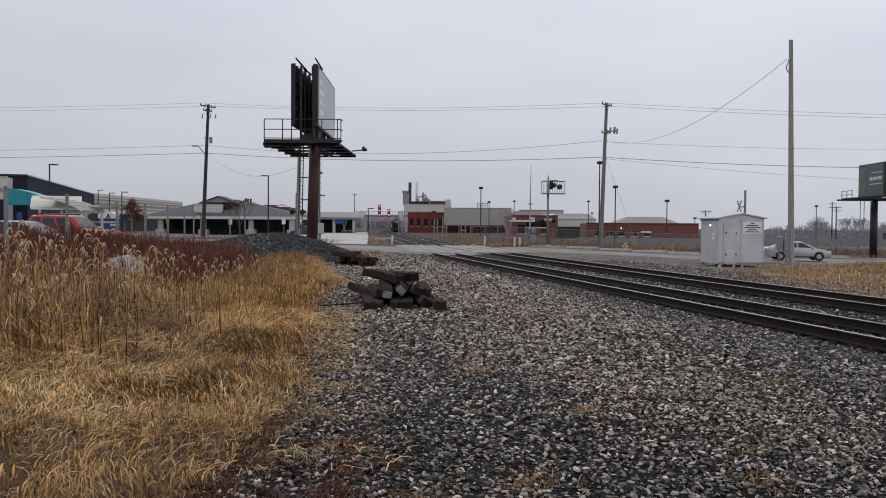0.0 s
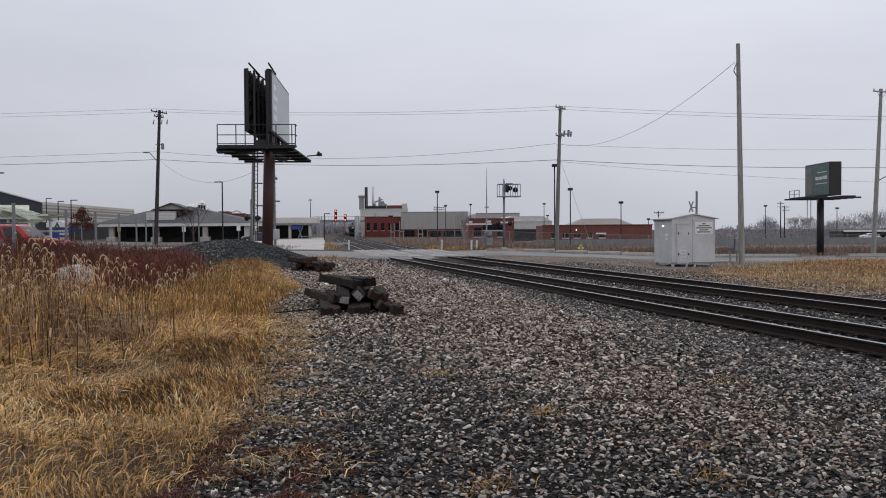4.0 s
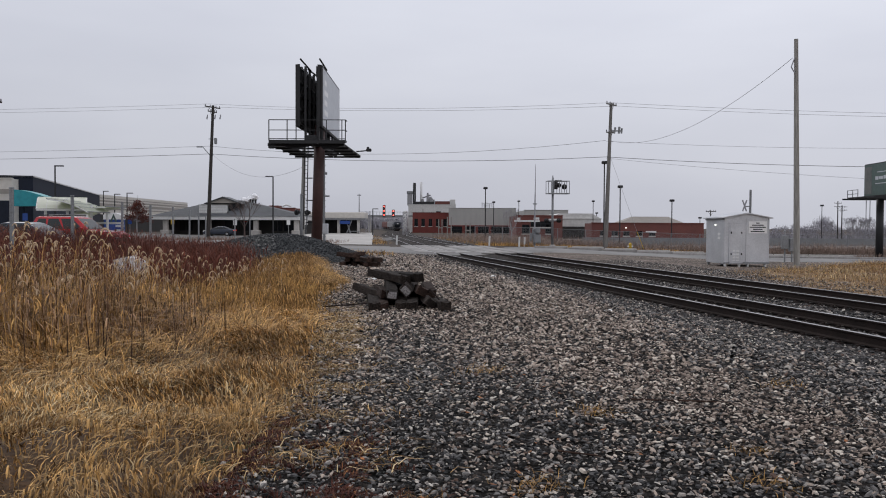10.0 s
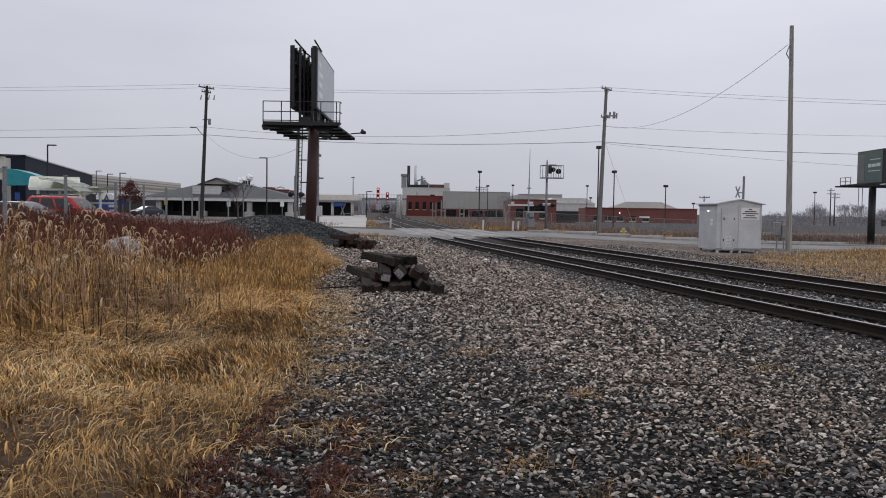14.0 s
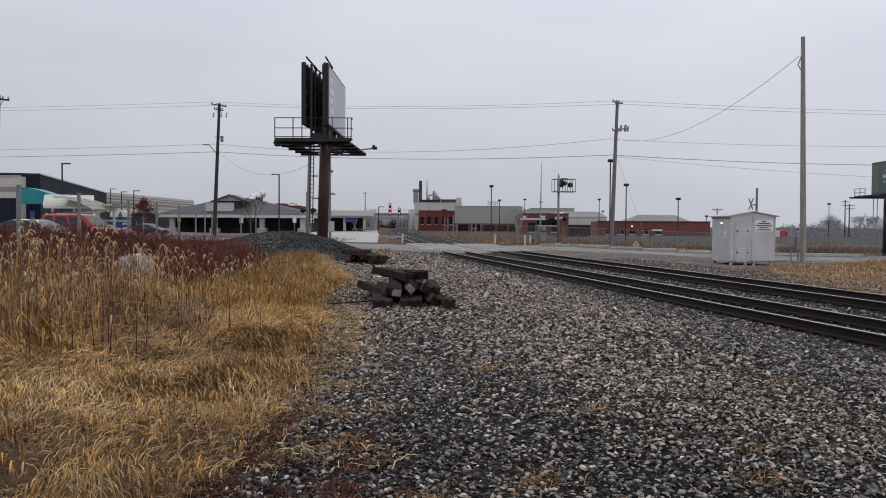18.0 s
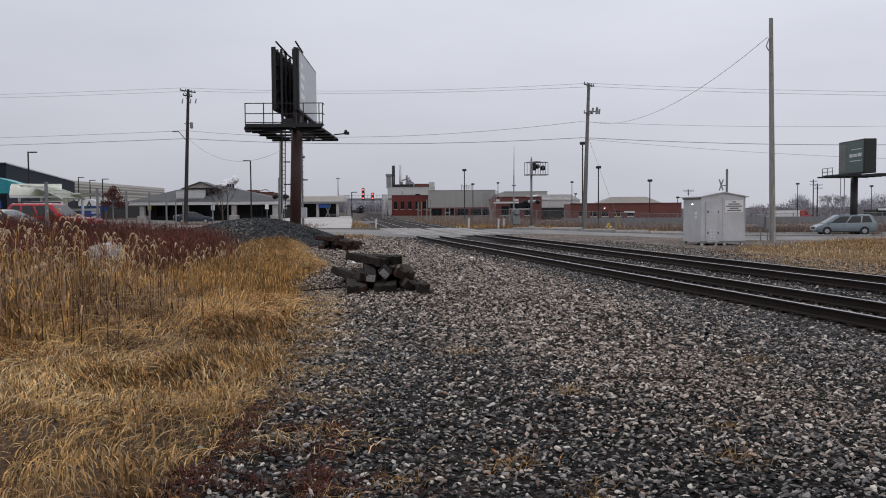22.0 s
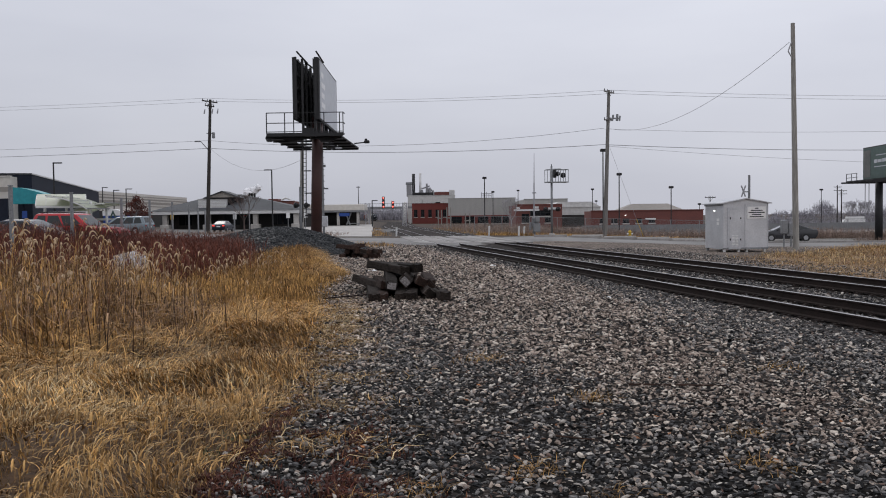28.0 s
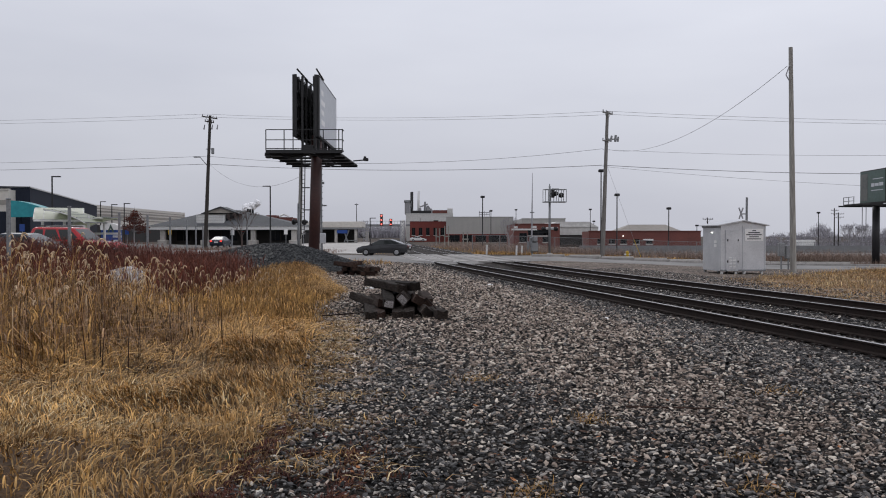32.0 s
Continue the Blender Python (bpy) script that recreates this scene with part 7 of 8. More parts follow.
# ---- dry grass and weeds ----
def blades(name, x, y, h, w, bend, mats, label, category, segs=3, z=None, way=None, slot=None):
    """Bent, tapering blades, one strip each; way: where each one leans."""
    n = len(x)
    a = rng.uniform(0, 2 * np.pi, n) if way is None else way
    face = a + np.pi / 2 + rng.uniform(-0.7, 0.7, n)
    z = ground_z(x, y) if z is None else z
    h, w, bend = np.broadcast_to(h, n), np.broadcast_to(w, n), np.broadcast_to(bend, n)
    rows = []
    for k in range(segs + 1):
        t = k / segs
        up = h * t * (1 - 0.40 * np.minimum(bend, 1.8) * t * t)
        out = h * bend * t ** 1.7
        cx, cy = x + np.cos(a) * out, y + np.sin(a) * out
        hw = w * (1 - 0.82 * t) / 2
        rows.append(np.stack([np.stack([cx - np.cos(face) * hw, cy - np.sin(face) * hw, z + up], 1), np.stack([cx + np.cos(face) * hw, cy + np.sin(face) * hw, z + up + hw * 0.5], 1)], 1))
    v = np.stack(rows, 1).reshape(n, -1, 3)
    f = np.array([(2 * k, 2 * k + 1, 2 * k + 3, 2 * k + 2) for k in range(segs)])
    f = (f[None] + 2 * (segs + 1) * np.arange(n)[:, None, None]).reshape(-1, 4)
    me = raw_mesh(name, v.reshape(-1, 3), f, mats)
    if slot is not None:
        me.polygons.foreach_set("material_index", np.repeat(slot, segs).astype(np.int32))
    return tagged(new(name, me), label, category, kind="stuff")


def in_view(x, y, m=0.7):
    return np.abs(x) < 0.60 * y + m


def field(n, y0, y1, x0, x1, keep):
    y, x = rng.uniform(y0, y1, n), rng.uniform(x0, x1, n)
    ok = in_view(x, y) & (x < grass_edge(y) + 0.15 * rng.normal(size=n)) & keep(x, y)
    return x[ok], y[ok]


def tussocks(cx, cy, each, radius):
    """Blade roots round tussock centres, each leaning outwards or with the tussock's own lie."""
    n = len(cx)
    r = np.abs(rng.normal(0, 1, (n, each))) * np.broadcast_to(radius, n)[:, None]
    a = rng.uniform(0, 2 * np.pi, (n, each))
    lie = rng.uniform(0, 2 * np.pi, n)[:, None]
    way = np.where(rng.random((n, each)) < 0.45, lie + rng.normal(0, 0.5, (n, each)), a + rng.normal(0, 0.4, (n, each)))
    tone = np.repeat(rng.uniform(0.5, 1.4, n), each)
    return (cx[:, None] + r * np.cos(a)).ravel(), (cy[:, None] + r * np.sin(a)).ravel(), way.ravel(), tone


tall_line = lambda x: 9.0 + 0.8 * np.clip(x + 6.5, 0, 5)


# low matted grass in front: lodged mats over soft mounds of thatch
def mat_z(x, y):
    """How high the lodged mat of dead grass lies over the ground."""
    x, y = np.asarray(x, float), np.asarray(y, float)
    k = np.clip((grass_edge(y) - x) / 0.9, 0, 1) * (1 - sstep(13, 17, y))
    c = 0.5 + 0.28 * np.sin(1.9 * x + 1.3 * np.sin(1.1 * y)) + 0.28 * np.sin(2.3 * y + 1.5 * np.sin(1.4 * x + 0.6)) + 0.12 * np.sin(5.1 * x + 3.7 * y)
    return k * (0.015 + 0.19 * np.clip(c, 0, 1.1) ** 1.3)


def mat_top(x, y):
    return ground_z(x, y) + mat_z(x, y)


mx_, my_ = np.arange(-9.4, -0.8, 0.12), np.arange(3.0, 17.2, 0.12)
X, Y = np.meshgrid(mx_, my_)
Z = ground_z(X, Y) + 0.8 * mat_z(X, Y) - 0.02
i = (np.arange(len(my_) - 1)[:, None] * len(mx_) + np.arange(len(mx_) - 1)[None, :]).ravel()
tagged(new("thatch_mound", raw_mesh("thatch_mound", np.stack([X.ravel(), Y.ravel(), Z.ravel()], 1), np.stack([i, i + 1, i + len(mx_) + 1, i + len(mx_)], 1), [M["thatch_dark"]], True)), "brown thatch, darkened for the shade under the dead grass", "grass", kind="stuff")


def lie(x, y):
    """The way the lodged grass has fallen, turning slowly over the ground."""
    return 2.4 * np.sin(0.9 * x + 0.5 * y) + 1.9 * np.sin(1.3 * y - 0.7 * x + 1.0) + 0.9 * np.sin(3.3 * x + 2.9 * y)


def lodged(n, y0, y1, h, w, material, label, share):
    x, y = field(n, y0, y1, -9, -1.0, lambda x, y: rng.random(len(x)) < share(x, y))
    k = len(x)
    edge = np.clip((grass_edge(y) - x) / 0.7 + 0.35, 0.3, 1)
    z = mat_top(x, y) - 0.03 * rng.random(k)
    blades("lodged_grass", x, y, rng.uniform(*h, k) * edge, rng.uniform(*w, k), rng.uniform(0.4, 1.8, k), [material], label, "grass", 3, z=z, way=lie(x, y) + rng.normal(0, 0.75, k))


lodged(17000, 4.2, 8.4, (0.04, 0.13), (0.009, 0.0175), M["mat_straw"], "low matted straw-coloured dead grass", lambda x, y: (0.25 + 0.75 * clumpy(x, y, 2.6, 1.0)) * (0.6 + 0.4 * sstep(-4.0, -2.4, x)))
lodged(31000, 8.4, 15.5, (0.06, 0.18), (0.012, 0.024), M["mat_straw"], "low matted straw-coloured dead grass", lambda x, y: 0.3 + 0.7 * clumpy(x, y, 2.2, 1.0))
lodged(16000, 4.2, 14, (0.06, 0.17), (0.004, 0.009), M["straw"], "tawny matted dead grass", lambda x, y: clumpy(x, y, 1.7, 3.0))
lodged(19000, 5.5, 13, (0.06, 0.18), (0.009, 0.018), M["bleached_straw"], "bleached flattened dead grass", lambda x, y: 0.10 + 0.8 * np.exp(-((x + 2.9) / 1.4) ** 2 - ((y - 9.0) / 2.0) ** 2))
lodged(24000, 7.2, 14, (0.06, 0.18), (0.011, 0.021), M["golden_straw"], "golden matted dead grass", lambda x, y: 0.3 + 0.6 * clumpy(x, y, 2.0, 0.5) * sstep(-6.5, -4.0, x))
lodged(12000, 8.8, 15.5, (0.16, 0.40), (0.010, 0.020), M["golden_straw"], "tawny dead grass leaning out of the taller stand", lambda x, y: sstep(-1.2, 0.6, y - tall_line(x)))
lodged(22000, 4.2, 9.5, (0.05, 0.13), (0.007, 0.014), M["thatch"], "brown flattened dead grass", lambda x, y: 0.25 + 0.6 * (1 - clumpy(x, y, 2.6, 1.0)))
lodged(3500, 4.2, 8.4, (0.04, 0.13), (0.007, 0.015), M["bleached_straw"], "bleached flattened dead grass", lambda x, y: 0.2 + 0.6 * clumpy(x, y, 1.6, 2.5))
tx, ty = field(620, 4.2, 14, -8.5, -1.0, lambda x, y: rng.random(len(x)) < clumpy(x, y, 2.2))
x, y, way, tone = tussocks(tx, ty, 26, 0.09)
edge = np.clip((grass_edge(y) - x) / 1.0 + 0.25, 0.2, 1)
blades("dry_grass", x, y, rng.uniform(0.08, 0.22, len(x)) * edge * tone, rng.uniform(0.005, 0.010, len(x)), rng.uniform(0.4, 1.9, len(x)), [M["straw"]], "straw-coloured dead grass tussocks", "grass", 4, z=mat_top(x, y) - 0.03, way=way)
# taller stand behind it, tallest to the west


def stand(x, y):
    rise = 0.5 + 0.5 * sstep(-0.6, 2.6, y - tall_line(x) + 0.8 * (clumpy(x, y, 1.7, 2.0) - 0.5))
    return (0.40 + 0.60 * sstep(-0.28, -0.50, x / y) * (1 - 0.5 * sstep(14, 24, y))) * rise * (0.8 + 0.4 * clumpy(x, y, 2.3, 0.6))


tx, ty = field(3300, 8.8, 25, -17, -2.0, lambda x, y: (y > tall_line(x) - 0.6 + 2.4 * (clumpy(x, y, 1.1) - 0.5)) & (rng.random(len(x)) < np.clip(1.35 - 0.03 * y, 0.4, 1)))
x, y, way, tone = tussocks(tx, ty, 15, 0.12)
ok = (x < grass_edge(y) + 0.05)
x, y, way, tone = x[ok], y[ok], way[ok], tone[ok]
hh = rng.uniform(0.55, 1.15, len(x)) * stand(x, y) * tone * np.clip((grass_edge(y) - x) / 2.0 + 0.2, 0.3, 1)
blades("tall_dry_grass", x, y, hh, rng.uniform(0.011, 0.022, len(x)), rng.uniform(0.2, 1.9, len(x)) ** 1.2, [M["straw"], M["tan_straw"], M["thatch"], M["mat_straw"]], "tall tawny dead grass", "grass", 4, way=way, slot=np.floor((tone * 7919) % 4))
# thin brown stalks standing over it
x, y = field(1900, 9.3, 26, -18, -4.6, lambda x, y: (y > tall_line(x) + 0.2) & (rng.random(len(x)) < clumpy(x, y, 1.9, 5.0)))
blades("weed_stalks", x, y, rng.uniform(0.9, 1.5, len(x)) * (0.45 + 0.6 * stand(x, y)), rng.uniform(0.009, 0.02, len(x)), rng.uniform(0.0, 0.2, len(x)), [M["stem_brown"]], "thin upright brown weed stalks", "weeds", 4)
x, y = field(300, 7.8, 13.5, -9.5, -2.4, lambda x, y: (x < grass_edge(y) - 0.5) & (y > tall_line(x) - 1.2) & (rng.random(len(x)) < 0.25 + 0.5 * sstep(-2.5, -5.0, x)))
blades("weed_stalks", x, y, rng.uniform(0.6, 1.25, len(x)) * (0.5 + 0.55 * stand(x, y)), rng.uniform(0.014, 0.024, len(x)), rng.uniform(0.0, 0.12, len(x)), [M["stem_dark"]], "dark upright dead weed stalks", "weeds", 4)
x, y = field(40, 5.2, 9, -6.5, -2.0, lambda x, y: x < grass_edge(y) - 0.6)
blades("weed_stalks", x, y, rng.uniform(0.2, 0.5, len(x)), 0.008, rng.uniform(0.0, 0.15, len(x)), [M["stem_dark"]], "dark upright dead weed stalks", "weeds", 4)


def droops(name, x, y, h, head, w, material, label, z=None):
    """Stalks that arch over into a soft hanging head, one ribbon each."""
    n = len(x)
    a = rng.uniform(0, 2 * np.pi, n)
    face = a + np.pi / 2 + rng.uniform(-0.9, 0.9, n)
    z = ground_z(x, y) if z is None else z
    curl = rng.uniform(0.55, 1.1, n)
    r = head * rng.uniform(0.25, 0.5, n)
    rows = []
    for out, up, hang, wide in ((0, 0, 0, 0.35), (0.1, 0.55, 0, 0.3), (0.25, 0.9, 0, 0.25), (0.55, 1.0, 0, 0.4), (1.1, 1.0, 0.12, 0.85), (1.6, 1.0, 0.5, 1.0), (1.75, 1.0, 0.85, 0.8), (1.8, 1.0, 1.1, 0.1)):
        cx, cy = x + np.cos(a) * out * r, y + np.sin(a) * out * r
        cz = z + h * up - hang * head * curl
        hw = w * wide / 2
        side = np.stack([np.cos(face) * hw, np.sin(face) * hw, 0 * hw], 1)
        c = np.stack([cx, cy, cz], 1)
        rows.append(np.stack([c - side, c + side], 1))
    v = np.stack(rows, 1).reshape(n, -1, 3)
    f = np.array([(2 * k, 2 * k + 1, 2 * k + 3, 2 * k + 2) for k in range(7)])
    f = (f[None] + 16 * np.arange(n)[:, None, None]).reshape(-1, 4)
    return tagged(new(name, raw_mesh(name, v.reshape(-1, 3), f, [material], True)), label, "grass", kind="stuff")


x, y = field(23000, 4.2, 13, -8.5, -1.0, lambda x, y: rng.random(len(x)) < (0.10 + 0.9 * clumpy(x, y, 2.2)) * (0.42 + 0.5 * sstep(5.2, 8.4, y)))
droops("drooping_grass", x, y, rng.uniform(0.02, 0.14, len(x)) * np.clip((grass_edge(y) - x) / 0.9 + 0.3, 0.35, 1) * (0.55 + 0.9 * clumpy(x, y, 3.1, 1.0)), rng.uniform(0.04, 0.11, len(x)), rng.uniform(0.009, 0.019, len(x)), M["mat_straw"], "drooping dead heads of low straw-coloured grass", mat_top(x, y))
n = 9000
x, y = rng.uniform(-8, -1.0, n), rng.uniform(-4, 5.0, n)
ok = (x < grass_edge(y)) & (~in_view(x, y) | (y < 4.2)) & (rng.random(n) < 0.2 + 0.8 * clumpy(x, y, 2.2))
x, y = x[ok], y[ok]
droops("drooping_grass", x, y, rng.uniform(0.08, 0.25, len(x)), rng.uniform(0.07, 0.15, len(x)), rng.uniform(0.012, 0.023, len(x)), M["straw"], "drooping dead heads of low straw-coloured grass")
x, y = field(3500, 4.6, 13, -8.5, -1.2, lambda x, y: rng.random(len(x)) < clumpy(x, y, 1.3, 4.0) - 0.2)
droops("drooping_grass", x, y, rng.uniform(0.04, 0.14, len(x)), rng.uniform(0.05, 0.11, len(x)), rng.uniform(0.006, 0.011, len(x)), M["bleached_straw"], "bleached drooping dead grass leaves", mat_top(x, y))
x, y = field(17000, 8.6, 24, -17, -2.0, lambda x, y: (y > tall_line(x) - 0.3) & (rng.random(len(x)) < np.clip(1.5 - 0.05 * y, 0.3, 1)))
droops("drooping_grass", x, y, rng.uniform(0.25, 1.0, len(x)) * stand(x, y) * np.clip((grass_edge(y) - x) / 2.0 + 0.25, 0.3, 1), rng.uniform(0.08, 0.17, len(x)), rng.uniform(0.014, 0.027, len(x)), M["straw"], "curled dead leaves of the tall tawny grass")
x, y = field(10000, 9.4, 22, -16, -3.6, lambda x, y: (y > tall_line(x) + 0.2) & (rng.random(len(x)) < (0.15 + 0.85 * sstep(-0.26, -0.42, x / y)) * np.clip(1.6 - 0.06 * y, 0.3, 1)))
droops("drooping_grass", x, y, rng.uniform(0.6, 1.08, len(x)) * stand(x, y), rng.uniform(0.07, 0.15, len(x)), rng.uniform(0.013, 0.024, len(x)), M["tan_straw"], "pinkish-tan curled leaves of the tall dead grass")
x, y = field(700, 9, 24, -17, -3.0, lambda x, y: (y > tall_line(x)) & (rng.random(len(x)) < 0.2 + 0.8 * sstep(-3, -6, x)))
droops("drooping_seed_heads", x, y, rng.uniform(0.8, 1.35, len(x)) * (0.42 + 0.62 * stand(x, y)), rng.uniform(0.10, 0.17, len(x)), rng.uniform(0.012, 0.02, len(x)), M["pale_straw"], "pale drooping seed heads over the tall grass")


def foxtails(n, y0, y1, x0, x1, tall=1.0):
    """Drooping seed heads on thin stalks."""
    x, y = field(n, y0, y1, x0, x1, lambda x, y: y > tall_line(x))
    gs, gh = Geo(), Geo()
    for px, py in zip(x, y):
        z = gz(px, py)
        h = tall * random.uniform(0.75, 1.5) * (0.42 + 0.62 * float(stand(px, py)))
        a = random.uniform(0, 6.28)
        d = Vector((math.cos(a), math.sin(a), 0))
        base = Vector((px, py, z))
        pts = [base, base + Vector((0, 0, h * 0.55)) + d * 0.04, base + Vector((0, 0, h * 0.9)) + d * 0.12, base + Vector((0, 0, h)) + d * 0.20 * tall]
        for p, q in zip(pts, pts[1:]):
            gs.tube(p, q, 0.0035, n=3, caps=False)
        o = pts[-1]
        r, big = random.uniform(0.007, 0.0125), random.uniform(0.9, 1.6)
        curl = random.uniform(0.35, 0.8)
        prev = o
        for k in range(1, 6):
            t = k / 5
            ang = math.pi * curl * t
            nx = o + big * (d * 0.062 * (1 - math.cos(ang)) + Vector((0, 0, 0.095 * math.sin(ang) - 0.075 * t * t)))
            gh.tube(prev, nx, r * (0.75 + 0.5 * math.sin(math.pi * (t - 0.1))), r * (0.75 + 0.5 * math.sin(math.pi * min(t + 0.1, 1))), 6, caps=k in (1, 5))
            prev = nx
    tagged(new("foxtail_stalks", gs.mesh("foxtail_stalks", M["straw"])), "thin pale grass stalks", "grass", kind="stuff")
    tagged(new("foxtail_heads", gh.mesh("foxtail_heads", M["pale_straw"], True)), "drooping pale foxtail seed heads", "grass", kind="stuff")


foxtails(600, 9.5, 23, -16, -4.6)
foxtails(105, 9.8, 15.5, -10, -4.9, 1.22)
x, y = field(26000, 15, 37, -8, -2.6, lambda x, y: (x > np.interp(y, [15, 22, 26, 32, 37], [-5.6, -6.0, -6.5, -7.4, -7.8]) + 0.4 * rng.normal(size=len(x))))
droops("golden_grass", x, y, rng.uniform(0.2, 0.62, len(x)) * np.clip((grass_edge(y) - x) / 1.3 + 0.35, 0.35, 1), rng.uniform(0.07, 0.15, len(x)), rng.uniform(0.008, 0.017, len(x)), M["straw"], "fuzzy golden dead grass beside the stones")

# russet weeds behind the grass, up to the car park
def russet(n):
    y, x = rng.uniform(17, 46, n), rng.uniform(-30, -5, n)
    lim = np.interp(y, [17, 22, 27, 34, 46], [-6.3, -5.8, -6.8, -9.0, -15.5])
    ok = in_view(x, y, 1.0) & ~((x > -11.2) & (x < -9.0) & (y > 23.0) & (y < 26.5) & (rng.random(n) < 0.85)) & ~((np.abs(x / y + 0.393) < 0.024) & (y < 25.6) & (rng.random(n) < 0.8)) & (x < lim + 0.5 * rng.normal(size=n)) & (heap_z(x, y) < 0.05) & (y < 38 + 0.25 * np.clip(-x - 10, 0, 20) * 0 + 2 * rng.random(n))
    return x[ok], y[ok]


x, y = russet(52000)
blades("russet_weeds", x, y, rng.uniform(0.75, 1.25, len(x)) * (0.8 + 0.35 * clumpy(x, y, 0.9, 3.0)), rng.uniform(0.012, 0.028, len(x)), rng.uniform(0.0, 0.35, len(x)), [M["stem_red"]], "dense russet weed stems", "weeds", 2)
x, y = russet(42000)
zt = ground_z(x, y) + rng.uniform(0.3, 1.05, len(x))
blades("russet_sprays", x, y, rng.uniform(0.12, 0.30, len(x)), rng.uniform(0.015, 0.035, len(x)), rng.uniform(0.4, 1.2, len(x)), [M["stem_red"]], "russet seed sprays of the weeds", "weeds", 2, z=zt)
# golden tuft in front of the heap
n = 2600
y, x = rng.uniform(21, 37, n), rng.uniform(-10, -3.2, n)
ok = (x < grass_edge(y)) & (x > np.interp(y, [21, 26, 32, 37], [-5.6, -6.0, -7.0, -7.4]) + 0.3 * rng.normal(size=n)) & (heap_z(x, y) < 0.35)
x, y, way, tone = tussocks(x[ok], y[ok], 30, 0.16)
blades("tall_dry_grass", x, y, rng.uniform(0.3, 0.78, len(x)) * np.clip((grass_edge(y) - x) / 1.3 + 0.35, 0.25, 1) * (0.55 + 0.45 * tone), rng.uniform(0.008, 0.017, len(x)), rng.uniform(0.2, 1.4, len(x)), [M["straw"], M["mat_straw"], M["golden_straw"], M["thatch"]], "golden dead grass tufts before the stone heap", "grass", 3, way=way, slot=np.floor((tone * 7919) % 4))
n = 15000
y, x = rng.uniform(5.5, 19, n), rng.normal(0.12, 0.3, n)
x = x + grass_edge(y)
ok = (rng.random(n) < np.clip(1.3 * clumpy(x, y, 3.7, 2.0) - 0.25, 0, 1)) & (x > grass_edge(y) - 0.2)
x, y = x[ok], y[ok]
blades("stray_straw", x, y, rng.uniform(0.03, 0.12, len(x)), rng.uniform(0.006, 0.014, len(x)), rng.uniform(0.8, 2.6, len(x)), [M["mat_straw"], M["thatch"], M["bleached_straw"]], "stray dead straw over the stones' edge", "grass", 2, z=ground_z(x, y) + 0.035, slot=rng.integers(0, 3, len(x)))
# dark red ground cover and stray tufts at the stones' edge
n = 95000
y, x = rng.uniform(4.2, 8.6, n), rng.uniform(-2.3, 0.4, n)
ok = (x > grass_edge(y) - 0.5) & (x < -0.05 - 0.36 * (y - 4.2) + 0.25 * rng.normal(size=n)) & (rng.random(n) < np.clip(1.9 * clumpy(x, y, 7.5, 0.4) * clumpy(x, y, 17.0, 1.4) + 0.5 * clumpy(x, y, 2.1, 1.0) - 0.35 - 0.6 * sstep(6.2, 7.8, y), 0, 1) ** 1.3)
x, y = x[ok], y[ok]
blades("red_groundcover", x, y, rng.uniform(0.02, 0.075, len(x)), rng.uniform(0.007, 0.016, len(x)), rng.uniform(0.3, 1.5, len(x)), [M["moss_red"], M["leaf_orange"], M["thatch"]], "low dark red ground cover on the stones", "weeds", 2, z=ground_z(x, y) + 0.03, slot=np.where(rng.random(len(x)) < 0.08, rng.integers(1, 3, len(x)), 0))
tx, ty = [], []
for cx, cy, k, s in ((0.3, 9.6, 130, 0.14), (1.25, 7.6, 90, 0.1), (0.55, 5.6, 90, 0.12), (1.0, 5.0, 60, 0.1), (2.3, 6.4, 50, 0.1), (-0.2, 5.2, 80, 0.1), (3.6, 9.2, 60, 0.15), (2.1, 5.6, 60, 0.1), (-0.9, 6.4, 70, 0.1), (-0.6, 4.9, 80, 0.12)):
    tx.append(rng.normal(cx, s, k))
    ty.append(rng.normal(cy, s, k))
x, y = np.concatenate(tx), np.concatenate(ty)
blades("stray_grass_tufts", x, y, rng.uniform(0.04, 0.12, len(x)), 0.006, rng.uniform(0.6, 1.6, len(x)), [M["straw"]], "small dead grass tufts among the stones", "grass", 2, z=ground_z(x, y) + 0.03)
for cx, cy, k, s_ in ((-1.62, 6.35, 90, 0.10), (-2.0, 6.5, 50, 0.10), (-1.75, 5.9, 40, 0.07)):
    x, y = rng.normal(cx, s_, k), rng.normal(cy, s_, k)
    blades("green_weed", x, y, rng.uniform(0.03, 0.08, k), rng.uniform(0.006, 0.013, k), rng.uniform(0.6, 1.8, k), [M["green_leaf"]], "small green weed leaves among the red ground cover", "weeds", 2, z=ground_z(x, y) + 0.03)
# litter, sticks and fallen leaves on the stones
for x, y, a, s in ((-2.75, 27.3, 20, 0.09), (1.35, 31.0, 70, 0.1), (-0.9, 22.0, 40, 0.05), (3.2, 17.5, 10, 0.05)):
    bm_ = Geo()
    for i in range(3):
        for j in range(3):
            q = [(i, j), (i + 1, j), (i + 1, j + 1), (i, j + 1)]
            bm_.face([((u - 1.5) * s, (w - 1.5) * s * 0.7, s * 0.5 * math.sin(u * 1.7 + a) * math.cos(w * 1.3 + a)) for u, w in q])
    sc = solo("paper_scrap", bm_, M["sign_white"], "crumpled scrap of white paper lying on the stones", "litter", "scraps of litter")
    sc.matrix_world = pose(x, y, gz(x, y) + 0.07, 0, 0, a)
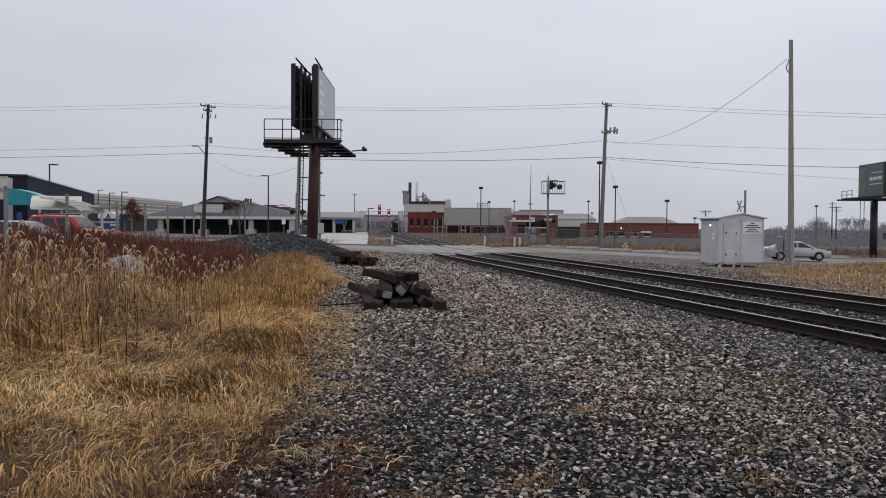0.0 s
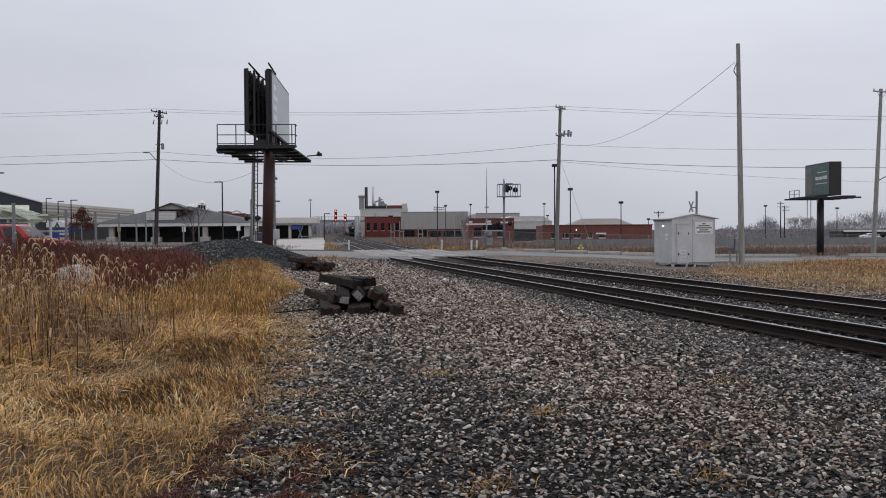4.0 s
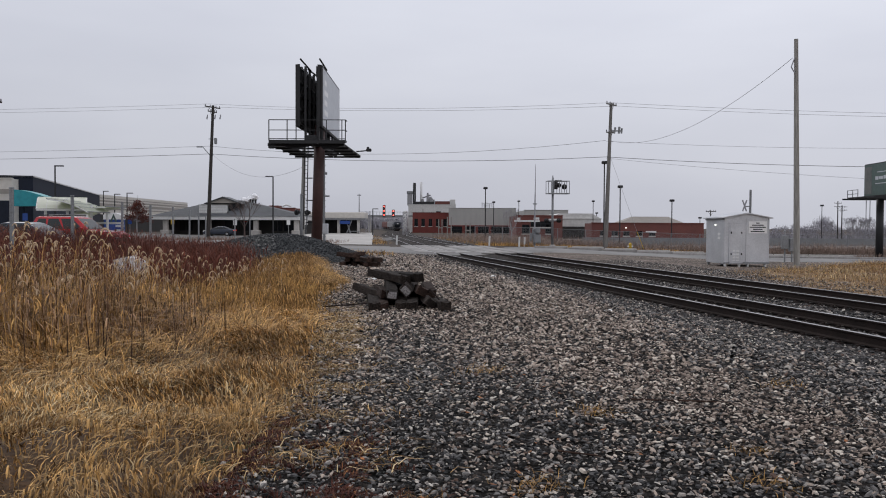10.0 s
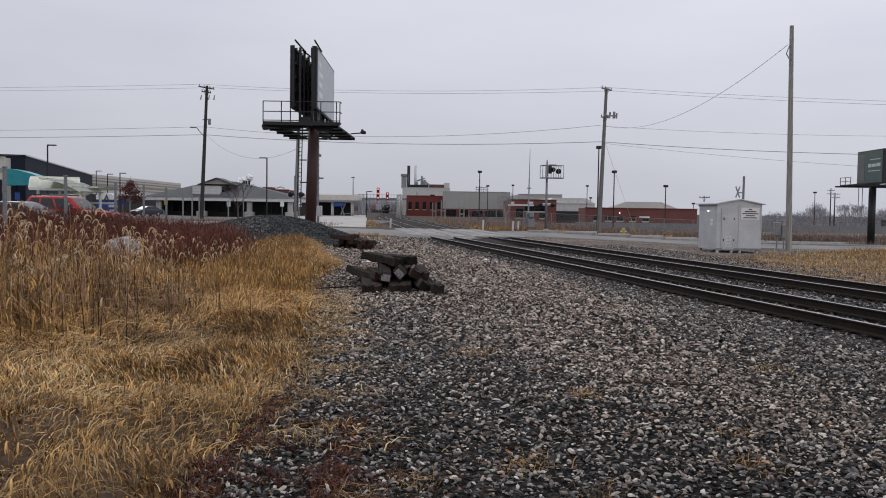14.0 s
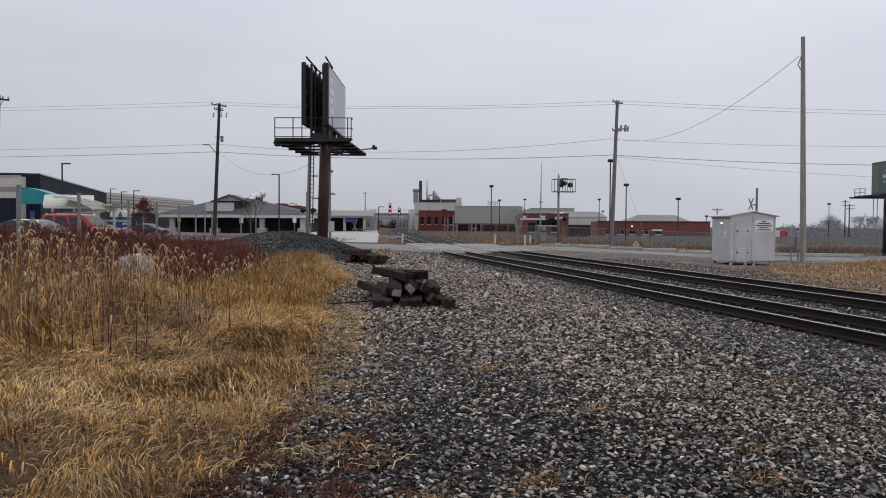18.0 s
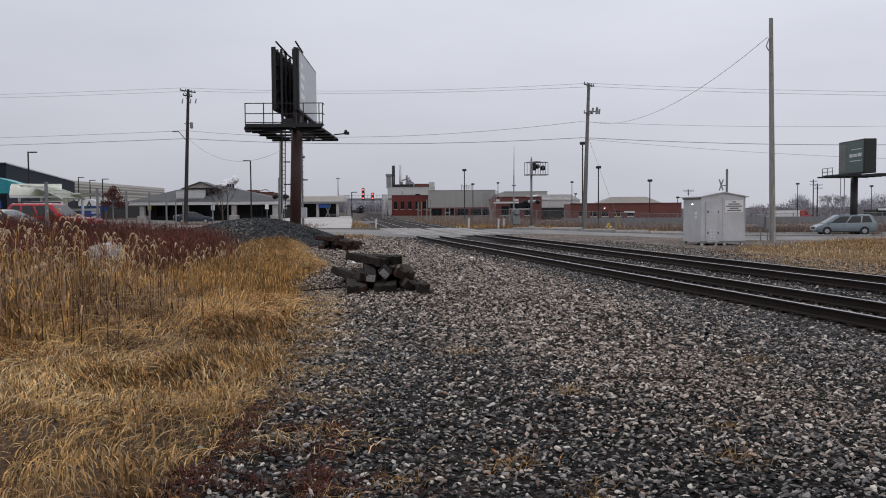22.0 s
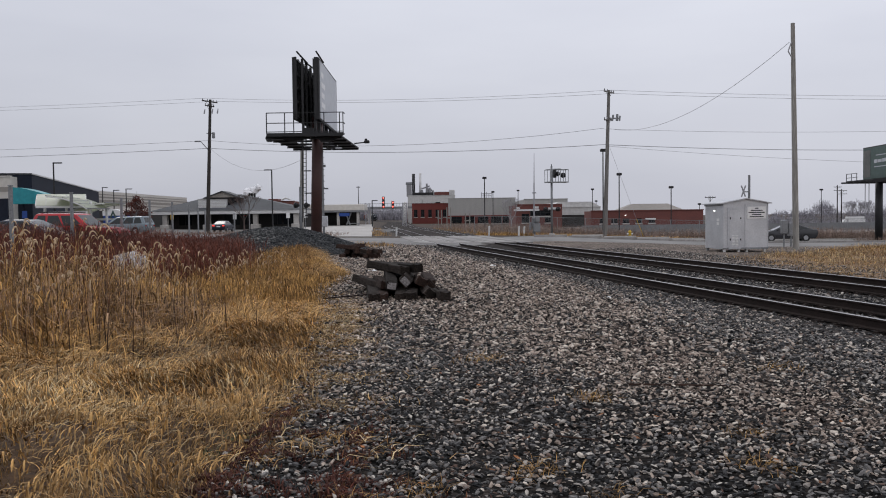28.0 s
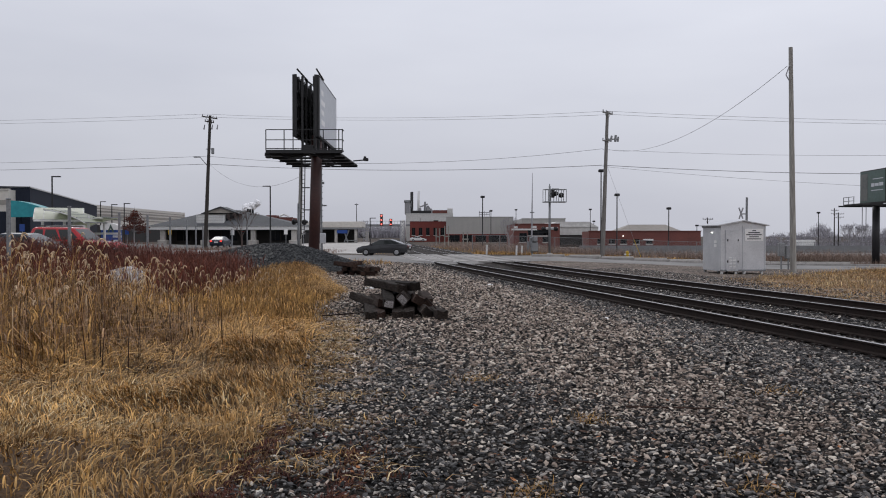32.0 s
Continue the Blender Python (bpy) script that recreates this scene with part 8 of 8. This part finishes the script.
for (xa, ya), (xb_, yb_), r in (((1.72, 8.12), (2.70, 8.16), 0.011), ((0.80, 6.36), (1.10, 6.22), 0.008), ((-2.0, 9.9), (-1.55, 10.2), 0.012)):
    g = Geo().tube((xa, ya, gz(xa, ya) + 0.055), (xb_, yb_, gz(xb_, yb_) + 0.06), r, r * 0.7, 6)
    solo("dead_stick", g, M["stem_dark"], "thin dark dead stick lying on the stones", "stick", "sticks on the stones")
n = 90
lx, ly = rng.uniform(-0.8, 3.4, n), rng.uniform(4.6, 9.5, n)
g = Geo()
for px_, py_ in zip(lx, ly):
    s, a, z = random.uniform(0.012, 0.032), random.uniform(0, 6.28), gz(px_, py_) + 0.05
    c_, s_n = math.cos(a) * s, math.sin(a) * s
    g.face([(px_ - c_, py_ - s_n, z), (px_ + s_n * 0.6, py_ - c_ * 0.6, z + 0.008), (px_ + c_, py_ + s_n, z + 0.012), (px_ - s_n * 0.6, py_ + c_ * 0.6, z + 0.002)])
tagged(new("fallen_leaves", g.mesh("fallen_leaves", M["leaf_orange"])), "scattered orange-brown fallen leaves", "leaves", kind="stuff")
# verge by the hut
sheet("verge", np.arange(8, 34, 0.5), np.arange(22, 52, 0.5), M["verge_thatch"], 0.016, lambda x, y: (x > rail_x(y) + 7.6 + 0.22 * (y - 25) + 0.5 * np.sin(1.7 * y)) & (y > 24) & (y < 33 + 0.9 * (x - 8) + 0.6 * np.sin(1.3 * x)))
n = 90000
y, x = rng.uniform(22, 50, n), rng.uniform(9, 30, n)
ok = in_view(x, y, 1.5) & (x > rail_x(y) + 7.2 + 0.22 * (y - 25) + 0.5 * rng.normal(size=n)) & (y > 24) & (y < 34 + 0.9 * (x - 8)) & ((x - 14.9) ** 2 + (y - 44.6) ** 2 > 4) & (rng.random(n) < 0.35 + 0.9 * clumpy(x, y, 0.9))
x, y = x[ok], y[ok]
blades("dry_grass", x, y, rng.uniform(0.06, 0.22, len(x)) * (0.45 + 1.2 * clumpy(x, y, 1.7, 0.3)) * (0.75 + 0.7 * sstep(16, 19, x)), rng.uniform(0.009, 0.02, len(x)), rng.uniform(0.5, 1.8, len(x)), [M["mat_straw"], M["tan_straw"], M["thatch"], M["straw"]], "short tawny grass on the verge by the hut", "grass", 2, slot=np.floor((7 * clumpy(x, y, 2.3, 1.0) + rng.uniform(0, 2, len(x))) % 4))
ok = rng.random(len(x)) < 0.16 * clumpy(x, y, 0.7, 2.0)
droops("verge_tufts", x[ok], y[ok], rng.uniform(0.1, 0.32, ok.sum()), rng.uniform(0.08, 0.16, ok.sum()), rng.uniform(0.012, 0.024, ok.sum()), M["bleached_straw"], "pale dead grass tufts on the verge by the hut")


# ---- trees, brush, steam ----
def branch(g, p, d, length, r, depth, tips, rnd):
    q = p + d * length
    g.tube(p, q, r, r * 0.68, 6 if depth > 2 else 4, caps=False)
    if depth == 0:
        tips.append((q, d, length))
        return
    for k in range(rnd.choice((2, 3, 3))):
        ax = Vector((rnd.uniform(-1, 1), rnd.uniform(-1, 1), rnd.uniform(-0.3, 1.0)))
        nd = (d + ax * rnd.uniform(0.45, 0.8)).normalized()
        branch(g, q if k else p.lerp(q, rnd.uniform(0.65, 1)), nd, length * rnd.uniform(0.62, 0.82), r * 0.62, depth - 1, tips, rnd)


def bare_tree(x, y, h, label, seed=1, leaf=None, depth=4, group="bare trees", bare=False):
    rnd = random.Random(seed)
    th = thing("tree", label, "tree", group, pose(x, y, gz(x, y)))
    g, tips = Geo(), []
    trunk = Geo().tube((0, 0, -0.2), (0, 0, h * 0.26), h * 0.021, h * 0.016, 8)
    part("trunk", trunk, M["twig_dark"] if bare else M["bark"], th)
    for k in range(4):
        a = k * 1.57 + rnd.uniform(-0.4, 0.4)
        branch(g, Vector((0, 0, h * rnd.uniform(0.2, 0.27))), Vector((math.cos(a) * 0.55, math.sin(a) * 0.55, 0.9)).normalized(), h * 0.23, h * 0.011, depth, tips, rnd)
    part("branchwork", g, M["twig_dark"] if bare else M["bark"], th)
    c = Geo()
    for q, d, l in tips:
        for k in range(11 if leaf is None or bare else 30):
            e = q + (d + Vector((rnd.uniform(-1, 1), rnd.uniform(-1, 1), rnd.uniform(-0.5, 0.9)))).normalized() * l * rnd.uniform(0.4, 1.0)
            if leaf is None or bare:
                w = Vector((rnd.uniform(-1, 1), rnd.uniform(-1, 1), 0)) * h * 0.0022
                c.face([q - w, q + w, e])
            else:
                s = h * 0.034
                u, w = Vector((rnd.uniform(-1, 1), rnd.uniform(-1, 1), rnd.uniform(-1, 1))) * s, Vector((rnd.uniform(-1, 1), rnd.uniform(-1, 1), rnd.uniform(-1, 1))) * s
                c.face([e, e + u, e + u + w, e + w])
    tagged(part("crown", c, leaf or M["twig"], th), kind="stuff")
    return th


bare_tree(-31.3, 122, 6.2, "small round bare tree before the station", 3, M["twig_dark"], 4, bare=True)


def cone_tree(x, y, h, label, seed):
    """An upright leader with level limbs that shorten upwards, still in dead leaf."""
    rnd = random.Random(seed)
    th = thing("tree", label, "tree", "", pose(x, y, gz(x, y)))
    part("trunk", Geo().tube((0, 0, -0.2), (0, 0, h * 0.5), h * 0.018, h * 0.011, 8).tube((0, 0, h * 0.5), (0.08, 0, h * 1.08), h * 0.011, h * 0.002, 6), M["bark"], th)
    g, c = Geo(), Geo()
    for k in range(64):
        z = rnd.uniform(0.40, 0.95)
        a = rnd.uniform(0, 6.28)
        l = h * (0.05 + 0.42 * min(1, (1.0 - z) * 1.5) * rnd.uniform(0.55, 1.0)) * (0.6 if z < 0.42 else 1)
        p = Vector((0, 0, z * h))
        d = Vector((math.cos(a), math.sin(a), rnd.uniform(0.0, 0.45)))
        g.tube(p, p + d * l, h * 0.005, h * 0.0015, 4, caps=False)
        for j in range(int(46 * l / h / 0.3)):
            e = p + d * l * rnd.uniform(0.25, 1.05) + Vector((rnd.gauss(0, 1), rnd.gauss(0, 1), rnd.gauss(-0.3, 0.8))) * h * 0.028
            u, w = (Vector((rnd.uniform(-1, 1), rnd.uniform(-1, 1), rnd.uniform(-1, 1))) * h * 0.024 for _ in range(2))
            c.face([e, e + u, e + u + w, e + w])
    part("branchwork", g, M["bark"], th)
    tagged(part("crown", c, M["rust_leaf"], th), kind="stuff")


cone_tree(-36.4, 94, 4.6, "small upright tree with rust-brown leaves in the car park", 5)
bare_tree(-38.9, 62, 4.0, "small tree with rust-brown leaves by the car park", 8, M["rust_leaf"], 3)
bare_tree(8.2, 125, 5.4, "bare shrub-like tree behind the fence", 11, depth=3)
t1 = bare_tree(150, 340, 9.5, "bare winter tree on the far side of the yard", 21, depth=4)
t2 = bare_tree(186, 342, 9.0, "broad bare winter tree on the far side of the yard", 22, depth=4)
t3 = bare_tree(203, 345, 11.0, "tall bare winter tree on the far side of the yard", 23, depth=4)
rt = random.Random(4)
for k in range(16):
    y = rt.uniform(310, 400)
    u = rt.random()
    x = y * (rt.gauss(0.415, 0.022) if u < 0.35 else rt.gauss(0.50, 0.03) if u < 0.75 else rt.uniform(0.33, 0.66))
    s = rt.uniform(0.5, 1.25) * (0.55 if u < 0.35 else 1.0)
    copy_thing((t1, t2, t3)[k % 3], pose(x, y, gz(x, y), 0, 0, rt.uniform(0, 360)) @ Matrix.Diagonal((s * 1.15, s * 1.15, s, 1)))


def brush(name, n, xr, yr, h, mats, label, keep=None):
    x, y = rng.uniform(*xr, n), rng.uniform(*yr, n)
    y = y - 0.1 * (x - xr[0])
    ok = in_view(x, y, 2) & (rng.random(n) < 0.2 + 0.9 * clumpy(x, y, 0.5, 1.0))
    if keep:
        ok &= keep(x, y)
    x, y = x[ok], y[ok]
    return blades(name, x, y, rng.uniform(*h, len(x)), rng.uniform(0.02, 0.05, len(x)), rng.uniform(0.1, 1.0, len(x)), mats, label, "brush", 2)


brush("brush", 24000, (3, 70), (87, 97), (0.2, 1.45), [M["bush"]], "brown winter brush along the fence")
brush("brush", 9000, (-12, 14), (100, 150), (0.4, 1.3), [M["bush"]], "brown winter brush beside the tracks", lambda x, y: (x > rail_x(y) + 7.5))
brush("dry_grass", 5000, (-14, 10), (86, 140), (0.15, 0.45), [M["straw"]], "tawny grass beside the tracks", lambda x, y: ((x > rail_x(y) + 6.8) | (x < rail_x(y) - 1.6)) & (x > -8.4 - 0.116 * (y - 84)))
brush("russet_brush", 8000, (24, 62), (86, 90), (0.3, 1.1), [M["bush"]], "brown winter brush beyond the road")
brush("dry_grass", 7000, (-4, 24), (82.5, 87), (0.15, 0.5), [M["straw"]], "tawny grass strip beyond the road", lambda x, y: (np.abs(x - rail_x(y) - 2.8) > 4.2) & (y > road_y(x) + road_far(x) + 0.8))
brush("dry_grass", 9000, (-16, 0), (50, 64), (0.10, 0.4), [M["straw"]], "tawny grass between the heap and the road", lambda x, y: (x < rail_x(y) - 3.5) & (x > -15) & (y < road_y(x) + road_near(x) - 0.3))
brush("dry_grass", 2500, (-11, -5), (86, 118), (0.1, 0.35), [M["straw"]], "tawny grass beside the platform", lambda x, y: (x < rail_x(y) - 2) & (x > -8.4 - 0.116 * (y - 84)))
brush("russet_brush", 6000, (-40, -12), (46, 52), (0.3, 0.8), [M["stem_red"]], "russet weeds at the car park's edge", lambda x, y: heap_z(x, y) < 0.03)
brush("russet_brush", 900, (35.5, 39.5), (73.2, 75.0), (0.2, 0.7), [M["bush"]], "brown weeds round the foot of the billboard")
brush("brush", 6000, (-46, -12), (80, 97), (0.15, 0.6), [M["bush"]], "low brown weeds along the car park")
# car park surface before the station
cp = sheet("car_park", np.arange(-90, -8, 3.0), np.arange(96, 137, 2.0), M["car_park"], 0.03)
tagged(cp, "wet grey car park", "car park")
cp2 = sheet("car_park", np.arange(-60, -14, 2.0), np.arange(30, 58, 1.0), M["car_park"], 0.03, lambda x, y: (x < -16.5 - 0.15 * (y - 30)) & (y > 33))
tagged(cp2, "wet grey car park behind the weeds", "car park")
b_ = np.concatenate([rng.uniform(0.33, 0.70, 150), rng.normal(0.437, 0.012, 22), rng.uniform(0.5, 0.68, 90)])
yc = rng.uniform(335, 385, len(b_))
top_ = 3.8 + 3.6 * np.exp(-((b_ - 0.437) / 0.014) ** 2) + 6.2 * sstep(0.485, 0.575, b_) + 2.6
cz_ = top_ * rng.uniform(0.35, 0.86, len(b_))
rad = top_ * rng.uniform(0.12, 0.24, len(b_))
q_ = rng.normal(size=(len(b_), 110, 3)) * 0.5
x = (b_ * yc)[:, None] + q_[..., 0] * rad[:, None] * 1.5
y = yc[:, None] + q_[..., 1] * rad[:, None]
z = ground_z(x, y) + np.maximum(cz_[:, None] + q_[..., 2] * rad[:, None], 0.2)
x, y, z = x.ravel(), y.ravel(), z.ravel()
# the woods' haze is only the paled twig colour
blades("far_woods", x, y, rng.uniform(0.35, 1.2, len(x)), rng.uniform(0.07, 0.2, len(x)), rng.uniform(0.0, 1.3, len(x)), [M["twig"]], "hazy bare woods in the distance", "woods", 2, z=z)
n = 7000
y = rng.uniform(335, 390, n)
x = y * rng.uniform(0.33, 0.70, n)
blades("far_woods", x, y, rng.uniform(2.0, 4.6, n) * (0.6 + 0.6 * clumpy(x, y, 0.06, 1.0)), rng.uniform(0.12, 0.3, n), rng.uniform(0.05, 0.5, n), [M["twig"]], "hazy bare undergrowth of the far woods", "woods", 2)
n = 3600
y = rng.uniform(560, 620, n)
x = y * rng.uniform(-0.145, -0.045, n)
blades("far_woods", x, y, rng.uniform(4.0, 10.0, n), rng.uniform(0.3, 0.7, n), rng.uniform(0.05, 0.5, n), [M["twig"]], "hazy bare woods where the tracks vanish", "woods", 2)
yd = sheet("yard", np.arange(30, 240, 5.0), np.arange(105, 330, 5.0), M["asphalt"], 0.03)
tagged(yd, "wet grey yard beyond the road", "yard")


def puff(s, seed):
    bm = bmesh.new()
    bmesh.ops.create_icosphere(bm, subdivisions=4, radius=s)
    shift = Vector((seed * 3.1, 0, 0))
    for v in bm.verts:
        q = v.co / s
        v.co += v.co * (0.75 * abs(noise.noise(q * 1.6 + shift)) + 0.4 * abs(noise.noise(q * 3.6 + shift)) + 0.15 * noise.noise(q * 9 + shift))
    me = bpy.data.meshes.new("steam_puff")
    bm.to_mesh(me)
    bm.free()
    me.materials.append(M["steam"])
    me.polygons.foreach_set("use_smooth", [True] * len(me.polygons))
    return tagged(new("steam_puff", me), "white puff of steam drifting behind the station roof", "steam", "steam puffs")


puffs = [puff(1.5, 1), puff(1.15, 2), puff(0.9, 3)]


# ---- what moves ----
def on_road(x, lane, turned):
    """A pose on the road at x, lane metres beyond its middle; turned: heading to smaller x, in the far lane that swings out east of the crossing."""
    y0 = float(road_y(x)) + lane
    out = 3.9 * float(sstep(-2, 14, x)) if turned else 3.0
    k = (y0 + out) / y0
    return pose(x * k, y0 * k, road_z(x) + 0.045 - (0.11 * float(sstep(12, 4, abs(x))) if turned else 0), 0, 0, -9.65 + (180 if turned else 0))


def motions():
    # silver sedan leaves to the east
    walk(movers["silver"], [(t, on_road(26.0 + 8.9 * t, -4.6, False)) for t in (0, 1, 2, 4, 8, 16, 32)])
    # minivan and dark sedan come from the east
    van = [(0, 255), (8, 173), (16, 93), (20, 54), (22, 33.8), (22.5, 29.1), (24, 13.8), (24.5, 8.3), (25, 2.5), (25.5, -3.2), (26, -9.0), (26.5, -14.8), (28, -32), (30, -55), (32, -78)]
    walk(movers["van"], [(t, on_road(x, 2.6, True)) for t, x in van])
    dark = [(0, 275), (8, 205), (16, 134), (24, 64), (28, 27.6), (29, 18.5), (29.5, 14.1), (30, 9.8), (30.5, 5.7), (31, 1.6), (31.5, -2.6), (32, -6.4)]
    walk(movers["dark"], [(t, on_road(x, 2.6, True)) for t, x in dark])
    walk(movers["far"], [(t, pose(-21.0 + 5.3 * (t - 30), 238, gz(-18, 238) + 0.06, 0, 0, 0)) for t in (0, 8, 16, 24, 28, 30, 32)])
    # car in the station car park: out to the west, round, back and away to a bay
    lot = [(0, -22.4, 127, 180), (3.6, -22.6, 127, 180), (5.5, -26.4, 128, 180), (7, -29.5, 130, 180), (8.5, -33.9, 130, 180), (10, -37.3, 130, 180),
           (11, -40.2, 130, 185), (12, -42.4, 129, 184), (13, -44.3, 127, 200), (14, -44.8, 122, 240), (15, -44.5, 116, 290), (17.5, -41.8, 108, 335),
           (19, -37.8, 106, 358), (20, -35.1, 106, 362), (21, -32.8, 106, 364), (22, -31.2, 107, 378), (23, -31.2, 109, 404), (24, -31.5, 111, 438),
           (25, -31.8, 112, 450), (26, -31.7, 112.5, 450), (32, -31.7, 112.5, 450)]
    walk(movers["lot"], [(t, pose(x, y, gz(x, y) + 0.03, 0, 0, a)) for t, x, y, a in lot])
    yard = [(0, 56.5), (14.5, 56.6), (16, 58.6), (17.5, 62.4), (18.5, 64.3), (19.5, 66.0), (20.5, 69.0), (21, 70.6), (22, 73.5), (22.5, 75.2), (23, 77.6), (23.5, 79.8), (24, 81.8), (24.5, 83.8), (25, 85.8), (28, 99), (32, 118)]
    walk(movers["truck"], [(t, pose(((x - 4.9) * 1.416 + 2.4) * 1.277 + 4.0, 300, gz(120, 300) + 0.05, 0, 0, 0)) for t, x in yard])
    box = [(0, 125), (16, 100), (24, 79), (25.5, 74.7), (26.5, 72.8), (28.5, 69.4), (31, 63.8), (32, 62.0)]
    walk(movers["box"], [(t, pose(x * 2.0, 300, gz(120, 300) + 0.05, 0, 0, 180)) for t, x in box])

    def train(t, behind):
        y = 252 + 8.5 * t + behind
        x, yy, a = rail_point(y, 3.6)
        return pose(x, yy, RAIL_Z, 0, 0, math.degrees(a))

    times = (0, 3, 6, 9, 12, 15, 18, 21, 24, 28, 32)
    walk(movers["tank"], [(t, train(t, 0)) for t in times])
    for k, w in enumerate(wagons):
        walk(w, [(t, train(t, 18.5 + 16 * k)) for t in times])

    # steam wells up slowly behind the station roof
    for k, p in enumerate(puffs):
        walk(p, [(t, pose(-75 + 1.7 * k + 0.08 * t, 290, 9.0 + 1.1 * k + 0.06 * t - (1.5 if t < 4 else 0), 0, 0, 4 * t + 40 * k)) for t in (0, 4, 8, 12, 16, 20, 24, 28, 32)])


motions()
